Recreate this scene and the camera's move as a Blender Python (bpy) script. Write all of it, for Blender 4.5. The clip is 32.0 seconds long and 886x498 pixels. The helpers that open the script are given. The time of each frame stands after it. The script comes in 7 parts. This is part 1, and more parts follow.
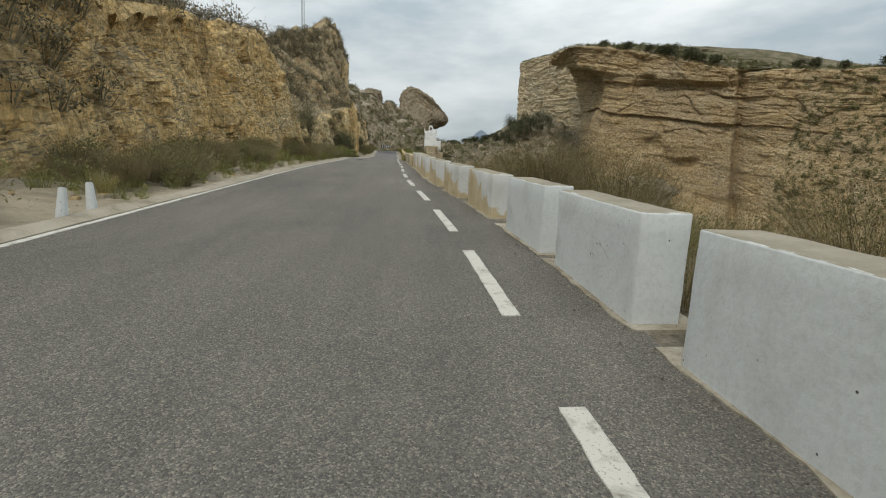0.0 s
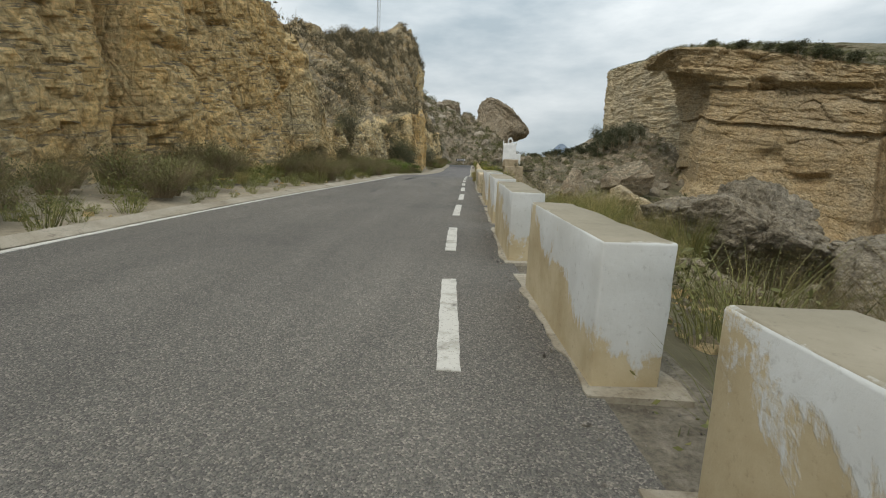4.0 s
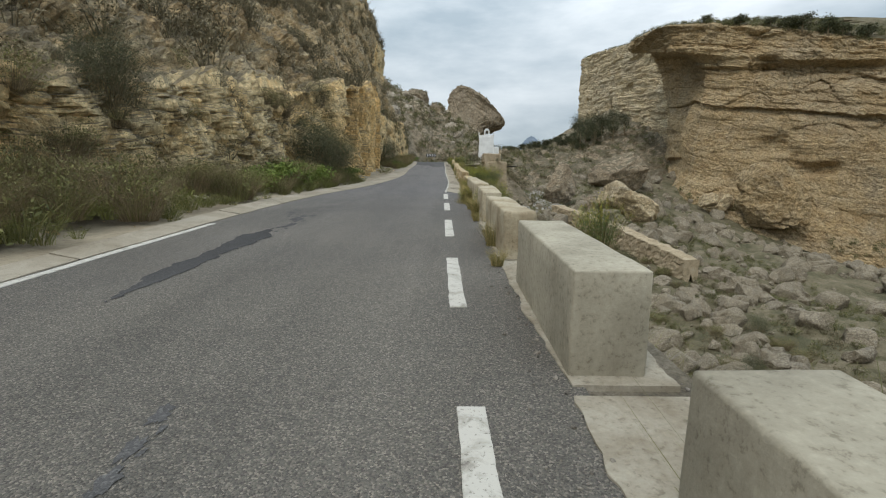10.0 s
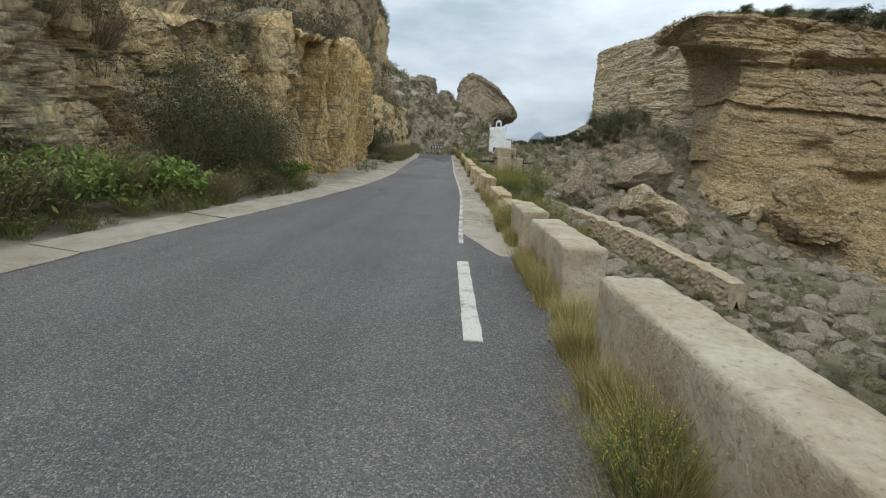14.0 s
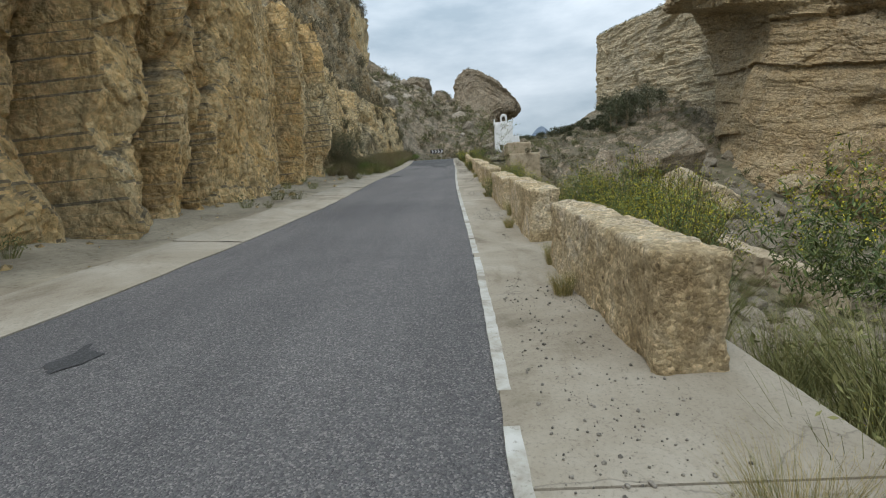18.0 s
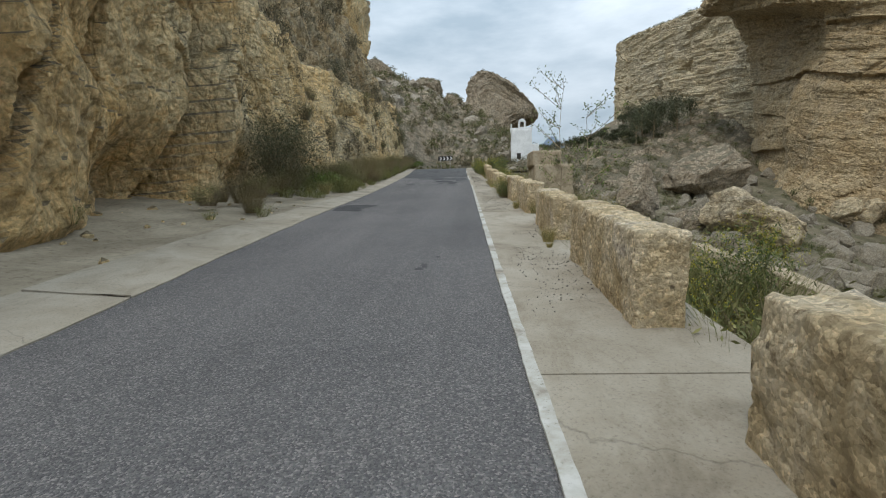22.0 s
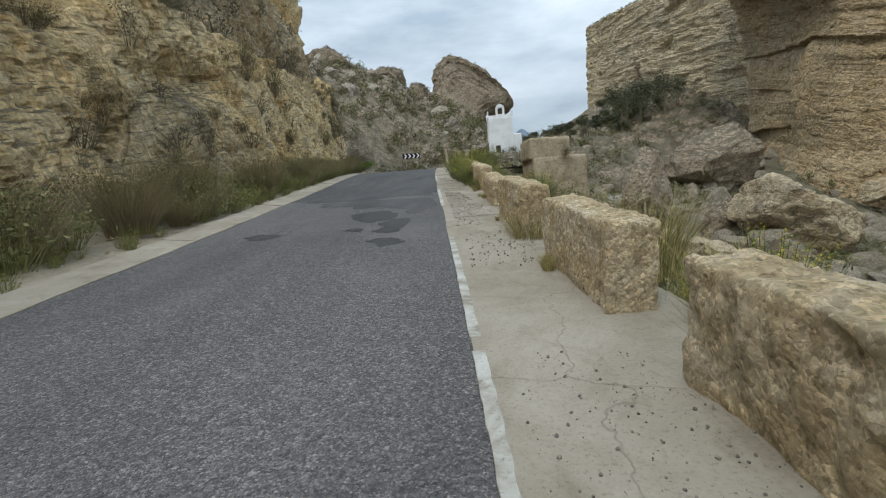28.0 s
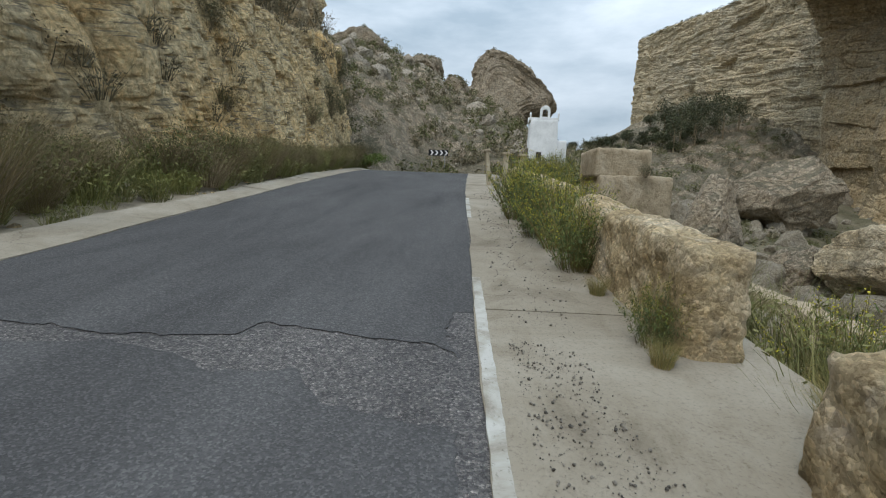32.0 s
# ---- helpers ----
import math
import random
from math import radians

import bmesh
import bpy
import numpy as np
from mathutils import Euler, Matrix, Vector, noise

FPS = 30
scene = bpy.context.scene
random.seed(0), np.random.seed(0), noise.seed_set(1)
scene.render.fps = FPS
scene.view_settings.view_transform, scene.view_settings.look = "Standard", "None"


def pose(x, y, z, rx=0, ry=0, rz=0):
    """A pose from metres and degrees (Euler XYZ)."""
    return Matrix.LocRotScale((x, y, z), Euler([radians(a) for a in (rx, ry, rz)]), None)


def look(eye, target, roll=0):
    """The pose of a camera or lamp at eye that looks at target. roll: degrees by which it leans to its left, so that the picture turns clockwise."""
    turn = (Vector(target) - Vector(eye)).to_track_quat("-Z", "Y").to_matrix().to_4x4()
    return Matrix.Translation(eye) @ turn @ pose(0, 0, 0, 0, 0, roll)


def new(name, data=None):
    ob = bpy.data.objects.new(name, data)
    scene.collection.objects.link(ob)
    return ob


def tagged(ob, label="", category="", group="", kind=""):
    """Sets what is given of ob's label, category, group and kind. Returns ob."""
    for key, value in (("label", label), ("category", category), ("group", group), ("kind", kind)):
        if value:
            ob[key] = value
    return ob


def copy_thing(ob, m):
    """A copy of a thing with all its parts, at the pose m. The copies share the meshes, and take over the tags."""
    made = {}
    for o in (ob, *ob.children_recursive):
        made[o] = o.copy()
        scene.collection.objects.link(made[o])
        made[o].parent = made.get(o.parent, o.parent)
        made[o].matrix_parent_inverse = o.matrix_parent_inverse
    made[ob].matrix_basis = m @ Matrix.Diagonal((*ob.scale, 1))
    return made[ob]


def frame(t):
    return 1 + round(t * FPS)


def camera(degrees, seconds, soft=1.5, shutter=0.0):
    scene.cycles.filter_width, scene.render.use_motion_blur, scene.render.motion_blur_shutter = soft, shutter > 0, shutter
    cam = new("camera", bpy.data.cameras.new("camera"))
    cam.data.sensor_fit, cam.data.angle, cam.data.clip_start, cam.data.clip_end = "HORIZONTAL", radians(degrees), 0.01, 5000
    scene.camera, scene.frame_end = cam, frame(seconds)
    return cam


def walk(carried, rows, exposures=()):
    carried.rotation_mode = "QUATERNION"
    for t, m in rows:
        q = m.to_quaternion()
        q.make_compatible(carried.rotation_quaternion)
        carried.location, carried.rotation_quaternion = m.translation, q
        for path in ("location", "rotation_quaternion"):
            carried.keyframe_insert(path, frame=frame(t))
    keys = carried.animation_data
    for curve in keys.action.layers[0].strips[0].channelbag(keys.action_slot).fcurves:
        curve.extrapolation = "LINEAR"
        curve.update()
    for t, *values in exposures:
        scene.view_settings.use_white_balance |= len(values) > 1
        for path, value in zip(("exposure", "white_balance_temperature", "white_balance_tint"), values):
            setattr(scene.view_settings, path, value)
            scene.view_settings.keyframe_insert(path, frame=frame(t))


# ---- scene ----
cam = camera(85.23, 32.0, soft=1.1)
PATH = [
    (0, (0.002, 0.002, 1.070), (0.201, 1.979, 0.844), 1.25),
    (0.5, (0.235, 1.302, 1.175), (0.450, 3.278, 0.955), -3.31),
    (1, (0.337, 2.654, 1.313), (0.560, 4.628, 1.086), 1.44),
    (1.5, (0.513, 4.056, 1.425), (0.628, 6.041, 1.209), -0.92),
    (2, (0.549, 5.398, 1.561), (0.652, 7.384, 1.353), 2.83),
    (2.5, (0.688, 6.758, 1.688), (0.700, 8.749, 1.495), -1.43),
    (3, (0.705, 8.255, 1.835), (0.893, 10.237, 1.652), 0.39),
    (3.5, (0.650, 9.571, 1.951), (0.419, 11.547, 1.750), 4.14),
    (4, (0.563, 10.768, 2.081), (0.450, 12.756, 1.900), 2.10),
    (4.5, (0.572, 12.015, 2.200), (0.406, 14.000, 2.014), -3.65),
    (5, (0.571, 13.648, 2.385), (0.362, 15.628, 2.196), -0.16),
    (5.5, (0.560, 15.510, 2.589), (0.332, 17.487, 2.397), 0.04),
    (6, (0.540, 17.443, 2.801), (0.328, 19.422, 2.606), -0.07),
    (6.5, (0.510, 19.291, 3.047), (0.364, 21.276, 2.849), -1.89),
    (7, (0.471, 20.898, 3.146), (0.454, 22.887, 2.943), 0.47),
    (7.5, (0.314, 22.190, 3.278), (0.036, 24.159, 3.069), 1.91),
    (8, (0.332, 23.588, 3.384), (0.318, 25.578, 3.185), -1.49),
    (8.5, (0.328, 24.829, 3.509), (0.249, 26.817, 3.309), -2.09),
    (9, (0.228, 26.057, 3.627), (0.188, 28.046, 3.425), 1.73),
    (9.5, (0.165, 27.211, 3.759), (-0.077, 29.185, 3.550), 1.56),
    (10, (0.064, 28.461, 3.870), (0.063, 30.451, 3.671), 0.57),
    (10.5, (-0.136, 29.610, 3.978), (-0.458, 31.570, 3.747), 3.71),
    (11, (-0.222, 30.826, 4.079), (-0.330, 32.810, 3.851), 0.31),
    (11.5, (-0.274, 32.103, 4.200), (-0.483, 34.079, 3.974), -0.80),
    (12, (-0.227, 33.518, 4.329), (-0.216, 35.505, 4.101), -2.93),
    (12.5, (-0.155, 34.951, 4.436), (-0.114, 36.938, 4.213), -4.85),
    (13, (-0.113, 36.346, 4.538), (0.015, 38.330, 4.320), -0.59),
    (13.5, (-0.034, 37.571, 4.666), (0.026, 39.557, 4.442), -1.11),
    (14, (-0.075, 38.793, 4.814), (-0.084, 40.779, 4.584), 2.96),
    (14.5, (-0.044, 40.125, 4.966), (-0.098, 42.111, 4.737), 0.19),
    (15, (0.016, 41.604, 4.978), (-0.082, 43.588, 4.743), -0.02),
    (15.5, (0.083, 43.175, 5.078), (-0.052, 45.155, 4.836), 0.02),
    (16, (0.134, 44.781, 5.180), (-0.021, 46.760, 4.935), -0.07),
    (16.5, (0.147, 46.366, 5.246), (-0.004, 48.346, 5.006), -2.32),
    (17, (0.100, 47.875, 5.366), (-0.016, 49.860, 5.146), -2.30),
    (17.5, (0.125, 49.191, 5.485), (0.135, 51.181, 5.288), -4.09),
    (18, (0.133, 50.795, 5.610), (0.068, 52.783, 5.401), -3.26),
    (18.5, (0.135, 52.069, 5.749), (0.172, 54.057, 5.536), -1.30),
    (19, (0.099, 53.793, 5.900), (-0.067, 55.776, 5.695), -1.28),
    (19.5, (0.057, 55.098, 6.018), (0.070, 57.086, 5.803), -3.12),
    (20, (0.021, 56.625, 6.200), (-0.030, 58.613, 5.990), -2.97),
    (20.5, (-0.028, 58.056, 6.358), (-0.076, 60.043, 6.132), -0.81),
    (21, (-0.036, 59.430, 6.472), (-0.124, 61.415, 6.244), -1.86),
    (21.5, (-0.127, 60.936, 6.582), (-0.259, 62.922, 6.382), -0.14),
    (22, (-0.130, 62.294, 6.750), (-0.219, 64.284, 6.569), -1.31),
    (22.5, (-0.246, 63.599, 6.904), (-0.475, 65.577, 6.713), -0.29),
    (23, (-0.173, 65.009, 7.018), (-0.178, 67.000, 6.831), -4.77),
    (23.5, (-0.094, 66.133, 7.122), (-0.104, 68.125, 6.940), -5.06),
    (24, (-0.061, 67.378, 7.261), (0.021, 69.367, 7.069), -2.68),
    (24.5, (-0.075, 68.486, 7.399), (-0.180, 70.475, 7.215), -1.18),
    (25, (0.044, 69.703, 7.522), (0.203, 71.688, 7.326), -4.87),
    (25.5, (0.065, 71.193, 7.633), (-0.021, 73.184, 7.463), -0.13),
    (26, (0.066, 72.472, 7.727), (-0.162, 74.453, 7.575), 0.04),
    (26.5, (0.057, 73.608, 7.816), (-0.223, 75.583, 7.672), 0.03),
    (27, (0.049, 74.668, 7.899), (-0.201, 76.647, 7.752), -0.07),
    (27.5, (0.052, 75.721, 7.903), (-0.098, 77.708, 7.740), -3.04),
    (28, (0.078, 76.832, 8.014), (0.087, 78.822, 7.818), -4.44),
    (28.5, (0.041, 77.981, 8.141), (-0.037, 79.971, 7.952), -1.99),
    (29, (-0.072, 79.101, 8.267), (-0.210, 81.089, 8.093), 1.53),
    (29.5, (-0.072, 80.171, 8.378), (-0.225, 82.156, 8.192), -2.48),
    (30, (-0.145, 81.245, 8.518), (-0.290, 83.230, 8.323), -0.92),
    (30.5, (0.025, 82.404, 8.604), (0.116, 84.392, 8.401), -9.48),
    (31, (-0.005, 83.472, 8.714), (0.087, 85.459, 8.507), -1.54),
    (31.5, (0.066, 84.585, 8.798), (0.077, 86.573, 8.577), -3.14),
    (32, (-0.000, 85.591, 8.905), (-0.067, 87.580, 8.704), 2.32),
]
walk(cam, [(t, look(eye, target, roll)) for t, eye, target, roll in PATH], [(0, -0.02, 6950, 10), (7, 0.02, 6700, 10), (12, 0.08, 6480, 10), (18, 0.06, 6300, 10), (25, 0.1, 6250, 10), (32, 0.06, 6150, 10)])

# ---- light: overcast noon, sky bright through thin cloud ----
world = bpy.data.worlds.new("world")
scene.world = world
world.use_nodes = True
wn, wl = world.node_tree.nodes, world.node_tree.links
wn.clear()
w_out = wn.new("ShaderNodeOutputWorld")
w_bg = wn.new("ShaderNodeBackground")
w_sky = wn.new("ShaderNodeTexSky")
w_sky.sky_type = "NISHITA"
w_sky.sun_disc = False
w_sky.sun_elevation = radians(51)
w_sky.sun_rotation = radians(209)
w_bg.inputs["Strength"].default_value = 0.107
w_co = wn.new("ShaderNodeTexCoord")
w_map = wn.new("ShaderNodeMapping")
w_map.inputs["Scale"].default_value = (1.0, 1.0, 3.2)
w_n1 = wn.new("ShaderNodeTexNoise")
w_n1.inputs["Scale"].default_value = 2.6
w_n1.inputs["Detail"].default_value = 7.0
w_n1.inputs["Roughness"].default_value = 0.55
w_ramp = wn.new("ShaderNodeValToRGB")
w_ramp.color_ramp.elements[0].position = 0.36
w_ramp.color_ramp.elements[0].color = (4.2, 5.1, 5.7, 1)
w_ramp.color_ramp.elements[1].position = 0.66
w_ramp.color_ramp.elements[1].color = (8.4, 9.1, 9.5, 1)
w_mix = wn.new("ShaderNodeMixRGB")
w_mix.inputs[0].default_value = 0.86
wl.new(w_co.outputs["Generated"], w_map.inputs["Vector"])
wl.new(w_map.outputs["Vector"], w_n1.inputs["Vector"])
wl.new(w_n1.outputs["Fac"], w_ramp.inputs["Fac"])
wl.new(w_sky.outputs["Color"], w_mix.inputs[1])
wl.new(w_ramp.outputs["Color"], w_mix.inputs[2])
# an overcast sky is brighter overhead than near the horizon
w_sep = wn.new("ShaderNodeSeparateXYZ")
w_up = wn.new("ShaderNodeMapRange")
w_up.inputs["From Min"].default_value, w_up.inputs["From Max"].default_value = 0.0, 1.0
w_up.inputs["To Min"].default_value, w_up.inputs["To Max"].default_value = 0.62, 2.1
w_lift = wn.new("ShaderNodeVectorMath")
w_lift.operation = "SCALE"
wl.new(w_co.outputs["Generated"], w_sep.inputs[0])
wl.new(w_sep.outputs["Z"], w_up.inputs["Value"])
wl.new(w_mix.outputs["Color"], w_lift.inputs[0])
wl.new(w_up.outputs[0], w_lift.inputs["Scale"])
wl.new(w_lift.outputs["Vector"], w_bg.inputs["Color"])
wl.new(w_bg.outputs["Background"], w_out.inputs["Surface"])
sun = new("sun", bpy.data.lights.new("sun", "SUN"))
sun.data.energy = 1.15
sun.data.angle = radians(14)
sun.data.color = (1.0, 0.95, 0.87)
sun.matrix_world = look((-28, -50, 72), (0, 0, 0))
scene.view_settings.exposure = 0.0


# ---- materials ----
def mat_base(name, rough=0.9):
    m = bpy.data.materials.new(name)
    m.use_nodes = True
    nt = m.node_tree
    b = nt.nodes["Principled BSDF"]
    b.inputs["Roughness"].default_value = rough
    b.inputs["Specular IOR Level"].default_value = 0.25
    return m, nt, b


def n_noise(nt, scale, detail=6.0, rough=0.55, vec=None, dist=0.0):
    n = nt.nodes.new("ShaderNodeTexNoise")
    n.inputs["Scale"].default_value = scale
    n.inputs["Detail"].default_value = detail
    n.inputs["Roughness"].default_value = rough
    n.inputs["Distortion"].default_value = dist
    if vec is not None:
        nt.links.new(vec, n.inputs["Vector"])
    return n.outputs["Fac"]


def n_vor(nt, scale, vec=None, feature="F1", out="Distance", rand=1.0):
    n = nt.nodes.new("ShaderNodeTexVoronoi")
    n.feature = feature
    n.inputs["Scale"].default_value = scale
    n.inputs["Randomness"].default_value = rand
    if vec is not None:
        nt.links.new(vec, n.inputs["Vector"])
    return n.outputs[out]


def n_ramp(nt, fac, stops, interp="LINEAR"):
    n = nt.nodes.new("ShaderNodeValToRGB")
    r = n.color_ramp
    r.interpolation = interp
    while len(r.elements) < len(stops):
        r.elements.new(0.5)
    for e, (p, c) in zip(r.elements, stops):
        e.position = p
        e.color = (*c, 1) if len(c) == 3 else c
    nt.links.new(fac, n.inputs["Fac"])
    return n.outputs["Color"]


def n_mix(nt, fac, a, b, mode="MIX"):
    n = nt.nodes.new("ShaderNodeMixRGB")
    n.blend_type = mode
    for s, v in zip(n.inputs, (fac, a, b)):
        if isinstance(v, (int, float)):
            s.default_value = v
        elif isinstance(v, tuple):
            s.default_value = (*v, 1)
        else:
            nt.links.new(v, s)
    return n.outputs["Color"]


def n_math(nt, op, a, b=0.0):
    n = nt.nodes.new("ShaderNodeMath")
    n.operation = op
    for s, v in zip(n.inputs, (a, b)):
        if isinstance(v, (int, float)):
            s.default_value = v
        else:
            nt.links.new(v, s)
    return n.outputs[0]


def n_pos(nt, scale=(1, 1, 1), world_space=True):
    m = nt.nodes.new("ShaderNodeMapping")
    m.inputs["Scale"].default_value = scale
    if world_space:
        g = nt.nodes.new("ShaderNodeNewGeometry")
        nt.links.new(g.outputs["Position"], m.inputs["Vector"])
    else:
        g = nt.nodes.new("ShaderNodeTexCoord")
        nt.links.new(g.outputs["Object"], m.inputs["Vector"])
    return m.outputs["Vector"]


def n_bump(nt, bsdf, height, strength=0.5, dist=0.05, before=None):
    n = nt.nodes.new("ShaderNodeBump")
    n.inputs["Strength"].default_value = strength
    n.inputs["Distance"].default_value = dist
    nt.links.new(height, n.inputs["Height"])
    if before is not None:
        nt.links.new(before, n.inputs["Normal"])
    nt.links.new(n.outputs["Normal"], bsdf.inputs["Normal"])
    return n.outputs["Normal"]


def rock_material(name, warm, pale, grey, dark, size=1.0, strata_mix=0.4, stretch=0.7, gain=1.0, iron_zones=False, soil_dim=None):
    """Weathered limestone: broad stains, beds, blocks, cracks and grain."""
    m, nt, b = mat_base(name, 0.95)
    p = n_pos(nt)
    at = nt.nodes.new("ShaderNodeAttribute")
    at.attribute_name = "bed"
    sep = nt.nodes.new("ShaderNodeSeparateXYZ")
    nt.links.new(p, sep.inputs[0])
    cmb = nt.nodes.new("ShaderNodeCombineXYZ")
    nt.links.new(n_math(nt, "MULTIPLY", sep.outputs["X"], 0.16 / size), cmb.inputs[0])
    nt.links.new(n_math(nt, "MULTIPLY", sep.outputs["Y"], 0.16 / size), cmb.inputs[1])
    nt.links.new(n_math(nt, "MULTIPLY", at.outputs["Fac"], 1.7 / size), cmb.inputs[2])
    big = n_noise(nt, 0.10 / size, 6, 0.62, p, 0.8)
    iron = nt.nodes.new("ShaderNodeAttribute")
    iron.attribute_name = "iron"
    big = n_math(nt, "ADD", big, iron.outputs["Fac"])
    mid = n_noise(nt, 0.7 / size, 9, 0.68, p, 0.5)
    fine = n_noise(nt, 6.0 / size, 9, 0.72, p)
    band = n_noise(nt, 1.0, 8, 0.7, cmb.outputs[0], 0.25)
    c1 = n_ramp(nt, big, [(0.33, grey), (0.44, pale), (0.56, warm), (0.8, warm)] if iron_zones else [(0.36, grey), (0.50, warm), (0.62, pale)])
    c2 = n_ramp(nt, mid, [(0.28, dark), (0.42, warm), (0.56, pale), (0.70, grey)])
    c = n_mix(nt, 0.42 if iron_zones else 0.55, c1, c2)
    cb = n_ramp(nt, band, [(0.30, dark), (0.46, warm), (0.6, pale), (0.75, grey)])
    c = n_mix(nt, strata_mix, c, cb)
    spots = n_ramp(nt, fine, [(0.30, (0.42, 0.40, 0.37)), (0.46, (1.0, 1.0, 1.0)), (0.75, (1.25, 1.23, 1.18))])
    c = n_mix(nt, 0.85, c, spots, "MULTIPLY")
    wv = nt.nodes.new("ShaderNodeVectorMath")
    wv.operation = "MULTIPLY_ADD"
    nz = nt.nodes.new("ShaderNodeTexNoise")
    nz.inputs["Scale"].default_value = 1.1 / size
    nz.inputs["Detail"].default_value = 5.0
    nt.links.new(p, nz.inputs["Vector"])
    nt.links.new(nz.outputs["Color"], wv.inputs[0])
    wv.inputs[1].default_value = (0.35 * size, 0.35 * size, 0.35 * size)
    st = nt.nodes.new("ShaderNodeMapping")
    st.inputs["Scale"].default_value = (1.0, 1.0, stretch)
    nt.links.new(p, wv.inputs[2])
    nt.links.new(wv.outputs["Vector"], st.inputs["Vector"])
    crk1 = n_vor(nt, 0.55 / size, st.outputs["Vector"], "DISTANCE_TO_EDGE")
    crk2 = n_vor(nt, 1.9 / size, st.outputs["Vector"], "DISTANCE_TO_EDGE")
    k1 = n_ramp(nt, crk1, [(0.0, (0.0, 0.0, 0.0)), (0.035, (1, 1, 1))])
    k2 = n_ramp(nt, crk2, [(0.0, (0.0, 0.0, 0.0)), (0.06, (1, 1, 1))])
    c = n_mix(nt, 0.30, c, k1, "MULTIPLY")
    c = n_mix(nt, 0.20, c, k2, "MULTIPLY")
    for sc, am in ((5.0, 0.32), (16.0, 0.34)) if iron_zones else ((5.0, 0.48), (16.0, 0.46)):
        sv = nt.nodes.new("ShaderNodeSeparateXYZ")
        nt.links.new(n_vor(nt, sc / size, wv.outputs["Vector"], "F1", "Color"), sv.inputs[0])
        c = n_mix(nt, am, c, n_ramp(nt, sv.outputs["X"], [(0.0, (0.55, 0.53, 0.5)), (0.5, (1, 1, 1)), (1.0, (1.4, 1.38, 1.34))]), "MULTIPLY")
    lich = n_ramp(nt, n_noise(nt, 2.6 / size, 7, 0.75, p, 1.0), [(0.52, (1, 1, 1)), (0.64, (0.55, 0.54, 0.52))])
    c = n_mix(nt, 0.6, c, lich, "MULTIPLY")
    c = n_mix(nt, 1.0, c, (gain, gain, gain), "MULTIPLY")
    if soil_dim:
        # earth and dead litter on flat rock, its dark also countering light on slopes
        geo = nt.nodes.new("ShaderNodeNewGeometry")
        sz = nt.nodes.new("ShaderNodeSeparateXYZ")
        nt.links.new(geo.outputs["True Normal"], sz.inputs[0])
        hold = nt.nodes.new("ShaderNodeMapRange")
        hold.inputs["From Min"].default_value, hold.inputs["From Max"].default_value = 0.48, 0.74
        nt.links.new(n_math(nt, "ADD", sz.outputs["Z"], n_math(nt, "MULTIPLY", n_math(nt, "SUBTRACT", mid, 0.5), 0.9)), hold.inputs["Value"])
        earth = n_ramp(nt, fine, [(0.32, tuple(0.5 * q for q in soil_dim)), (0.5, soil_dim), (0.7, tuple(1.5 * q for q in soil_dim))])
        c = n_mix(nt, n_math(nt, "MULTIPLY", hold.outputs[0], 0.85), c, earth)
    nt.links.new(c, b.inputs["Base Color"])
    blocks = n_vor(nt, 2.2 / size, n_pos(nt, (1, 1, 1.5)), "F1")
    chips = n_vor(nt, 7.0 / size, p, "F1")
    grit = n_noise(nt, 22.0 / size, 6, 0.7, p)
    h = n_math(nt, "ADD", n_math(nt, "MULTIPLY", mid, 0.55), n_math(nt, "MULTIPLY", fine, 0.60))
    h = n_math(nt, "ADD", h, n_math(nt, "MULTIPLY", band, 1.6 * strata_mix))
    h = n_math(nt, "ADD", h, n_math(nt, "MULTIPLY", blocks, -0.35))
    h = n_math(nt, "ADD", h, n_math(nt, "MULTIPLY", chips, -0.28))
    h = n_math(nt, "ADD", h, n_math(nt, "MULTIPLY", grit, 0.12))
    h = n_math(nt, "ADD", h, n_math(nt, "ADD", n_math(nt, "MULTIPLY", k1, 0.16), n_math(nt, "MULTIPLY", k2, 0.10)))
    n_bump(nt, b, h, 1.0, 0.30 * size)
    return m


ROCK_L = rock_material("ochre_limestone", (0.51, 0.350, 0.155), (0.54, 0.45, 0.28), (0.128, 0.113, 0.090), (0.19, 0.15, 0.10), 1.0, 0.06, 0.55, gain=1.45, iron_zones=True, soil_dim=(0.155, 0.130, 0.088))
ROCK_R = rock_material("banded_sandstone", (0.50, 0.39, 0.235), (0.61, 0.52, 0.36), (0.43, 0.39, 0.32), (0.25, 0.195, 0.13), 2.2, 0.5, 1.9, gain=1.0)
ROCK_N = rock_material("brown_sandstone", (0.44, 0.315, 0.165), (0.53, 0.425, 0.265), (0.34, 0.285, 0.205), (0.20, 0.145, 0.09), 2.2, 0.20, 1.9, gain=0.90)
ROCK_F = rock_material("grey_limestone", (0.225, 0.18, 0.125), (0.30, 0.255, 0.19), (0.19, 0.17, 0.14), (0.085, 0.075, 0.055), 1.6, 0.16, gain=1.45, soil_dim=(0.125, 0.110, 0.072))


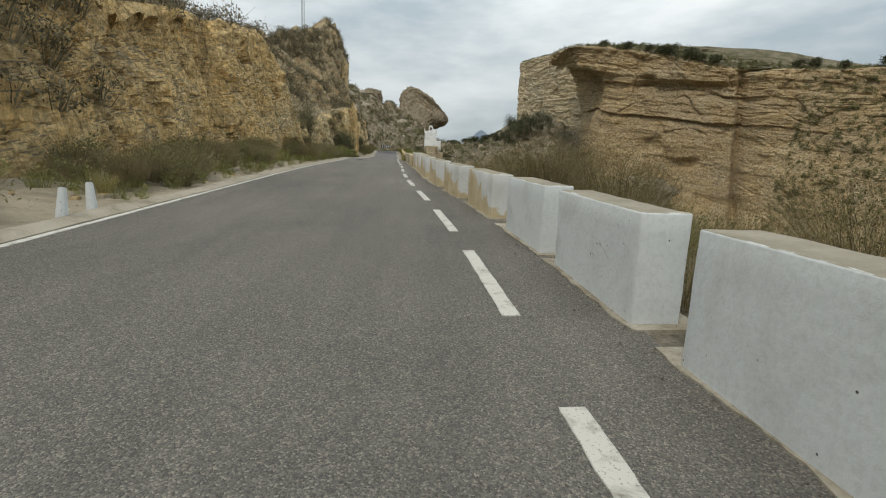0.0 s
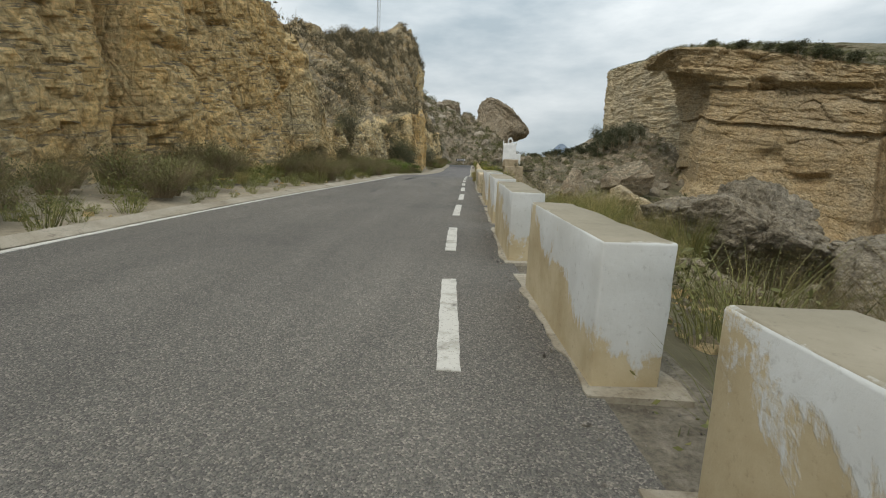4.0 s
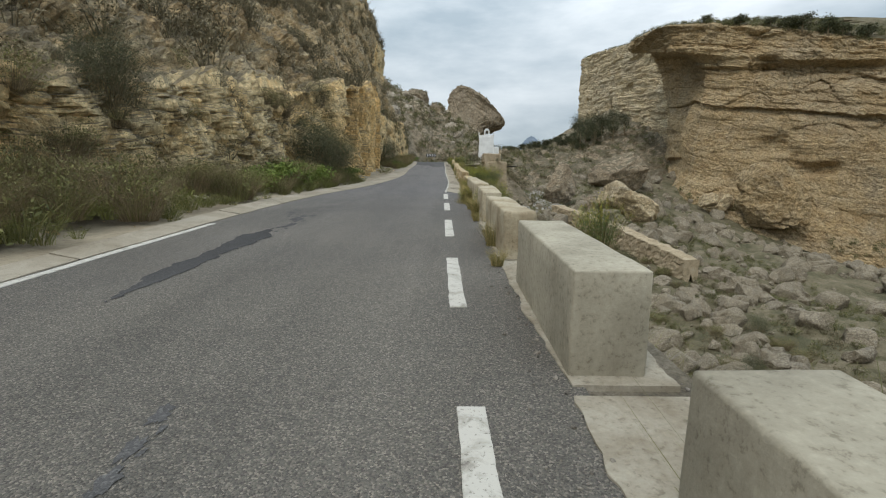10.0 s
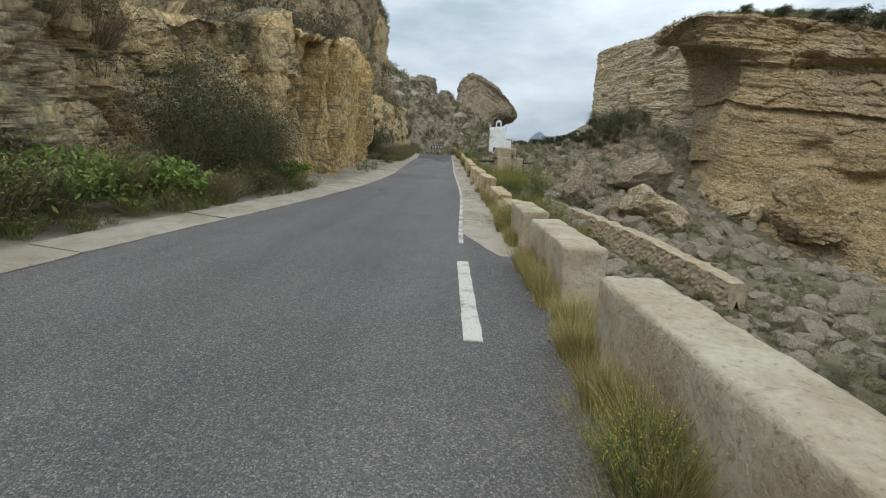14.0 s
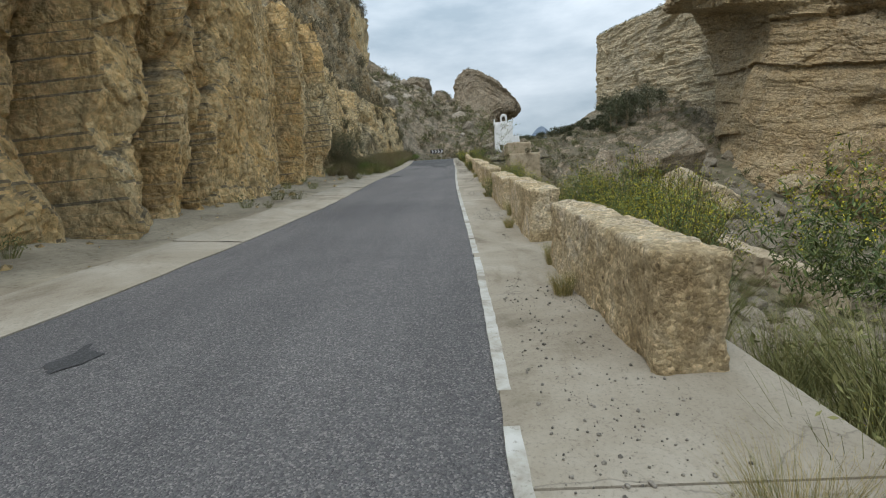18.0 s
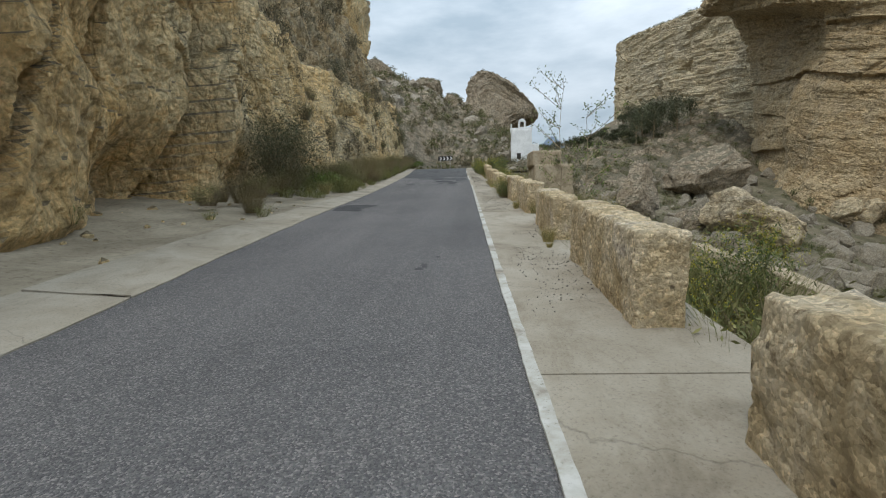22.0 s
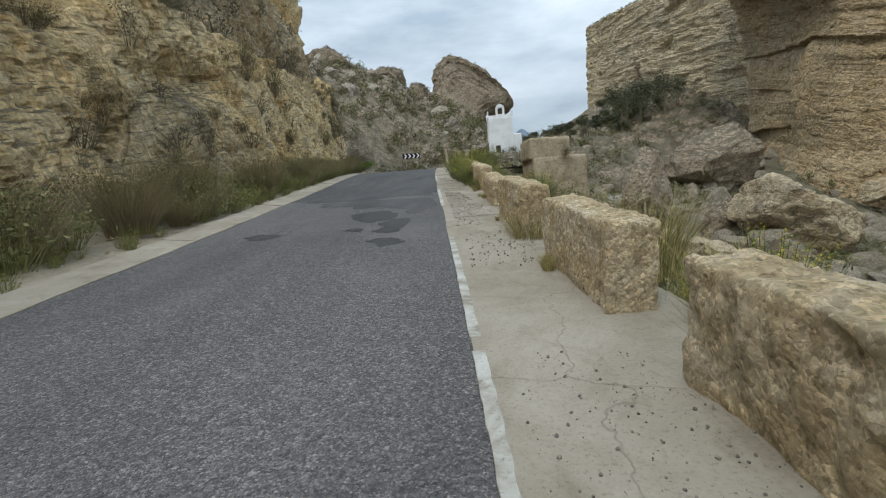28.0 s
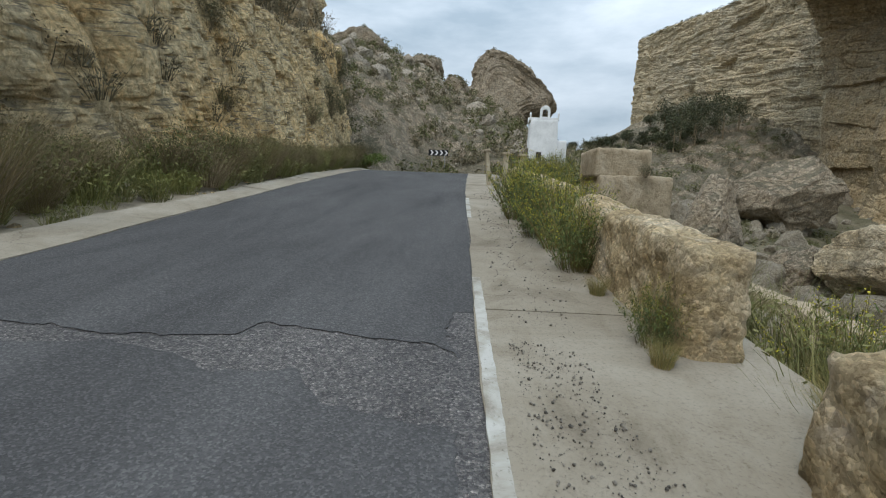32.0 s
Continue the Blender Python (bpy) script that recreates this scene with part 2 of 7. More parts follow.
def ground_material():
    m, nt, b = mat_base("scrub_ground", 0.97)
    p = n_pos(nt)
    c = n_ramp(nt, n_noise(nt, 0.22, 8, 0.65, p, 0.5), [(0.33, (0.075, 0.075, 0.04)), (0.48, (0.13, 0.115, 0.07)), (0.62, (0.20, 0.17, 0.115)), (0.78, (0.29, 0.255, 0.19))])
    f = n_noise(nt, 3.5, 8, 0.7, p)
    c = n_mix(nt, 0.7, c, n_ramp(nt, f, [(0.3, (0.45, 0.43, 0.38)), (0.55, (1, 1, 1))]), "MULTIPLY")
    nt.links.new(c, b.inputs["Base Color"])
    n_bump(nt, b, f, 0.9, 0.15)
    return m


GROUND = ground_material()


def asphalt_material():
    """Worn asphalt with its stones showing: brownish and pale on the lower stretch, darker and bluer above."""
    m, nt, b = mat_base("worn_asphalt", 0.85)
    p = n_pos(nt)
    sep = nt.nodes.new("ShaderNodeSeparateXYZ")
    nt.links.new(p, sep.inputs[0])
    up = nt.nodes.new("ShaderNodeMapRange")
    up.inputs["From Min"].default_value, up.inputs["From Max"].default_value = 36.0, 50.0
    nt.links.new(n_math(nt, "ADD", sep.outputs["Y"], n_math(nt, "MULTIPLY", n_noise(nt, 0.5, 4, 0.6, p), 8.0)), up.inputs["Value"])
    stone_c = n_vor(nt, 130, p, "F1", "Color")
    stone = n_vor(nt, 130, p)
    large = n_noise(nt, 0.35, 6, 0.62, p, 0.5)
    streak = n_noise(nt, 1.0, 5, 0.6, n_pos(nt, (1.6, 0.10, 1)))
    c = n_mix(nt, up.outputs[0], (0.155, 0.145, 0.127), (0.140, 0.135, 0.133))
    c = n_mix(nt, 0.6, c, n_ramp(nt, large, [(0.33, (0.78, 0.78, 0.79)), (0.65, (1.18, 1.17, 1.15))]), "MULTIPLY")
    c = n_mix(nt, 0.5, c, n_ramp(nt, streak, [(0.33, (0.75, 0.75, 0.75)), (0.65, (1.2, 1.19, 1.17))]), "MULTIPLY")
    grain = nt.nodes.new("ShaderNodeSeparateXYZ")
    nt.links.new(stone_c, grain.inputs[0])
    c = n_mix(nt, 0.85, c, n_ramp(nt, grain.outputs["X"], [(0.0, (0.5, 0.5, 0.51)), (0.45, (0.9, 0.9, 0.9)), (0.8, (1.2, 1.18, 1.16)), (1.0, (2.2, 2.1, 2.0))]), "MULTIPLY")
    worn = nt.nodes.new("ShaderNodeMapRange")
    worn.inputs["From Min"].default_value, worn.inputs["From Max"].default_value = 73.0, 81.0
    nt.links.new(n_math(nt, "ADD", sep.outputs["Y"], n_math(nt, "MULTIPLY", n_noise(nt, 0.8, 4, 0.6, p), 5.0)), worn.inputs["Value"])
    coarse = nt.nodes.new("ShaderNodeSeparateXYZ")
    nt.links.new(n_vor(nt, 62, p, "F1", "Color"), coarse.inputs[0])
    pale = n_ramp(nt, coarse.outputs["X"], [(0.0, (0.45, 0.45, 0.46)), (0.5, (0.95, 0.95, 0.95)), (0.8, (1.35, 1.33, 1.30)), (1.0, (2.1, 2.06, 1.98))])
    c = n_mix(nt, n_math(nt, "MULTIPLY", worn.outputs[0], 0.55), c, n_mix(nt, 1.0, n_mix(nt, 1.0, c, (0.90, 0.90, 0.90), "MULTIPLY"), pale, "MULTIPLY"))
    nt.links.new(c, b.inputs["Base Color"])
    n_bump(nt, b, n_math(nt, "ADD", n_math(nt, "MULTIPLY", stone, -1.0), n_math(nt, "MULTIPLY", n_noise(nt, 30, 4, 0.6, p), 0.6)), 0.8, 0.014)
    return m


ASPHALT = asphalt_material()


def patch_material(name, lo, hi):
    m, nt, b = mat_base(name, 0.92)
    b.inputs["Specular IOR Level"].default_value = 0.12
    p = n_pos(nt)
    c = n_ramp(nt, n_noise(nt, 0.9, 7, 0.65, n_pos(nt, (1.5, 0.3, 1)), 0.4), [(0.32, lo), (0.66, hi)])
    tone = nt.nodes.new("ShaderNodeSeparateXYZ")
    nt.links.new(n_vor(nt, 120, p, "F1", "Color"), tone.inputs[0])
    c = n_mix(nt, 0.6, c, n_ramp(nt, tone.outputs["X"], [(0.0, (0.6, 0.6, 0.6)), (0.7, (1.1, 1.1, 1.1)), (1.0, (1.9, 1.88, 1.85))]), "MULTIPLY")
    nt.links.new(c, b.inputs["Base Color"])
    n_bump(nt, b, n_math(nt, "ADD", n_vor(nt, 120, p), n_noise(nt, 20, 4, 0.6, p)), 0.6, 0.008)
    return m


PATCH = patch_material("fresh_asphalt_patch", (0.050, 0.049, 0.049), (0.080, 0.079, 0.078))
RESURFACED = patch_material("resurfaced_asphalt", (0.066, 0.065, 0.065), (0.108, 0.106, 0.105))


def plain_rough(name, stops, scale, rough=0.9, bump=0.3, bdist=0.01, fine=25.0, fstops=None):
    m, nt, b = mat_base(name, rough)
    p = n_pos(nt)
    c = n_ramp(nt, n_noise(nt, scale, 8, 0.65, p, 0.4), stops)
    f = n_noise(nt, fine, 6, 0.7, p)
    c = n_mix(nt, 0.6, c, n_ramp(nt, f, fstops or [(0.3, (0.62, 0.61, 0.58)), (0.55, (1, 1, 1)), (0.8, (1.08, 1.07, 1.05))]), "MULTIPLY")
    nt.links.new(c, b.inputs["Base Color"])
    n_bump(nt, b, f, bump, bdist)
    return m


LINE_PAINT = plain_rough("road_paint", [(0.28, (0.16, 0.15, 0.13)), (0.37, (0.34, 0.32, 0.275)), (0.5, (0.50, 0.48, 0.43))], 7, 0.8, 0.4, 0.01, 60, [(0.37, (0.22, 0.21, 0.19)), (0.43, (1, 1, 1))])

LINE_WORN = plain_rough("worn_edge_paint", [(0.38, (0.25, 0.225, 0.18)), (0.46, (0.36, 0.34, 0.29)), (0.60, (0.48, 0.47, 0.43))], 3.5, 0.85, 0.4, 0.01, 45, [(0.34, (0.4, 0.38, 0.34)), (0.42, (1, 1, 1))])


def concrete_material():
    """Old cast concrete: cloudy, stained, gritty, with hairline cracks."""
    m, nt, b = mat_base("pale_concrete", 0.93)
    p = n_pos(nt)
    c = n_ramp(nt, n_noise(nt, 0.9, 9, 0.68, p, 0.5), [(0.30, (0.19, 0.160, 0.118)), (0.42, (0.275, 0.240, 0.182)), (0.6, (0.345, 0.308, 0.245))])
    stain = n_noise(nt, 3.2, 7, 0.7, n_pos(nt, (1, 0.5, 1)), 0.6)
    c = n_mix(nt, 0.6, c, n_ramp(nt, stain, [(0.34, (0.68, 0.65, 0.6)), (0.48, (1, 1, 1))]), "MULTIPLY")
    grit = n_noise(nt, 60, 6, 0.75, p)
    c = n_mix(nt, 0.7, c, n_ramp(nt, grit, [(0.32, (0.5, 0.48, 0.45)), (0.46, (1, 1, 1)), (0.75, (1.14, 1.13, 1.1))]), "MULTIPLY")
    wv = nt.nodes.new("ShaderNodeVectorMath")
    wv.operation = "MULTIPLY_ADD"
    nz = nt.nodes.new("ShaderNodeTexNoise")
    nz.inputs["Scale"].default_value = 2.0
    nz.inputs["Detail"].default_value = 6.0
    nt.links.new(p, nz.inputs["Vector"])
    nt.links.new(nz.outputs["Color"], wv.inputs[0])
    wv.inputs[1].default_value = (0.5, 0.5, 0.5)
    nt.links.new(p, wv.inputs[2])
    crack = n_ramp(nt, n_vor(nt, 0.55, wv.outputs["Vector"], "DISTANCE_TO_EDGE"), [(0.0, (0, 0, 0)), (0.004, (1, 1, 1))])
    c = n_mix(nt, 0.25, c, crack, "MULTIPLY")
    nt.links.new(c, b.inputs["Base Color"])
    n_bump(nt, b, n_math(nt, "ADD", n_math(nt, "MULTIPLY", grit, 0.8), n_math(nt, "MULTIPLY", crack, 0.5)), 0.6, 0.012)
    return m


CONCRETE = concrete_material()
SPECKS = [(0.34, (0.42, 0.40, 0.36)), (0.44, (0.92, 0.91, 0.90)), (0.56, (1.03, 1.03, 1.03)), (0.70, (1.28, 1.27, 1.25))]
EARTH = plain_rough("gritty_earth", [(0.33, (0.115, 0.098, 0.072)), (0.5, (0.18, 0.157, 0.118)), (0.68, (0.27, 0.24, 0.19))], 5.0, 0.97, 1.0, 0.03, 38, [(0.36, (0.5, 0.48, 0.45)), (0.5, (1, 1, 1)), (0.68, (1.5, 1.46, 1.4))])
FOOTING = plain_rough("stained_footing", [(0.35, (0.23, 0.195, 0.14)), (0.6, (0.38, 0.345, 0.275))], 2.5, 0.95, 0.8, 0.02, 30, SPECKS)


def rubble_material():
    """Old lime concrete with its pebbles showing, pitted, tan with pinkish-grey worn parts."""
    m, nt, b = mat_base("rubble_concrete", 0.95)
    p = n_pos(nt)
    c = n_ramp(nt, n_noise(nt, 2.4, 8, 0.68, p, 0.5), [(0.33, (0.43, 0.33, 0.19)), (0.47, (0.57, 0.46, 0.285)), (0.58, (0.63, 0.535, 0.375)), (0.70, (0.58, 0.51, 0.42))])
    h = None
    for sc, am, hi in ((26, 0.45, 1.45), (60, 0.55, 1.35)):
        tone = nt.nodes.new("ShaderNodeSeparateXYZ")
        nt.links.new(n_vor(nt, sc, p, "F1", "Color"), tone.inputs[0])
        c = n_mix(nt, am, c, n_ramp(nt, tone.outputs["X"], [(0.0, (0.5, 0.46, 0.40)), (0.3, (0.92, 0.90, 0.87)), (0.7, (1.12, 1.10, 1.07)), (1.0, (1.2 * hi, 1.19 * hi, 1.17 * hi))]), "MULTIPLY")
        stone = n_math(nt, "MULTIPLY", n_math(nt, "MULTIPLY", n_vor(nt, sc, p), tone.outputs["X"]), -32.0 / sc)
        h = stone if h is None else n_math(nt, "ADD", h, stone)
    pit = n_noise(nt, 14, 8, 0.74, p)
    c = n_mix(nt, 0.8, c, n_ramp(nt, pit, [(0.34, (0.42, 0.37, 0.31)), (0.44, (1, 1, 1))]), "MULTIPLY")
    hole = n_vor(nt, 7.0, p)
    c = n_mix(nt, n_ramp(nt, n_math(nt, "ADD", hole, n_math(nt, "MULTIPLY", n_noise(nt, 30, 4, 0.6, p), 0.12)), [(0.12, (0.7, 0.7, 0.7)), (0.17, (0, 0, 0))]), c, (0.10, 0.075, 0.05))
    stain = n_noise(nt, 1.1, 6, 0.65, p, 0.6)
    c = n_mix(nt, 0.7, c, n_ramp(nt, stain, [(0.38, (0.78, 0.74, 0.68)), (0.55, (1.04, 1.03, 1.02))]), "MULTIPLY")
    nt.links.new(c, b.inputs["Base Color"])
    h = n_math(nt, "ADD", h, n_math(nt, "MULTIPLY", pit, 1.4))
    h = n_math(nt, "ADD", h, n_math(nt, "MULTIPLY", n_noise(nt, 90, 4, 0.6, p), 0.5))
    n_bump(nt, b, h, 1.0, 0.034)
    return m


BLOCK_STONE = rubble_material()


def washed_material(name, lo, hi, bare_lo, bare_hi):
    """Whitewash on the upright faces; the tops are worn to the tan render, with white left along the edges."""
    m, nt, b = mat_base(name, 0.86)
    p = n_pos(nt)
    white = n_ramp(nt, n_noise(nt, 1.3, 8, 0.65, p, 0.4), [(0.3, lo), (0.5, hi)])
    bare = n_ramp(nt, n_noise(nt, 3.0, 7, 0.65, p), [(0.35, bare_lo), (0.65, bare_hi)])
    g = nt.nodes.new("ShaderNodeNewGeometry")
    sep = nt.nodes.new("ShaderNodeSeparateXYZ")
    nt.links.new(g.outputs["True Normal"], sep.inputs[0])
    k = n_math(nt, "ADD", sep.outputs["Z"], n_math(nt, "MULTIPLY", n_noise(nt, 5.0, 7, 0.7, p), 0.5))
    mr = nt.nodes.new("ShaderNodeMapRange")
    nt.links.new(k, mr.inputs["Value"])
    mr.inputs["From Min"].default_value, mr.inputs["From Max"].default_value = 1.10, 1.16
    c = n_mix(nt, mr.outputs[0], white, bare)
    chips = n_noise(nt, 9.0, 5, 0.6, p)
    c = n_mix(nt, n_ramp(nt, chips, [(0.27, (1, 1, 1)), (0.29, (0, 0, 0))]), c, bare)
    pits = n_vor(nt, 9.0, p)
    c = n_mix(nt, n_ramp(nt, pits, [(0.045, (1, 1, 1)), (0.06, (0, 0, 0))]), c, (0.10, 0.09, 0.07))
    f = n_noise(nt, 30, 6, 0.7, p)
    c = n_mix(nt, 0.35, c, n_ramp(nt, f, [(0.3, (0.62, 0.61, 0.58)), (0.55, (1, 1, 1))]), "MULTIPLY")
    nt.links.new(c, b.inputs["Base Color"])
    n_bump(nt, b, n_math(nt, "ADD", f, n_math(nt, "MULTIPLY", chips, 1.2)), 0.35, 0.012)
    return m


WHITE_BLOCK = washed_material("whitewash", (0.46, 0.475, 0.46), (0.58, 0.605, 0.60), (0.22, 0.195, 0.145), (0.31, 0.275, 0.21))
SAND = plain_rough("sandy_verge", [(0.35, (0.20, 0.167, 0.117)), (0.6, (0.32, 0.275, 0.20))], 0.9, 0.97, 0.6, 0.03, 14, SPECKS)
TAN_BLOCK = plain_rough("tan_render", [(0.33, (0.38, 0.30, 0.19)), (0.6, (0.56, 0.47, 0.33))], 2.2, 0.93, 0.7, 0.02, 30, SPECKS)
GREY_BLOCK = plain_rough("grey_cement", [(0.33, (0.235, 0.212, 0.160)), (0.5, (0.325, 0.297, 0.228)), (0.7, (0.42, 0.385, 0.30))], 1.6, 0.9, 0.4, 0.01, 34, SPECKS)
PALE_BLOCK = plain_rough("weathered_concrete", [(0.3, (0.25, 0.195, 0.12)), (0.48, (0.385, 0.33, 0.23)), (0.68, (0.49, 0.44, 0.335))], 2.4, 0.93, 0.8, 0.02, 30, SPECKS)
MASONRY = plain_rough("tan_masonry", [(0.33, (0.25, 0.20, 0.13)), (0.5, (0.37, 0.30, 0.20)), (0.7, (0.44, 0.375, 0.275))], 1.2, 0.95, 1.0, 0.10, 5, [(0.32, (0.42, 0.39, 0.34)), (0.48, (1, 1, 1)), (0.8, (1.15, 1.13, 1.1))])
CHAPEL_WHITE = plain_rough("limewash", [(0.35, (0.66, 0.67, 0.66)), (0.6, (0.80, 0.81, 0.80))], 0.7, 0.85, 0.3, 0.02, 14)
ROCK_B = rock_material("grey_boulder", (0.29, 0.245, 0.175), (0.37, 0.325, 0.25), (0.26, 0.24, 0.20), (0.14, 0.12, 0.09), 0.6, 0.15, gain=0.82)
HILL_STONE = rock_material("pale_grey_limestone", (0.30, 0.255, 0.195), (0.40, 0.36, 0.29), (0.29, 0.265, 0.225), (0.14, 0.12, 0.09), 1.2, 0.2, gain=1.05)
SCREE = plain_rough("pale_scree", [(0.35, (0.30, 0.28, 0.25)), (0.65, (0.44, 0.42, 0.38))], 1.5, 0.95, 0.5, 0.05, 8)
DARK_GRIT = plain_rough("dark_grit", [(0.38, (0.07, 0.064, 0.056)), (0.62, (0.30, 0.27, 0.225))], 25, 0.9)


def faded_material():
    """White wash flaking off an ochre coat, more of it gone low down on the faces."""
    m, nt, b = mat_base("flaking_whitewash", 0.88)
    p = n_pos(nt)
    o = n_pos(nt, (1, 1, 1), False)
    sep = nt.nodes.new("ShaderNodeSeparateXYZ")
    nt.links.new(o, sep.inputs[0])
    ragged = n_noise(nt, 2.0, 9, 0.72, p, 0.4)
    drip = n_noise(nt, 1.0, 6, 0.7, n_pos(nt, (9, 9, 1.0)))
    lim = n_math(nt, "ADD", n_math(nt, "MULTIPLY", sep.outputs["Z"], 1.1), n_math(nt, "MULTIPLY", sep.outputs["Y"], -0.28))
    lim = n_math(nt, "ADD", lim, n_math(nt, "MULTIPLY", ragged, 1.3))
    lim = n_math(nt, "ADD", lim, n_math(nt, "MULTIPLY", drip, 0.5))
    k2 = nt.nodes.new("ShaderNodeMapRange")
    nt.links.new(lim, k2.inputs["Value"])
    k2.inputs["From Min"].default_value, k2.inputs["From Max"].default_value = 1.40, 1.47
    ochre = n_ramp(nt, n_noise(nt, 3.0, 6, 0.6, p), [(0.35, (0.40, 0.32, 0.19)), (0.65, (0.52, 0.44, 0.29))])
    white = n_ramp(nt, n_noise(nt, 2.0, 6, 0.6, p), [(0.35, (0.48, 0.48, 0.45)), (0.65, (0.60, 0.61, 0.59))])
    g = nt.nodes.new("ShaderNodeNewGeometry")
    gs = nt.nodes.new("ShaderNodeSeparateXYZ")
    nt.links.new(g.outputs["True Normal"], gs.inputs[0])
    top = nt.nodes.new("ShaderNodeMapRange")
    nt.links.new(n_math(nt, "ADD", gs.outputs["Z"], n_math(nt, "MULTIPLY", n_noise(nt, 5.0, 7, 0.7, p), 0.5)), top.inputs["Value"])
    top.inputs["From Min"].default_value, top.inputs["From Max"].default_value = 1.08, 1.15
    bare = n_ramp(nt, n_noise(nt, 2.5, 7, 0.65, p), [(0.35, (0.21, 0.185, 0.13)), (0.65, (0.29, 0.255, 0.19))])
    c = n_mix(nt, top.outputs[0], n_mix(nt, k2.outputs[0], ochre, white), bare)
    fine = n_noise(nt, 30, 6, 0.7, p)
    c = n_mix(nt, 0.5, c, n_ramp(nt, fine, [(0.28, (0.5, 0.48, 0.45)), (0.42, (1, 1, 1))]), "MULTIPLY")
    nt.links.new(c, b.inputs["Base Color"])
    n_bump(nt, b, n_math(nt, "ADD", fine, k2.outputs[0]), 0.3, 0.008)
    return m


FADED_BLOCK = faded_material()


def plain(name, col, rough=0.6, metal=0.0):
    m, nt, b = mat_base(name, rough)
    n = n_noise(nt, 6, 4, 0.6, n_pos(nt))
    nt.links.new(n_ramp(nt, n, [(0.3, tuple(0.8 * q for q in col)), (0.7, col)]), b.inputs["Base Color"])
    b.inputs["Metallic"].default_value = metal
    return m


DARK_METAL = plain("dark_bronze", (0.06, 0.05, 0.04), 0.5, 0.4)
GREY_METAL = plain("galvanised_steel", (0.42, 0.42, 0.42), 0.5, 0.6)
SIGN_BLACK = plain("sign_black", (0.02, 0.02, 0.022), 0.4)
SIGN_WHITE = plain("sign_white", (0.8, 0.8, 0.8), 0.4)
# blue-grey base colour stands in for the haze of distance
HAZY_FARHILL = plain_rough("hazed_mountain", [(0.35, (0.13, 0.17, 0.22)), (0.65, (0.19, 0.23, 0.28))], 0.01, 1.0, 0.1, 1.0, 0.05)


def leaf_material(name, a, b_, c):
    """Leaves and stems: each one differs a little, and so does each plant."""
    m, nt, b = mat_base(name, 0.75)
    g = nt.nodes.new("ShaderNodeNewGeometry")
    o = nt.nodes.new("ShaderNodeObjectInfo")
    col = n_ramp(nt, g.outputs["Random Per Island"], [(0.0, a), (0.5, b_), (1.0, c)])
    col = n_mix(nt, 0.6, col, n_ramp(nt, o.outputs["Random"], [(0.0, (0.75, 0.72, 0.68)), (1.0, (1.2, 1.2, 1.15))]), "MULTIPLY")
    col = n_mix(nt, 0.6, col, n_ramp(nt, n_noise(nt, 0.7, 4, 0.6, n_pos(nt)), [(0.35, (0.7, 0.68, 0.62)), (0.65, (1.25, 1.22, 1.15))]), "MULTIPLY")
    nt.links.new(col, b.inputs["Base Color"])
    return m


BROOM = leaf_material("broom_stems", (0.0836, 0.0762, 0.0286), (0.148, 0.13, 0.049), (0.217, 0.17, 0.0734))
TWIG = leaf_material("dry_twigs", (0.117, 0.0938, 0.0633), (0.208, 0.163, 0.103), (0.325, 0.263, 0.172))
SCRUB = leaf_material("scrub_leaves", (0.078, 0.0878, 0.0403), (0.143, 0.149, 0.0633), (0.221, 0.209, 0.0978))
TWIGGY = leaf_material("grey_scrub", (0.088, 0.078, 0.052), (0.16, 0.143, 0.088), (0.24, 0.205, 0.135))
DARKLEAF = leaf_material("dark_leaves", (0.038, 0.046, 0.026), (0.068, 0.076, 0.039), (0.118, 0.122, 0.064))
GREENLEAF = leaf_material("green_leaves", (0.075, 0.119, 0.026), (0.128, 0.182, 0.039), (0.195, 0.238, 0.065))
GRASS = leaf_material("olive_grass", (0.10, 0.115, 0.034), (0.165, 0.175, 0.055), (0.245, 0.24, 0.082))
OLIVE = leaf_material("olive_leaves", (0.088, 0.096, 0.036), (0.155, 0.160, 0.060), (0.245, 0.232, 0.098))
STRAW = leaf_material("straw", (0.25, 0.2, 0.088), (0.4, 0.325, 0.143), (0.525, 0.438, 0.22))
YELLOW = leaf_material("yellow_petals", (0.30, 0.29, 0.03), (0.41, 0.385, 0.035), (0.50, 0.46, 0.06))
BLUELEAF = leaf_material("blue_green_leaves", (0.065, 0.095, 0.04), (0.115, 0.155, 0.055), (0.20, 0.225, 0.07))


# ---- plan: the road and its ground ----
def curve(xs, ys, soft=4.0):
    """A smooth function through the given stations."""
    fx = np.arange(xs[0] - 40, xs[-1] + 40, 0.5)
    fy = np.interp(fx, xs, ys)
    k = np.exp(-0.5 * (np.arange(-40, 41) * 0.5 / soft) ** 2)
    pad = np.concatenate([np.full(40, fy[0]), fy, np.full(40, fy[-1])])
    fy = np.convolve(pad, k / k.sum(), "valid")
    return lambda v: np.interp(v, fx, fy)


zr_in = curve([-30, -10, 0, 10, 20, 30, 40, 50, 60, 70, 80, 88, 94, 100, 106, 112, 118, 140], [-2.2, -0.73, 0.0, 0.94, 2.03, 2.95, 3.83, 4.46, 5.48, 6.48, 7.27, 8.20, 8.90, 9.50, 10.04, 10.42, 10.55, 10.55], 2.5)


def zr(y):
    """Height of the road."""
    return zr_in(y)


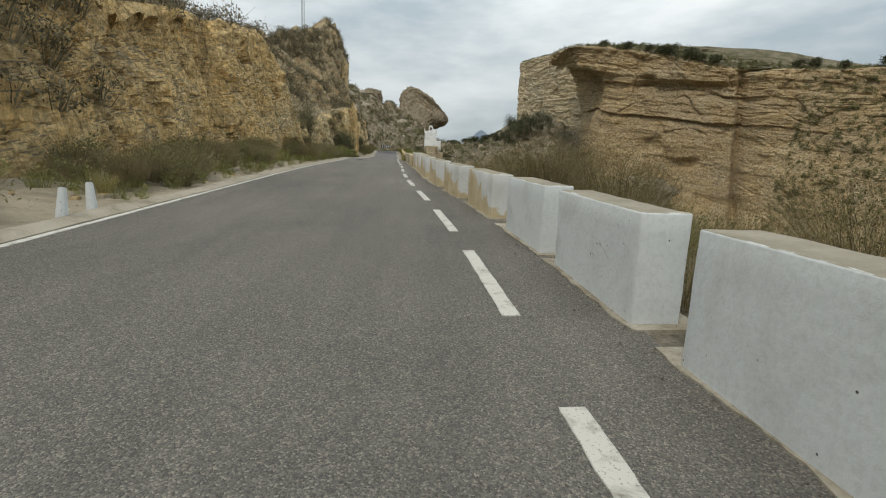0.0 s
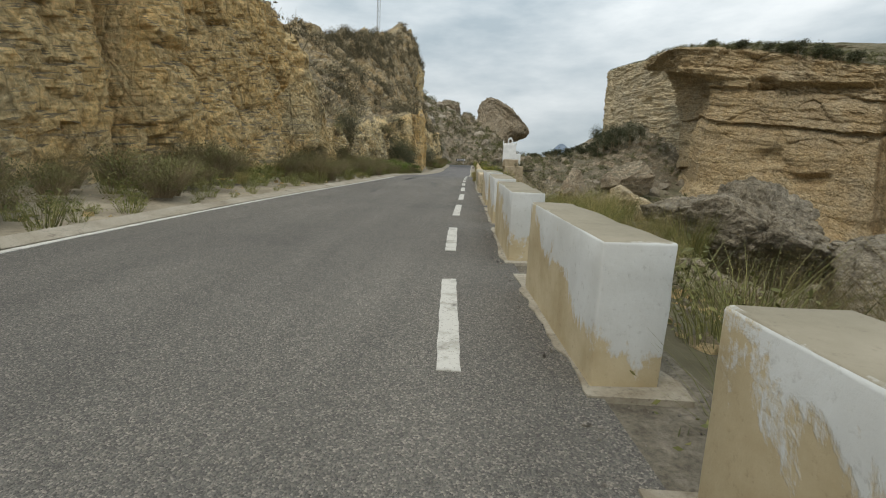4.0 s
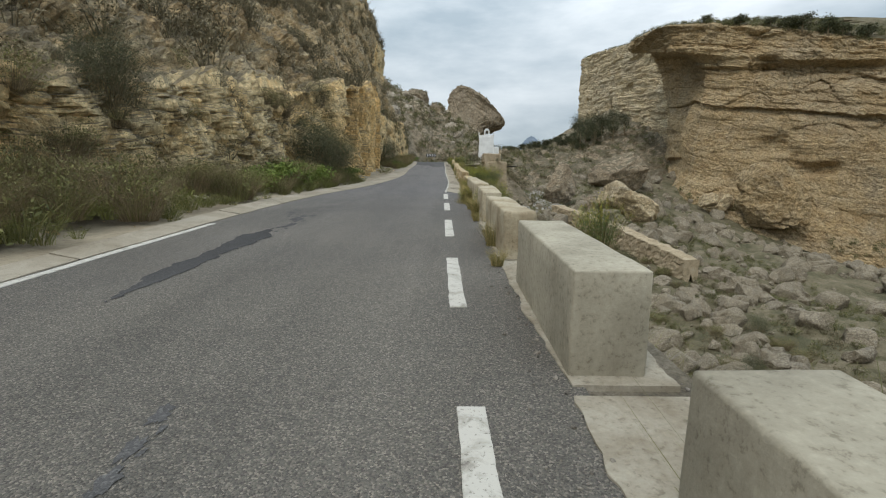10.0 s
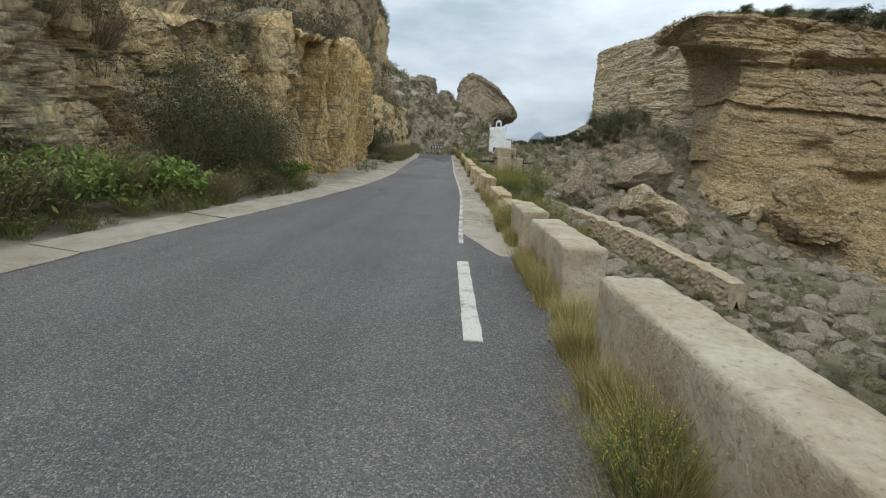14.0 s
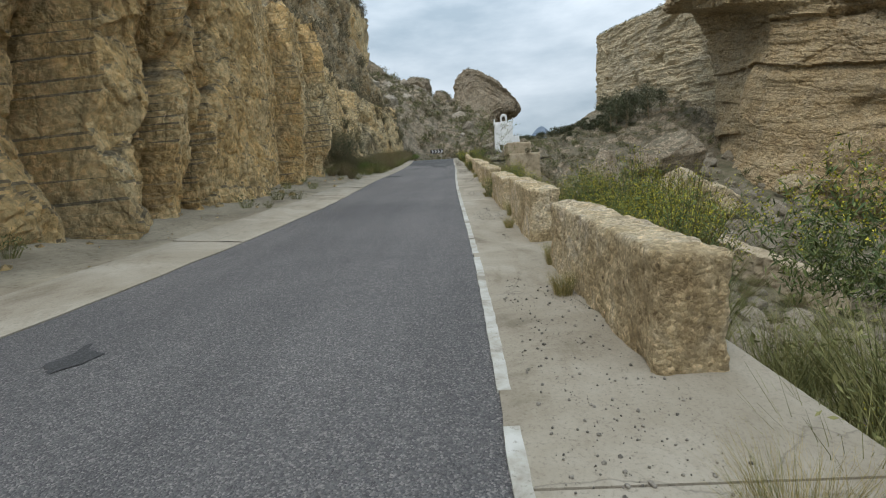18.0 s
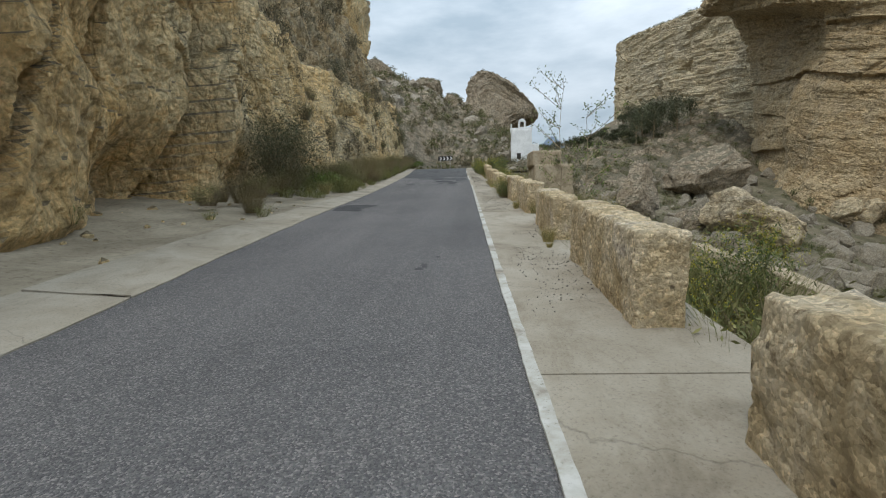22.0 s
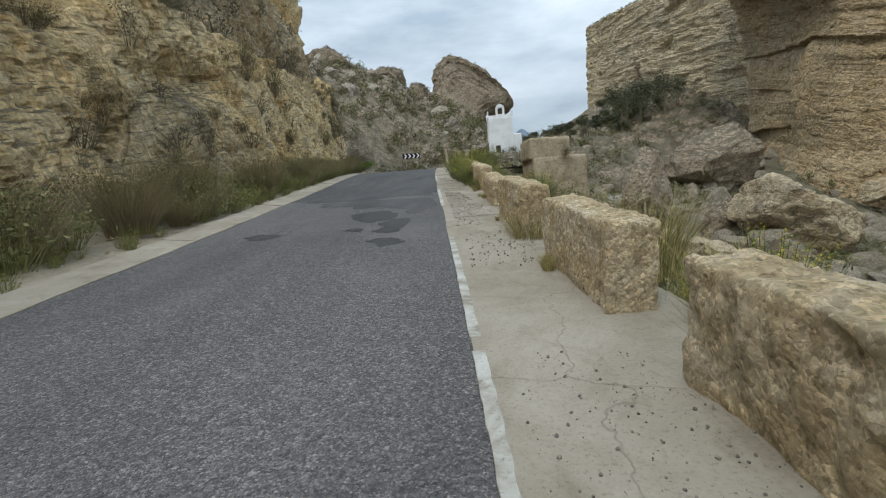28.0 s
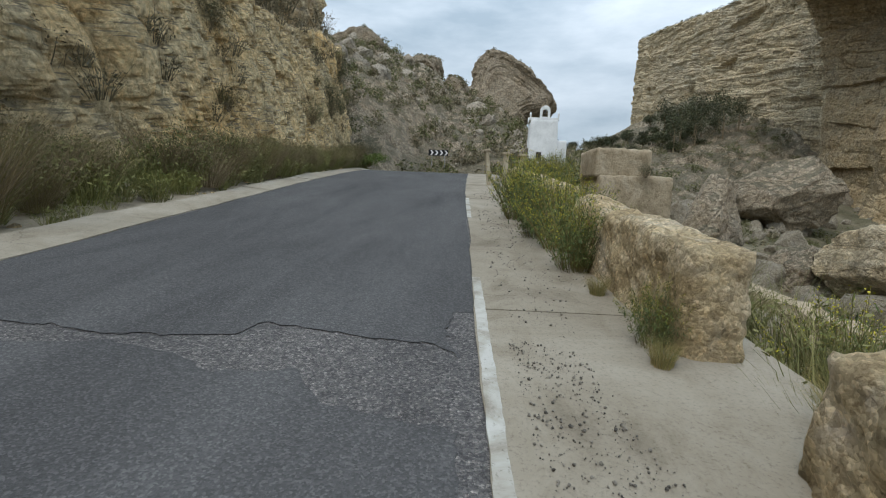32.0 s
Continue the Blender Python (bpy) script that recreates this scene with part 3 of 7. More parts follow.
x_line = curve([-10, 1.9, 5, 6.3, 8.4, 9.8, 11.7, 13, 14.8, 17.5, 23.9, 25.4, 27.2, 30.4, 33.5, 36.7, 40, 44, 46.7, 50, 53, 56.5, 58.4, 61.5, 65, 70, 76.4, 78.2, 80, 84, 87.5, 97, 108, 112], [0.7, 0.73, 0.83, 0.79, 0.72, 0.69, 0.55, 0.49, 0.35, 0.28, 0.30, 0.28, 0.22, 0.19, 0.15, 0.14, 0.14, 0.1, 0.13, 0.26, 0.32, 0.31, 0.25, 0.21, 0.17, 0.18, 0.2, 0.24, 0.24, 0.2, 0.14, 0.09, 0.3, 0.36], 2.2)
x_left = curve([-10, 5, 9, 14, 20, 30, 37, 46, 51, 56, 61, 68, 73, 81, 86, 92, 99, 112], [-3.8, -3.85, -4.0, -3.95, -3.8, -3.55, -3.65, -3.6, -3.2, -2.7, -2.55, -2.85, -3.1, -3.45, -3.4, -3.45, -3.9, -4.8], 2.0)
x_wall = curve([-10, 2, 4.9, 7.5, 9.5, 10.3, 12.1, 13, 14.6, 15.6, 23, 24.8, 28, 30.7, 33.5, 35.7, 42.3, 46, 49.3, 52.9, 56, 58.8, 62, 66, 68.2, 71.1, 74, 79, 82.2, 85, 87.9, 99], [1.4, 1.45, 1.53, 1.48, 1.43, 1.32, 1.2, 1.11, 1.02, 0.91, 0.8, 0.71, 0.69, 0.69, 0.66, 0.70, 0.77, 0.9, 1.04, 0.96, 0.91, 0.88, 0.85, 0.86, 0.9, 1.02, 1.02, 1.05, 0.97, 1.0, 1.05, 1.0], 0.8)
x_foot = curve([-30, 0, 15, 24, 38, 50, 55, 60, 65, 67.5, 72, 76, 79, 84, 95, 104, 112, 118, 126], [-8, -7.0, -6.9, -6.7, -5.9, -5.5, -5.1, -5.0, -4.9, -5.9, -6.0, -6.3, -6.9, -6.3, -5.3, -5.5, -5.9, -8.0, -10.5], 1.5)


def part(name, data, material, parent=None, label=""):
    if isinstance(data, bmesh.types.BMesh):
        me = bpy.data.meshes.new(name)
        data.to_mesh(me)
        data.free()
    else:
        me = data
    if material is not None and not me.materials:
        me.materials.append(material)
    ob = new(name, me)
    if parent is not None:
        ob.parent = parent
    if label:
        tagged(ob, label)
    return ob


def grid_mesh(name, P, smooth=True):
    """A mesh from an array of points, rows by columns."""
    nu, nv = P.shape[:2]
    i = np.arange(nu * nv).reshape(nu, nv)
    f = np.stack([i[:-1, :-1], i[1:, :-1], i[1:, 1:], i[:-1, 1:]], -1).reshape(-1, 4)
    me = bpy.data.meshes.new(name)
    me.from_pydata(P.reshape(-1, 3).tolist(), [], f.tolist())
    if smooth:
        me.polygons.foreach_set("use_smooth", np.ones(len(f), bool))
    return me


# ---- noise on arrays ----
def _hash(ix, iy, iz, seed):
    h = (ix * 374761393 + iy * 668265263 + iz * 2147483647 + seed * 974634777) & 0xFFFFFFFF
    h = ((h ^ (h >> 13)) * 1274126177) & 0xFFFFFFFF
    h = ((h ^ (h >> 16)) * 2246822519) & 0xFFFFFFFF
    return ((h ^ (h >> 15)) & 0xFFFFFF) / float(0xFFFFFF)


def vnoise(p, seed=0):
    """Smooth value noise, -1 to 1."""
    i = np.floor(p).astype(np.int64)
    f = p - i
    f = f * f * f * (f * (f * 6 - 15) + 10)
    out = 0
    for dx in (0, 1):
        for dy in (0, 1):
            for dz in (0, 1):
                w = np.abs(1 - dx - f[..., 0]) * np.abs(1 - dy - f[..., 1]) * np.abs(1 - dz - f[..., 2])
                out = out + w * _hash(i[..., 0] + dx, i[..., 1] + dy, i[..., 2] + dz, seed)
    return 2 * out - 1


def fbm(p, octaves=5, seed=0, gain=0.5):
    out, amp, tot = 0, 1.0, 0
    q = np.asarray(p, float)
    for o in range(octaves):
        out = out + amp * vnoise(q, seed + o * 17)
        tot += amp
        amp *= gain
        q = q * 2.03 + 5.17
    return out / tot


def cells(p, seed=0):
    """Of the nearest cell: how much nearer it is than the next, its random value, and how far p lies up its random tilt."""
    i = np.floor(p).astype(np.int64)
    d1 = np.full(p.shape[:-1], 9.0)
    d2 = np.full(p.shape[:-1], 9.0)
    rv = np.zeros(p.shape[:-1])
    tilt = np.zeros(p.shape[:-1])
    for dx in (-1, 0, 1):
        for dy in (-1, 0, 1):
            for dz in (-1, 0, 1):
                c = (i[..., 0] + dx, i[..., 1] + dy, i[..., 2] + dz)
                h = [_hash(*c, seed + k) for k in (1, 2, 3, 4)]
                q = np.stack([c[0] + h[0], c[1] + h[1], c[2] + h[2]], -1)
                v = p - q
                d = np.sqrt((v ** 2).sum(-1))
                near = d < d1
                d2 = np.where(near, d1, np.minimum(d2, d))
                rv = np.where(near, h[3], rv)
                lean = v[..., 0] * (h[1] - 0.5) + v[..., 1] * (h[2] - 0.5) * 1.4 + v[..., 2] * (h[0] - 0.5) * 1.4
                tilt = np.where(near, lean, tilt)
                d1 = np.where(near, d, d1)
    return tilt, d2 - d1, rv


def rocky(P, size, amp, seed):
    """How far each point of a rock face stands out: tilted blocks of two sizes with cracks between."""
    q = P / size
    q = q + 0.16 * np.stack([fbm(q * 1.1, 3, seed + 60), fbm(q * 1.1, 3, seed + 61), fbm(q * 1.1, 3, seed + 62)], -1)
    t1, e1, r1 = cells(q * np.array([0.6, 0.6, 0.7]), seed)
    t2, e2, r2 = cells(q * np.array([1.7, 1.7, 2.2]), seed + 9)
    out = 0.55 * fbm(q * 0.3, 5, seed + 20, 0.55) + 0.60 * (r1 - 0.5) + 0.75 * t1 + 0.26 * (r2 - 0.5) + 0.30 * t2
    return amp * (out - 0.30 * np.exp(-((e1 / 0.06) ** 2)) - 0.14 * np.exp(-((e2 / 0.07) ** 2)))


def strata(P, height, seed):
    """Beds of rock, each standing out or back by itself, broken along its length."""
    lz = P[..., 2] / height + 0.8 * fbm(P * np.array([0.04, 0.04, 0.06]), 3, seed + 70)
    k = np.floor(lz).astype(np.int64)
    fr = lz - k
    along = np.stack([P[..., 0] * 0.25 / height, P[..., 1] * 0.25 / height, k * 7.3], -1)
    step = vnoise(along, seed + 72) + 0.9 * (_hash(k, 0 * k, 0 * k, seed + 71) - 0.5)
    return 0.8 * step - 0.5 * np.exp(-((fr / 0.12) ** 2))


def with_bed(me, values):
    me.attributes.new("bed", "FLOAT", "POINT").data.foreach_set("value", np.ascontiguousarray(values, np.float32).ravel())
    return me


# ---- the road, its verges and lines ----
def strip_mesh(name, ya, yb, xa, xb, dz, step=0.5, cols=2, wob=0.0, seed=0, cross=0.0, thick=0.25, freq=1.7):
    """A thin slab that lies along the road between two lines; cross: how much higher its first edge is."""
    n = max(2, int(round((yb - ya) / step)) + 1)
    y = np.linspace(ya, yb, n)
    A, B = np.asarray(xa(y), float) + 0 * y, np.asarray(xb(y), float) + 0 * y
    if wob:
        A = A + wob * fbm(np.stack([y * freq, y * 0 + seed + 0.3, y * 0 + 0.7], -1), 4, seed)
        B = B + wob * fbm(np.stack([y * freq, y * 0 + seed + 7.3, y * 0 + 0.7], -1), 4, seed + 3)
    u = np.linspace(0, 1, cols)
    X = A[:, None] + (B - A)[:, None] * u
    Y = np.repeat(y[:, None], cols, 1)
    Z = zr(Y) + dz + cross * (1 - u)[None]
    top = np.stack([X, Y, Z], -1)
    lo = top.copy()
    lo[..., 2] -= thick
    ring = np.concatenate([lo[:, :1], top, lo[:, -1:]], 1)
    ring = np.concatenate([ring[:1] * [1, 1, 1] - [0, 0, 0], ring, ring[-1:]], 0)
    ring[0, :, 2] = lo[0, 0, 2]
    ring[-1, :, 2] = lo[-1, 0, 2]
    return grid_mesh(name, ring, False)


def strip(name, *args, material=None, parent=None, label="", **kw):
    return part(name, strip_mesh(name, *args, **kw), material, parent, label)


APRON = 44.4  # from here on a concrete apron lies between the edge line and the parapet
road = tagged(
    strip("road", -30, 113, lambda y: x_left(y) - 0.05, lambda y: np.where(y < APRON + 3, x_wall(y) + 0.05, x_line(y) + 0.25), 0.0, material=ASPHALT, cols=9),
    "worn grey asphalt mountain road, patched and climbing", "road", kind="structure")
# beyond the crest the road swings to the right, level
bend = []
for a in np.linspace(0, 75, 26):
    r = math.radians(a)
    row = []
    for w in np.linspace(0, 1, 7):
        rad = 22 + 6.0 * (1 - w)
        row.append((22.0 - 0.3 - rad * math.cos(r), 112.9 + rad * math.sin(r) * 0.75, 10.44 + 0.010 * a))
    bend.append(row)
tagged(part("road_bend", grid_mesh("road_bend", np.array(bend)), ASPHALT), "asphalt bend swinging right beyond the crest", "road", kind="structure")
tagged(strip("resurfacing", 88.4, 112.5, lambda y: x_left(y) + 0.02, lambda y: x_line(y) - 0.03, 0.003, material=RESURFACED, cols=7, wob=0.05, thick=0.02), "smooth darker resurfaced stretch of asphalt", "road surface", kind="structure")


def patch_mesh(name, outline, seed, dz):
    """A flat repair with a ragged edge round the given outline."""
    pts = np.array(outline, float)
    out = []
    for k in range(len(pts)):
        p, q = pts[k], pts[(k + 1) % len(pts)]
        n = max(2, int(np.hypot(*(q - p)) / 0.03))
        t = np.arange(n)[:, None] / n
        out.append(p + (q - p) * t)
    e = np.concatenate(out)
    q3 = np.stack([e[:, 0] * 3.5, e[:, 1] * 3.5, 0 * e[:, 0] + seed], -1)
    e = e + 0.11 * np.stack([fbm(q3, 5, seed, 0.7), fbm(q3 + 9.7, 5, seed + 1, 0.7)], -1)
    me = bpy.data.meshes.new(name)
    me.from_pydata([(x, y, float(zr(y)) + dz) for x, y in e], [], [tuple(range(len(e)))])
    return me


PATCHES = [
    [(-1.46, 85.3), (-1.22, 85.58), (-0.82, 85.56), (-0.61, 85.11), (-0.6, 84.66), (-0.74, 84.4), (-1.04, 84.35), (-1.3, 84.81)],
    [(-0.88, 84.16), (-0.64, 84.49), (-0.36, 84.48), (-0.4, 84.03), (-0.47, 83.34), (-0.62, 83.24), (-0.92, 83.45), (-0.72, 83.78)],
    [(-1.25, 83.64), (-1.24, 83.79), (-1.06, 83.84), (-0.98, 83.7), (-1.01, 83.44)],
    [(-2.57, 83.51), (-2.68, 83.75), (-2.55, 83.91), (-2.25, 83.87), (-2.11, 83.72), (-2.32, 83.41)],
    [(-0.82, 82.7), (-0.71, 82.91), (-0.47, 82.82), (-0.37, 82.47), (-0.61, 82.3)],
    [(-1.67, 86.76), (-1.29, 87.4), (-0.58, 87.3), (0.05, 87.2), (0.05, 85.65), (-0.12, 85.76), (-0.28, 84.92), (-0.44, 85.03), (-0.54, 85.66), (-1.02, 86.29), (-1.48, 86.16)],
    [(-2.5, 87.62), (-1.66, 87.78), (-0.98, 87.56), (-0.66, 87.56), (-0.35, 87.16), (-0.3, 86.6), (-1.0, 86.5), (-2.3, 86.9)],
    [(-3.2, 88.7), (-2.9, 88.0), (-2.04, 87.92), (-1.71, 87.85), (-1.15, 87.96), (-1.01, 88.1), (-0.61, 88.02), (-0.07, 87.91), (0.0, 87.74), (0.0, 88.7)],
    [(-2.95, 72.6), (-3.05, 73.4), (-3.0, 74.0), (-2.44, 74.04), (-2.09, 73.71), (-2.37, 73.1), (-2.29, 72.3)],
    [(-2.37, 31.9), (-2.55, 32.7), (-2.55, 33.7), (-2.62, 35.0), (-2.45, 35.6), (-2.25, 34.8), (-2.3, 33.5), (-2.3, 32.7)],
    [(-2.2, 53.3), (-2.15, 53.6), (-1.98, 53.5), (-2.05, 53.2)]]
for k, outline in enumerate(PATCHES):
    tagged(part("asphalt_patch", patch_mesh("asphalt_patch", outline, k + 2, 0.0042 + 0.0006 * (k % 4)), RESURFACED if k in (5, 6, 7) else PATCH), "dark irregular asphalt repair patch on the road", "road patch", "repair patches", "structure")

# thin broken streaks of tar
def streak(x, y, half, width, lean, seed):
    V, F, rg = [], [], np.random.default_rng(seed)
    for k in range(int(26 * half)):
        u = rg.uniform(-1, 1)
        cx, cy = x + lean * u * half + width * rg.normal() * 0.6, y + u * half
        r = width * rg.uniform(0.15, 0.6)
        n0, n = len(V), 22
        for q in range(n):
            a = 2 * math.pi * q / n
            s = r * (1 + 0.5 * float(rg.normal()) * 0.5)
            py = cy + 2.2 * s * math.sin(a)
            V.append((cx + s * math.cos(a), py, float(zr(py)) + 0.003 + 0.00006 * k))
        F.append(tuple(range(n0, n0 + n)))
    return tagged(part("tar_streak", mesh_from("tar_streak", V, F, False), RESURFACED), "dark broken tar streak along the road", "road patch", "tar streaks", "structure")


def mesh_from(name, V, F, smooth=True):
    me = bpy.data.meshes.new(name)
    me.from_pydata(np.asarray(V).tolist(), [], F)
    if smooth:
        me.polygons.foreach_set("use_smooth", np.ones(len(F), bool))
    return me


for k, args in enumerate(((-2.36, 36.2, 1.0, 0.10, -0.08), (-2.8, 37.6, 0.6, 0.08, -0.2), (-2.2, 24.1, 0.9, 0.06, -0.08), (-2.45, 27.3, 0.2, 0.05, 0), (-0.5, 23.6, 0.8, 0.05, -0.15), (-0.9, 28.8, 1.6, 0.06, -0.1), (-0.5, 67.05, 0.3, 0.05, 0.3))):
    streak(*args, 300 + k)

# edge line: dashes, then a worn unbroken line on the rim of the apron
DASHES = [(-3.4, -1.6), (-0.1, 1.88), (3.02, 5.05), (6.25, 8.4), (9.8, 11.72), (13.05, 14.78), (15.98, 17.6), (19.0, 20.8), (22.1, 23.9), (25.4, 27.25), (28.67, 30.45), (31.85, 33.55), (35.0, 36.75), (38.35, 40.1), (41.65, 44.0)]
for k, (ya, yb) in enumerate(DASHES):
    d = strip("edge_dash", ya, yb, lambda y: x_line(y) - 0.058, lambda y: x_line(y) + 0.062, 0.007, material=LINE_PAINT, step=0.04, wob=0.010, freq=8.0, seed=k, thick=0.02)
    tagged(d, "cracked white painted dash of the edge line", "road marking", "edge line dashes", "structure")
LINES, ya, k = [], 45.2, 0
while ya < 111:
    ln = 0.5 + 4.0 * float(_hash(np.int64(k), np.int64(11), np.int64(2), 4)) ** 1.5
    LINES.append((ya, min(ya + ln, 111.5)))
    ya, k = ya + ln + 0.02 + 0.3 * float(_hash(np.int64(k), np.int64(12), np.int64(2), 4)) ** 4, k + 1
LINES = [q for k, q in enumerate(LINES) if q[0] < 82 or k % 3 == 0]
for k, (ya, yb) in enumerate(LINES):
    d = strip("edge_line", ya, yb, lambda y: x_line(y) - 0.028, lambda y: x_line(y) + 0.034, 0.0148, material=LINE_WORN, step=0.04, wob=0.010, freq=9.0, seed=k + 40, thick=0.02)
    tagged(d, "worn white edge line on the concrete rim", "road marking", "edge line stretches", "structure")
tagged(strip("edge_line_left", -20, 36, lambda y: x_left(y) + 0.03, lambda y: x_left(y) + 0.13, 0.006, material=LINE_PAINT, step=0.25, wob=0.02, thick=0.02), "thin white line along the road's inner edge", "road marking", kind="structure")

# concrete apron and gutter, cast in bays
def x_apron(y):
    """Inner edge of the apron, which begins as a narrow tongue beside the blocks."""
    return x_line(y) - 0.02 + (x_wall(y) - x_line(y) + 0.02) * np.clip((APRON + 2.2 - y) / 3.0, 0, 1) ** 1.4


apron = tagged(strip("apron", APRON, 111, x_apron, lambda y: x_wall(y) + 0.55, -0.012, material=CONCRETE, wob=0.03, thick=0.5), "pale concrete apron under the parapet", "pavement", kind="structure")
ya = APRON
k = 0
while ya < 110:
    ln = 3.2 + 1.3 * _hash(np.int64(k), np.int64(3), np.int64(1), 5)
    part("slab", strip_mesh("slab", ya + 0.004, min(ya + ln, 111) - 0.004, x_apron, lambda y: x_wall(y) + 0.52, 0.010 + 0.006 * (k % 3 - 1) * 0.5, step=0.15, cols=3, wob=0.035, seed=80, thick=0.06), CONCRETE, apron)
    ya += ln
    k += 1
plinth = tagged(strip("plinth", -25, APRON, lambda y: x_wall(y) - 0.025, lambda y: x_wall(y) + 0.62, -0.02, material=EARTH, step=0.15, wob=0.08, thick=0.6), "gritty earth between the parapet's footings", "verge", kind="structure")

gut_w = curve([-30, 30, 36, 42, 50, 58, 66, 74, 80, 86, 95, 112], [0.22, 0.24, 0.35, 0.5, 0.7, 0.95, 0.95, 0.65, 0.5, 0.5, 0.5, 0.5], 2.0)
gutter = tagged(strip("gutter", -30, 112, lambda y: x_left(y) - gut_w(y), lambda y: x_left(y), -0.015, material=CONCRETE, wob=0.03, cross=0.05, thick=0.4), "pale concrete gutter strip at the foot of the cliff", "gutter", kind="structure")
ya = -14.0
k = 0
while ya < 111:
    ln = 2.6 + 1.6 * _hash(np.int64(k), np.int64(7), np.int64(1), 9)
    part("slab", strip_mesh("slab", ya + 0.01, min(ya + ln, 112) - 0.01, lambda y: x_left(y) - gut_w(y), lambda y: x_left(y), 0.012, step=0.2, cols=3, wob=0.05, seed=81, cross=0.05 + 0.012 * (k % 3), thick=0.06), CONCRETE, gutter)
    ya += ln
    k += 1


def verge_mesh():
    y = np.arange(-30, 122, 0.3)
    u = np.linspace(0, 1, 26)
    a = x_left(y) - gut_w(y) + 0.06
    b = np.minimum(x_foot(y) - 2.2, a - 1.5)
    X = a[:, None] + (b - a)[:, None] * u
    Y = np.repeat(y[:, None], len(u), 1)
    P = np.stack([X, Y, 0 * X], -1)
    Z = zr(Y) + 0.02 + 0.42 * u[None] ** 1.4 + np.clip(u[None] * 4, 0, 1) * (0.10 * fbm(P * 0.8, 4, 41) + 0.05 * fbm(P * 4.0, 3, 42))
    P[..., 2] = Z
    return P


VERGE = verge_mesh()
tagged(part("verge", grid_mesh("verge", VERGE), SAND), "sandy verge with fallen grit below the cliff", "verge", kind="structure")


# ---- the land ----
def ground_z(x, y):
    """Height of the land: bank, ravine and its far side."""
    zf = np.interp(y, [-80, 0, 50, 90, 120, 135, 160, 200, 300, 420, 900], [-26.5, -17, -11.7, -8, -1.3, 2.8, 9, 18.2, 28.8, 34.5, 45])
    z0 = zr(np.clip(y, -30, 140))
    d = x - (x_wall(np.clip(y, -10, 100)) + 0.45)
    reach = np.interp(y, [-80, 0, 18, 27, 40, 100, 130], [38, 32, 22, 12, 12.5, 16, 26])
    shelf = np.interp(y, [-80, 0, 14, 24, 32], [5.0, 4.5, 3.2, 0.5, 0.15])
    s = np.where(d < shelf, 0.03 * np.clip(d / shelf, 0, 1), 0.03 + 0.97 * np.clip((d - shelf) / (reach - shelf), 0, 1) ** 0.8)
    z = z0 - 0.22 + (zf - z0) * s
    out = np.clip((x - 38) / 62, 0, 1.0)
    z = z + out * np.interp(y, [0, 60, 100, 118, 135, 150, 165, 185, 200], [1, 1, -4, -10, -15, -10, -4, 0, 5])
    return np.where(x < x_wall(np.clip(y, -10, 100)) + 0.3, z0 - 0.35, z)


gx = np.concatenate([np.linspace(-900, -60, 12), np.linspace(-50, -10, 15), np.linspace(-8, 1, 12), np.linspace(1.2, 20, 90), np.linspace(20.4, 62, 90), np.linspace(64, 120, 20), np.linspace(150, 1500, 14)])
gy = np.concatenate([np.linspace(-900, -60, 12), np.linspace(-50, -5, 30), np.linspace(-4, 170, 360), np.linspace(172, 320, 60), np.linspace(340, 3500, 24)])
GX, GY = np.meshgrid(gx, gy, indexing="ij")
GZ = ground_z(GX, GY)
wild = np.clip((GX - 2.3) / 4, 0, 1) * np.clip((900 - GX) / 100, 0, 1)
gp = np.stack([GX, GY, 0 * GZ], -1)
_, g_edge, g_rv = cells(gp * np.array([0.22, 0.22, 1]) + 0.5, 77)
GZ = GZ + wild * (1.4 * fbm(gp * 0.09, 5, 5, 0.55) + 0.55 * fbm(gp * 0.5, 4, 6) + 0.5 * (g_rv - 0.5) * np.clip(g_edge * 4, 0, 1))
ground = tagged(part("ground", grid_mesh("ground", np.stack([GX, GY, GZ], -1)), GROUND), "stony scrub ground falling into a ravine", "ground", kind="structure")


def land(x, y):
    """Height of the built ground at a place."""
    i = int(np.clip(np.searchsorted(gx, x) - 1, 0, len(gx) - 2))
    j = int(np.clip(np.searchsorted(gy, y) - 1, 0, len(gy) - 2))
    u, v = (x - gx[i]) / (gx[i + 1] - gx[i]), (y - gy[j]) / (gy[j + 1] - gy[j])
    return float((1 - u) * (1 - v) * GZ[i, j] + u * (1 - v) * GZ[i + 1, j] + (1 - u) * v * GZ[i, j + 1] + u * v * GZ[i + 1, j + 1])


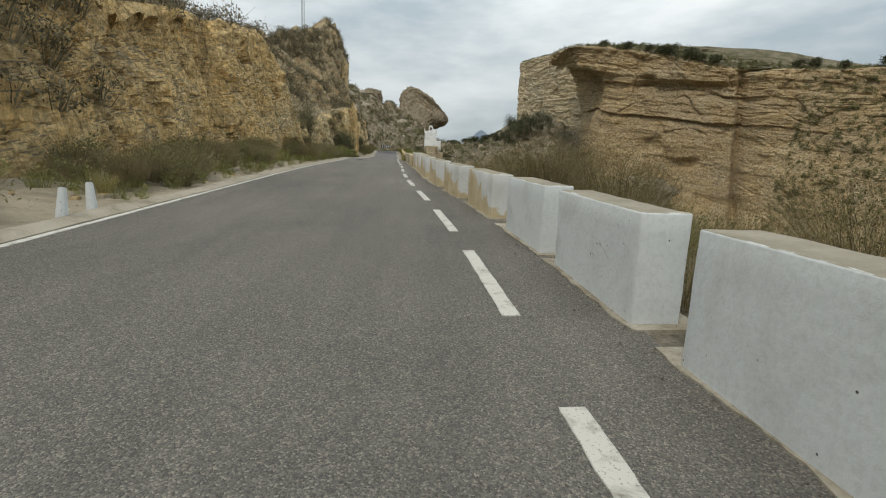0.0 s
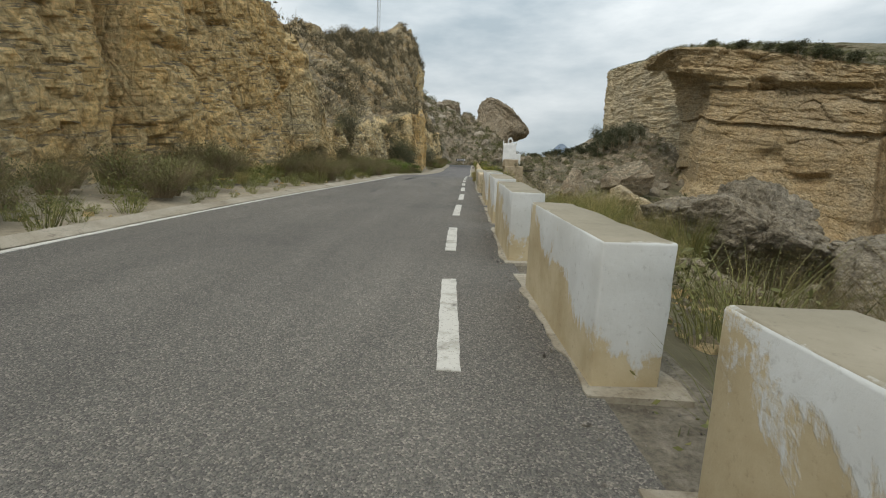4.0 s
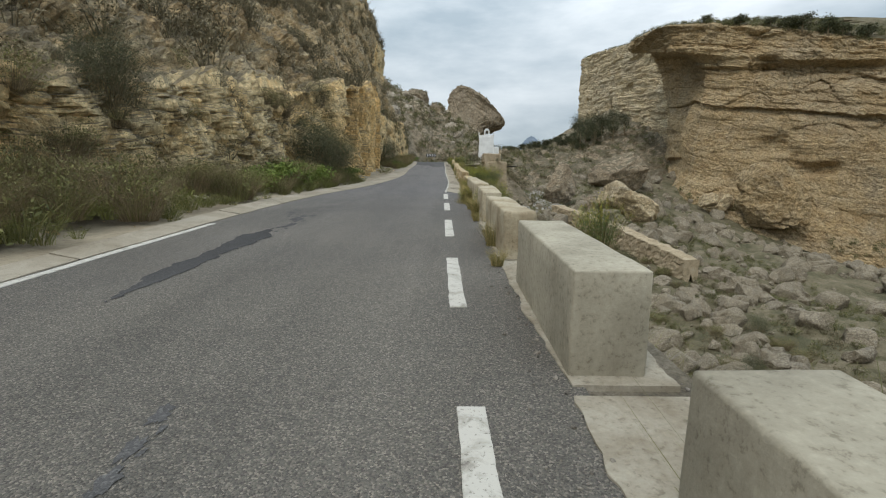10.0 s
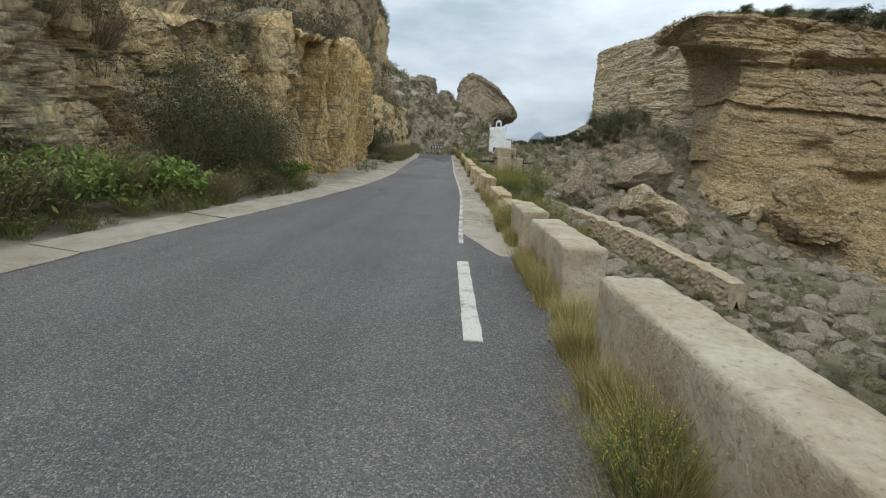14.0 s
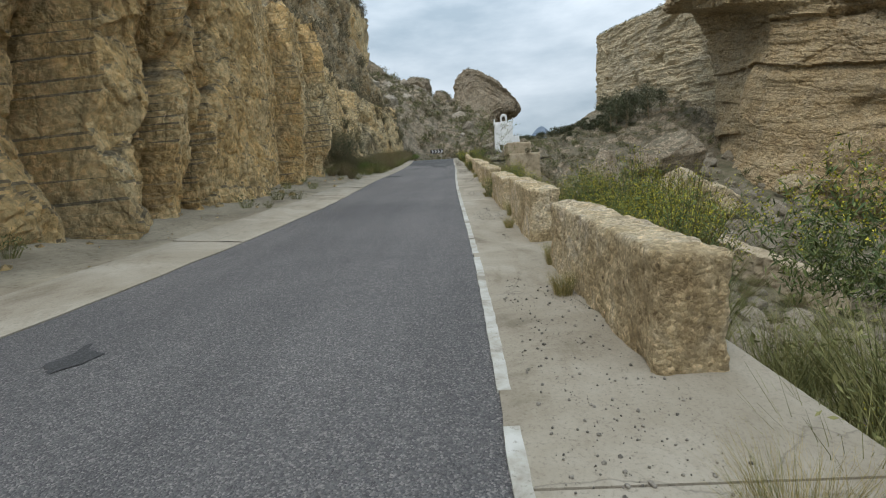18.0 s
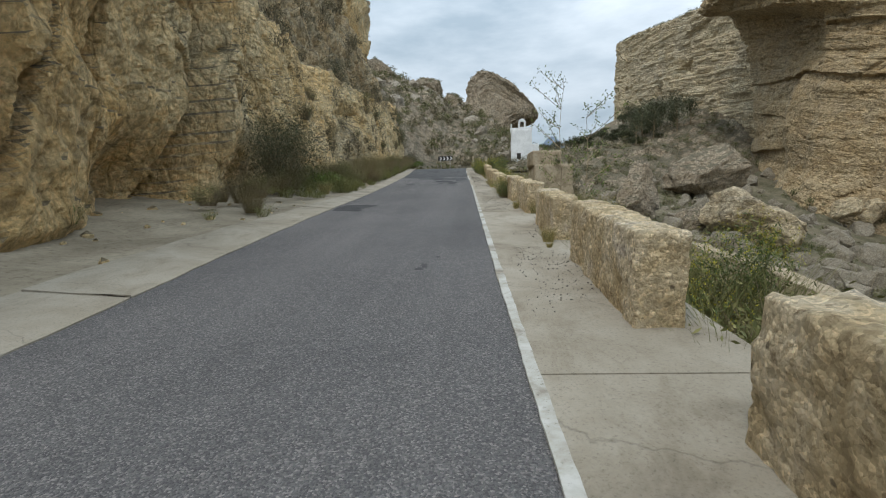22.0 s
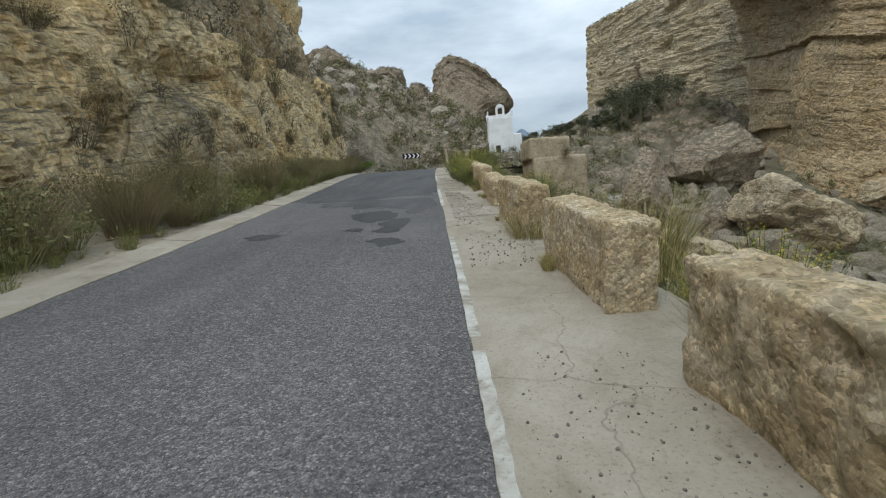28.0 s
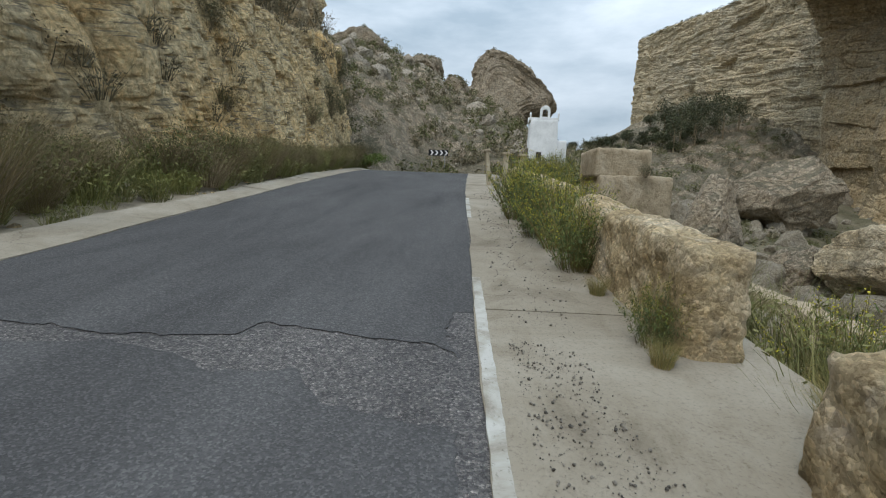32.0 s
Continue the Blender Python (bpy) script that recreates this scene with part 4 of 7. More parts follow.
# ---- the cliff above the road ----
def left_cliff():
    y = np.concatenate([np.arange(-30, 4, 0.4), np.arange(4, 50, 0.17), np.arange(50, 57, 0.115), np.arange(57, 64, 0.055), np.arange(64, 80, 0.10), np.arange(80, 132, 0.17), np.arange(132, 138, 0.35)])
    v = np.concatenate([np.linspace(0, 0.5, 130)[:-1], np.linspace(0.5, 0.93, 105)[:-1], np.linspace(0.93, 1, 26)])
    ks = [-30, 0, 10, 20, 29, 32.5, 34.6, 37, 41, 48, 55, 62, 68, 73, 77, 81, 88, 95, 104, 112, 117, 124, 136]
    h1 = np.interp(y, ks, [4, 3.6, 4.4, 6.4, 7, 6.8, 3.2, 2.8, 3.4, 4.4, 5.2, 6.2, 6.8, 7.6, 8.6, 7.4, 6.6, 6.0, 5.9, 6.8, 6.6, 5.5, 4])
    bench = np.interp(y, ks, [2, 2, 1.6, 1.4, 1.2, 1.4, 2.0, 2.0, 2.0, 1.8, 1.6, 1.4, 1.2, 1.1, 1.0, 1.3, 1.6, 2.0, 1.8, 1.2, 1.2, 1.0, 1.0])
    foot = x_foot(y)
    ridge_z = np.interp(y, [-30, 20, 36, 53, 63, 72, 86, 99, 108, 114, 120, 128, 130, 133, 138], [8, 9.5, 11.4, 17.2, 18.8, 22.4, 27.8, 32.0, 34.2, 37.0, 39.5, 39.6, 36, 31, 25])
    ridge_x = np.interp(y, [-30, 60, 100, 120, 128, 131, 138], [-18, -15.6, -15.0, -14.8, -14.6, -17.5, -24])
    base = zr(y) - 0.5
    hc = base + h1
    ridge_z = np.maximum(ridge_z, hc + 1.5)
    a = np.clip(v / 0.5, 0, 1)[None]
    b = np.clip((v - 0.5) / 0.43, 0, 1)[None]
    c = np.clip((v - 0.93) / 0.07, 0, 1)[None]
    fx = foot[:, None]
    lean = np.interp(y, [-30, 0, 24, 30, 50, 56, 74, 79, 88, 108, 118], [1.2, 1.2, 0.9, 1.0, 1.0, 0.5, 0.5, 1.2, 1.6, 1.0, 0.9])[:, None]
    x1 = fx - lean
    bb = np.clip(b / 0.15, 0, 1)
    rest = np.clip((b - 0.15) / 0.85, 0, 1)
    x2 = x1 - bench[:, None]
    z2 = (hc + 0.6)[:, None]
    # the slope above the bench, and the overhanging cap that ends it over the nose
    cap = np.clip((y - 102) / 14, 0, 1)[:, None]
    cap = cap * cap * (3 - 2 * cap)
    xs = x2 + (ridge_x[:, None] - x2) * rest
    zs = z2 + (ridge_z[:, None] - z2) * rest ** 0.85
    drop = np.interp(y, [100, 128, 131, 138], [0, 0, 4.5, 11])[:, None]
    xc = np.where(rest < 0.40, x2 + (-12.9 - drop - x2) * rest / 0.40, np.interp(rest, [0.40, 0.58, 0.66, 0.80, 1.0], [-12.9, -11.9, -11.9, -12.9, -14.8]) - drop)
    zc = np.where(rest < 0.40, z2 + (25.2 - 0.3 * drop - z2) * (rest / 0.40) ** 0.8, np.interp(rest, [0.40, 0.58, 0.66, 0.80, 1.0], [25.2, 30.4, 32.4, 36.4, 39.6]) - 1.1 * drop)
    xs, zs = xs + (xc - xs) * cap, zs + (zc - zs) * cap
    uneven = fbm(np.stack([y * 0.22, 0 * y, 0 * y], -1), 4, 61, 0.6)[:, None]
    zs = zs + 2.6 * rest ** 2 * uneven
    X = np.where(rest > 0, xs, fx - lean * a - bench[:, None] * bb) - 30 * c
    Z = np.where(rest > 0, zs, base[:, None] + h1[:, None] * a + 0.6 * bb) - 22.0 * c
    Y = np.repeat(y[:, None], len(v), 1)
    P = np.stack([X, Y, Z], -1)
    smooth_wall = np.clip(1 - np.abs(Y - 12) / 19, 0, 1) ** 0.5
    amp = 1.0 - 0.55 * np.clip(smooth_wall, 0, 1) * (a < 1)
    tall = np.clip(1 - np.abs(Y - 66) / 14, 0, 1) ** 0.3 * (a < 1)
    Q = np.stack([X, Y, Z * (0.55 - 0.2 * tall)], -1)
    rough = 1 - 0.35 * np.clip((Y - 77) / 4, 0, 1) * (1 + 0.6 * (a < 1))
    plane = 1 - 0.45 * smooth_wall * (a < 1) - 0.42 * np.clip((Y - 77) / 3, 0, 1) * (a < 1)
    out = rough * (0.9 * rocky(Q, 3.0, 1.0, 3) * np.clip(amp - 0.86 * tall, 0.08, 1) + 0.8 * (1 - 0.72 * tall) * rocky(P * [1, 1, 0.4], 7.5, 0.9, 33)) + (0.42 - 0.28 * tall) * plane * rocky(Q, 1.2, 1.0, 35) + (0.2 - 0.1 * tall) * plane * rocky(P * [1, 1, 0.75], 0.5, 1.0, 37) + 0.05 * plane * strata(P, 0.8, 36)
    out = out + 0.05 * fbm(P * 4.5, 2, 88, 0.6) + (0.6 * rocky(P, 2.2, 1.0, 39) + 0.9 * rocky(P * [1, 1, 0.8], 4.6, 1.0, 41)) * np.clip(b * 8, 0, 1)
    # the tall buttress stands in upright panels, each with its far edge proud
    edges = np.array([48.0, 50.5, 53.0, 55.2, 57.4, 58.8, 60.2, 66.7, 69.6, 73.4, 77.8, 84.0])
    warp = Y - np.interp(Y, [54, 57, 60, 63, 68, 74, 77, 79], [0.06, 0.2, 0.42, 0.42, 0.35, 0.3, 0.2, 0.1]) * (Z - zr(Y)) - 0.3 * fbm(P * [0.15, 0.15, 0.3], 3, 51)
    k = np.clip(np.searchsorted(edges, warp) - 1, 0, len(edges) - 2)
    u = np.clip((warp - edges[k]) / (edges[k + 1] - edges[k]), 0, 1)
    out = out + np.clip(1.6 * tall, 0, 1) * (0.5 * (0.5 - u) + 0.75 * (_hash(k, 0 * k, 0 * k, 5) - 0.5) - 0.35 * np.exp(-(((1 - u) * (edges[k + 1] - edges[k]) / 0.2) ** 2)) + 0.7 * fbm(P * [0.2, 0.28, 0.4], 3, 58))
    # open cracks that lean across the panels, each from foot to top
    hz = Z - zr(Y)
    for ys, hs, wid, dep in (([60.1, 60.3, 61.0, 61.6, 62.3], [-0.3, 0.7, 2.0, 2.8, 4.4], 0.10, 0.9), ([58.8, 59.0, 60.1, 60.9], [-0.3, 1.4, 2.9, 4.2], 0.12, 0.9), ([60.9, 61.6, 62.6, 63.2], [0.9, 1.8, 3.0, 4.2], 0.06, 0.45),
                             ([66.7, 67.4, 69.0, 70.2], [-0.3, 1.2, 3.6, 5.5], 0.08, 0.6), ([73.4, 73.8, 75.4, 76.6], [-0.3, 2.1, 5.2, 7.6], 0.12, 0.8), ([64.2, 65.4, 66.4, 67.2], [1.8, 2.1, 2.7, 3.6], 0.07, 0.4), ([55.3, 55.6, 56.6], [-0.3, 1.8, 4.5], 0.08, 0.5)):
        mid = np.interp(hz, hs, ys) + 0.10 * fbm(P * [0, 0, 1.6] + ys[0], 3, 17)
        out = out - dep * np.exp(-(((Y - mid) / wid) ** 2)) * np.clip((hz - hs[0]) * 3, 0, 1) * np.clip((hs[-1] - hz) * 2, 0, 1) * (a < 1)
    # upright clefts
    for yc, dip, wid, dep in ((78.5, 0.2, 0.24, 2.0), (83.0, 0.05, 0.25, 1.0), (94.3, -0.06, 0.25, 0.8), (104.0, 0.05, 0.2, 0.7), (21.5, 0.1, 0.15, 0.5), (30.9, 0.06, 0.8, 1.2)):
        zz = Z - zr(Y)
        off = Y - yc - dip * zz - 0.25 * fbm(P * [0.2, 0.2, 0.4], 3, 51)
        out = out - dep * np.exp(-((off / wid) ** 2)) * np.clip(1.5 - zz / 14, 0, 1)
    # hollows at the foot
    for yc, zc, wy, wz, dep in ((76.2, 0.5, 1.4, 1.0, 1.6), (72.2, 0.6, 1.3, 1.0, 1.6), (87.9, 1.9, 0.5, 0.9, 0.8), (91.5, 3.6, 1.6, 0.6, 0.8), (87.0, 5.5, 1.2, 1.5, 0.9), (17.0, 4.2, 2.5, 1.2, 0.6), (111.5, 17.5, 1.5, 2.2, 1.5)):
        out = out - dep * np.exp(-(((Y - yc) / wy) ** 2) - (((Z - zr(Y) - zc) / wz) ** 2))
    out = out * np.clip(a * 9, 0.25, 1)
    nx = np.where(a < 1, 1.0, np.where(bb < 1, 0.6, 0.72)) + 0 * X
    nz = np.where(a < 1, 0.05, np.where(bb < 1, 0.75, 0.62)) + 0 * X
    endy = np.clip((Y - 116) / 8, 0, 1)
    return P + np.stack([nx, 0.8 * endy, nz], -1) * out[..., None], a, b


CL, CL_a, CL_b = left_cliff()
CLIFF = with_bed(grid_mesh("cliff_west", CL, False), CL[..., 2] - 0.09 * CL[..., 1])
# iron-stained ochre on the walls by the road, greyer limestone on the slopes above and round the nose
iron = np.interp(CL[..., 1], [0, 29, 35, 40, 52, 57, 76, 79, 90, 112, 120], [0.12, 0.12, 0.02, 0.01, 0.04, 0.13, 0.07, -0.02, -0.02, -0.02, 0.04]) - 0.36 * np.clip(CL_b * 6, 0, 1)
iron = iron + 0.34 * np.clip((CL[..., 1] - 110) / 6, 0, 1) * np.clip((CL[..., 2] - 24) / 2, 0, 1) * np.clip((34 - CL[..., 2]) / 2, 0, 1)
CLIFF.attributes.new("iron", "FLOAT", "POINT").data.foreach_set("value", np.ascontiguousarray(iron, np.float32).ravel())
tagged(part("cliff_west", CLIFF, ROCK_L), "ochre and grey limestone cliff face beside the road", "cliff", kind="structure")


# ---- the mesa across the ravine ----
def mesa():
    sx = [50, 66, 82, 93, 99, 101.5, 101, 84, 74, 64, 60.5, 61.5, 63, 75.2, 76, 76, 78.5, 83.2, 90.4, 104.5, 154.6]
    sy = [-90, -30, 20, 60, 95, 118, 133, 143, 150, 157.5, 166, 177, 187, 195, 216, 236, 281, 338, 350, 358, 372]
    st = [16, 20, 24, 27.5, 31, 35, 38.5, 43.5, 47, 49.5, 51.5, 53, 54.4, 59, 66, 70, 80, 92, 92, 92, 92]
    sf = [-20, -17, -14, -12, -11, -10.5, -9.5, -2, 2, 4.5, 5.5, 7, 10, 15, 18.3, 21.4, 31.7, 42, 44.1, 44.1, 44.2]
    sb = [60, 56, 50, 42, 30, 14, 4, 3, 2.2, 1.5, 1.2, 0.5, 0, 1.5, 1.5, 1.5, 1.5, 1.5, 1.5, 1.5, 2]
    ctl = np.array([sx, sy, st, sf, sb], float)
    seg = np.concatenate([[0], np.cumsum(np.hypot(np.diff(ctl[0]), np.diff(ctl[1])))])
    s = np.concatenate([np.arange(0, seg[4], 1.5), np.arange(seg[4], seg[15], 0.40), np.arange(seg[15], seg[-1], 0.8)])
    c = np.array([np.interp(s, seg, row) for row in ctl])
    k = np.exp(-0.5 * (np.arange(-3, 4) / 1.5) ** 2)
    X0, Y0 = (np.convolve(np.pad(r, 3, mode="edge"), k / k.sum(), "valid") for r in c[:2])
    tx, ty = np.gradient(X0), np.gradient(Y0)
    ln = np.hypot(tx, ty)
    nx, ny = -ty / ln, tx / ln
    v = np.concatenate([np.linspace(0, 0.86, 170)[:-1], np.linspace(0.86, 1, 30)])
    a = np.clip(v / 0.86, 0, 1)[None]
    r = np.clip((v - 0.86) / 0.14, 0, 1)[None]
    Z = c[3][:, None] - 4 + (c[2] - c[3] + 4)[:, None] * a + 2.2 * r ** 0.6
    back = c[4][:, None] * a ** 1.2
    # talus at the foot, a brow above a dark hollow beside the nose
    zz = (Z - c[3][:, None]) / np.maximum(c[2] - c[3], 4)[:, None]
    back = back - 4.0 * np.clip(0.16 - zz, 0, 0.3) / 0.16
    S = np.repeat(s[:, None], len(v), 1)
    # a deep alcove round the corner under a projecting cap, whose roof climbs towards the back
    Yc = np.repeat(Y0[:, None], len(v), 1)
    roof = 41.5 + 0.33 * (Yc - 158)
    under = np.clip((roof - Z) / 1.0, 0, 1)
    back = back - 4.0 * np.clip((Yc - 150) / 14, 0, 1) * np.clip((197 - Yc) / 8, 0, 1) * np.clip((Z - roof) / 0.9, 0, 1)
    back = back + 4.6 * np.clip((Yc - 154) / 8, 0, 1) * under * np.exp(-((np.clip(roof - 4 - Z, 0, 60) / 9) ** 2)) * np.clip((186 - Yc) / 8, 0, 1)
    corner = 9.0 * np.clip((Yc - 152) / 20, 0, 1) * np.clip((196 - Yc) / 9, 0, 1) * np.clip((51.5 - Z) / 18, 0, 1) ** 0.45
    # a long dark ledge farther down the face
    Xc = np.repeat(X0[:, None], len(v), 1)
    lip = 37.5 - 0.10 * (Xc - 84)
    back = back + 3.0 * np.exp(-(((Xc - 86) / 11) ** 4)) * (Yc < 150) * np.clip((lip - Z) / 0.8, 0, 1) * np.exp(-((np.clip(lip - 2.0 - Z, 0, 60) / 3.0) ** 2))
    # a cleft that parts the block from the broken cliff beside it
    back = back + 3.5 * np.exp(-(((Xc - 99.5) / 0.9) ** 2)) * (Yc < 140) * (Yc > 125)
    for yc, zc, wy, wz, dep in ((262, 47, 3.5, 5, 4), (238, 52, 6, 1.5, 2.5), (250, 40, 2, 2, 3), (228, 62, 8, 1.0, 1.8), (146.5, 18, 2, 2.2, 2.0), (141, 12, 2, 1.5, 1.8), (147.5, 38, 1.2, 1.6, 1.6)):
        back = back + dep * np.exp(-(((Yc - yc) / wy) ** 4) - (((Z - zc) / wz) ** 4))
    X = X0[:, None] - nx[:, None] * back + corner + 55 * r ** 1.3
    Y = Y0[:, None] - ny[:, None] * back
    P = np.stack([X, Y, Z], -1)
    near_flat = np.clip((Y - 60) / 40, 0.5, 1)
    bed = bedding(Y, Z)
    Q = np.stack([X, Y, bed], -1)
    left_wall = np.clip((Y - 190) / 6, 0, 1)
    out = (1.5 - 0.6 * left_wall) * rocky(Q * [1, 1, 1.3], 7.0, 1.0, 11) + 0.55 * strata(Q, 2.6, 12) + (0.40 + 0.1 * left_wall) * strata(Q, 1.0, 13) + (0.5 - 0.25 * left_wall) * rocky(Q * [0.7, 0.7, 1.5], 2.2, 1.0, 14)
    rise = np.clip((Z - c[3][:, None]) / np.maximum(c[2] - c[3], 4)[:, None], 0, 1)
    face = 1 - left_wall
    worn = 1 - face * (1 - np.interp(rise, [0, 0.15, 0.45, 0.65, 0.8, 1.0], [0.75, 0.30, 0.34, 0.6, 0.95, 1.0]))
    out = out * worn * np.clip(1.3 - r * 1.2, 0.2, 1) * near_flat
    # broad swells, and a few long ledges with hollows below them
    out = out + face * near_flat * (1 - r) * 1.5 * fbm(Q * [0.05, 0.05, 0.11], 3, 91, 0.5)
    for level, thick, seed in ((-12.0, 2.0, 5), (-3.0, 2.2, 6), (5.5, 1.4, 7), (14.0, 1.4, 8)):
        wav = bed - level - 3.2 * fbm(P * [0.035, 0.035, 0], 4, seed + 95)
        gate = np.clip(0.15 + 3.0 * fbm(P * [0.05, 0.05, 0.02], 3, seed + 97), 0, 1)
        out = out + face * near_flat * gate * (0.5 * np.exp(-((np.clip(wav, 0, 9) / 2.0) ** 2)) * (wav > 0) - 1.0 * np.exp(-((np.clip(-wav, 0, 9) / (1.4 * thick)) ** 2)) * (wav <= 0))
    P[..., 0] += nx[:, None] * out
    P[..., 1] += ny[:, None] * out
    P[..., 2] += 0.5 * out * r
    return P, a + 0 * X, r + 0 * X


def bedding(y, z):
    """Height within the beds of rock, which dip towards the valley's mouth."""
    return z - np.interp(y, [0, 100, 134, 166, 200, 338], [2, 10, 17, 26.5, 32, 54])


ME, ME_a, ME_r = mesa()
tagged(part("cliff_east", with_bed(grid_mesh("cliff_east", ME, False), bedding(ME[..., 1], ME[..., 2])), ROCK_R), "banded sandstone mesa cliff across the ravine", "cliff", kind="structure")


mesa_top = bpy.data.objects["cliff_east"].data
mesa_top.materials.append(GROUND)
mesa_top.materials.append(ROCK_N)
top_face = 0.25 * (ME_r[:-1, :-1] + ME_r[1:, :-1] + ME_r[1:, 1:] + ME_r[:-1, 1:]) > 0.10
near_face = ME[:-1, :-1, 1] < 190
mesa_top.polygons.foreach_set("material_index", np.where(top_face, 1, np.where(near_face, 2, 0)).astype(np.int32).ravel())


# ---- the hill above the bend, with its crags ----
def hill():
    x = np.concatenate([np.arange(-95, -30, 1.2), np.arange(-30, 26, 0.55), np.arange(26, 78, 0.9)])
    y = np.concatenate([np.arange(114, 215, 0.6), np.arange(215, 330, 1.5)])
    X, Y = np.meshgrid(x, y, indexing="ij")
    crest = np.interp(X, [-95, -37, -30, -24, -16, -8, -5, 0, 5, 9.5, 13, 16, 22, 28.5, 35, 42, 50, 58, 67, 80], [52, 46.5, 45.2, 45.6, 41.5, 40.2, 36.2, 34.8, 33, 29, 24, 22, 23.2, 24.5, 25.5, 27.2, 32, 36.5, 41.5, 48])
    cy = np.interp(X, [-95, 10, 20, 28, 78], [205, 203, 215, 250, 262])
    rho = np.hypot(X - 21.7, (Y - 112.9) / 0.75)
    level = np.maximum(ground_z(X, Y) - 1.2, 10.22 - 0.9 * np.clip(21.6 - rho, 0, 60))
    start = np.interp(X, [-95, -14, -7, 0, 8, 16, 22, 78], [112, 121, 138, 146, 140, 138, 146, 185])
    t = np.clip((Y - start) / (cy - start), 0, 1)
    mix = np.clip((X - 12) / 8, 0, 1)
    low = level * (1 - mix) + (ground_z(X, Y) - 1.2) * mix
    Z = low + (crest - low) * t ** 0.9
    Z = Z - 0.45 * np.clip(Y - cy - 3, 0, 60)
    P = np.stack([X, Y, Z], -1)
    rise = np.clip((Y - start) / 10, 0, 1)
    P[..., 2] += rise * (1.8 * rocky(P, 5.0, 1.0, 23) + 0.8 * rocky(P, 1.8, 1.0, 29) + 0.5)
    return P


HI = hill()
tagged(part("hillside_north", with_bed(grid_mesh("hillside_north", HI, False), HI[..., 2]), ROCK_F), "rocky scrub hillside above the bend of the road", "hillside", kind="structure")


def rock_arrays(seed, sub=3, cuts=9, grain=0.10):
    """A boulder of about unit radius: facets struck off a ball, then worn."""
    bm = bmesh.new()
    bmesh.ops.create_icosphere(bm, subdivisions=sub, radius=1.0)
    V = np.array([v.co[:] for v in bm.verts])
    F = [[v.index for v in f.verts] for f in bm.faces]
    bm.free()
    rng = np.random.default_rng(seed)
    for _ in range(cuts):
        n = rng.normal(size=3)
        n /= np.linalg.norm(n)
        d = V @ n
        V = V - np.clip(d - rng.uniform(0.5, 0.82), 0, None)[:, None] * n
    r = 1 + grain * fbm(V * 1.7 + seed, 4, seed) + 0.35 * grain * fbm(V * 7 + seed, 3, seed + 5)
    return V * r[:, None], F


def crag(name, label, centre, radii, turn, seed, sub=5, amp=0.8, size=3.0, mat=None, taper=(1, 1, 1, 1, 1), cuts=12):
    V, F = rock_arrays(seed, sub, cuts, 0.10)
    M = np.array(Euler([radians(q) for q in turn]).to_matrix())
    V = V / np.abs(V).max(0)
    V[:, 2] *= np.interp(V[:, 0], [-1, -0.6, 0, 0.6, 1], taper)
    W = (V * radii) @ M.T + centre
    N = V / np.linalg.norm(V, axis=1)[:, None] @ M.T
    W = W + N * (rocky(W, size, amp, seed + 3) + 0.35 * rocky(W, size * 0.35, amp, seed + 5))[:, None]
    return tagged(part(name, with_bed(mesh_from(name, W, F), W[:, 2]), mat or ROCK_F), label, "crag", "", "")


def outline_crag(name, label, y0, depth, centre, outline, seed, amp=0.7, size=2.6, dip=0.0):
    """A crag with the given outline across the valley, rounded fore and aft, its beds dipping by the given slope."""
    V, F = rock_arrays(seed, 6, 10, 0.05)
    V = V / np.linalg.norm(V, axis=1)[:, None] * np.clip(np.linalg.norm(V, axis=1), 0.8, 1)[:, None]
    pts = np.array(outline, float) - centre
    ang = np.arctan2(pts[:, 1], pts[:, 0])
    order = np.argsort(ang)
    th = np.arctan2(V[:, 2], V[:, 0])
    rad = np.interp(th, np.concatenate([ang[order] - 2 * np.pi, ang[order], ang[order] + 2 * np.pi]), np.tile(np.hypot(pts[order, 0], pts[order, 1]), 3))
    flat = np.hypot(V[:, 0], V[:, 2]).clip(0, 1) ** 0.35 * rad
    W = np.stack([centre[0] + 1.06 * flat * np.cos(th), y0 + depth * V[:, 1], centre[1] + 1.06 * flat * np.sin(th)], -1)
    N = V / np.linalg.norm(V, axis=1)[:, None]
    bed = W[:, 2] + dip * W[:, 0]
    Q = np.stack([W[:, 0], W[:, 1], bed], -1)
    W = W + N * (rocky(W, size, amp, seed + 3) + 0.4 * rocky(Q * [1, 1, 1.6], size * 0.4, amp, seed + 5) + 0.22 * amp * strata(Q, 1.5, seed + 7) + 0.5 * amp * rocky(W, 1.7 * size, 1.0, seed + 9))[:, None]
    return tagged(part(name, with_bed(mesh_from(name, W, F, False), bed), ROCK_F), label, "crag", "", "")


outline_crag("overhanging_crag", "huge tilted grey crag overhanging the chapel", 203, 8, (8.5, 34.0), [(5.4, 43.6), (8.2, 43.1), (11.5, 41.0), (15.6, 37.4), (18.8, 34.8), (21.4, 32.3), (21.0, 30.2), (18.3, 28.9), (15.2, 27.6), (13.2, 25.5), (12, 22), (6, 20), (-0.6, 22), (-1.6, 26.5), (0.3, 30), (1.1, 33), (1.4, 37), (1.7, 40.3), (3.4, 42.6)], 5, 0.8, 3.2, 0.62)
outline_crag("crag", "broad jagged grey crag on the hill crest", 205, 6, (-11, 39), [(-18, 41), (-16.8, 42.6), (-14, 41.8), (-11.5, 43.2), (-9, 42.9), (-6.6, 42.2), (-5.9, 39), (-6.3, 36), (-11, 34), (-17, 36)], 6, 0.5, 2.0, 0.3)
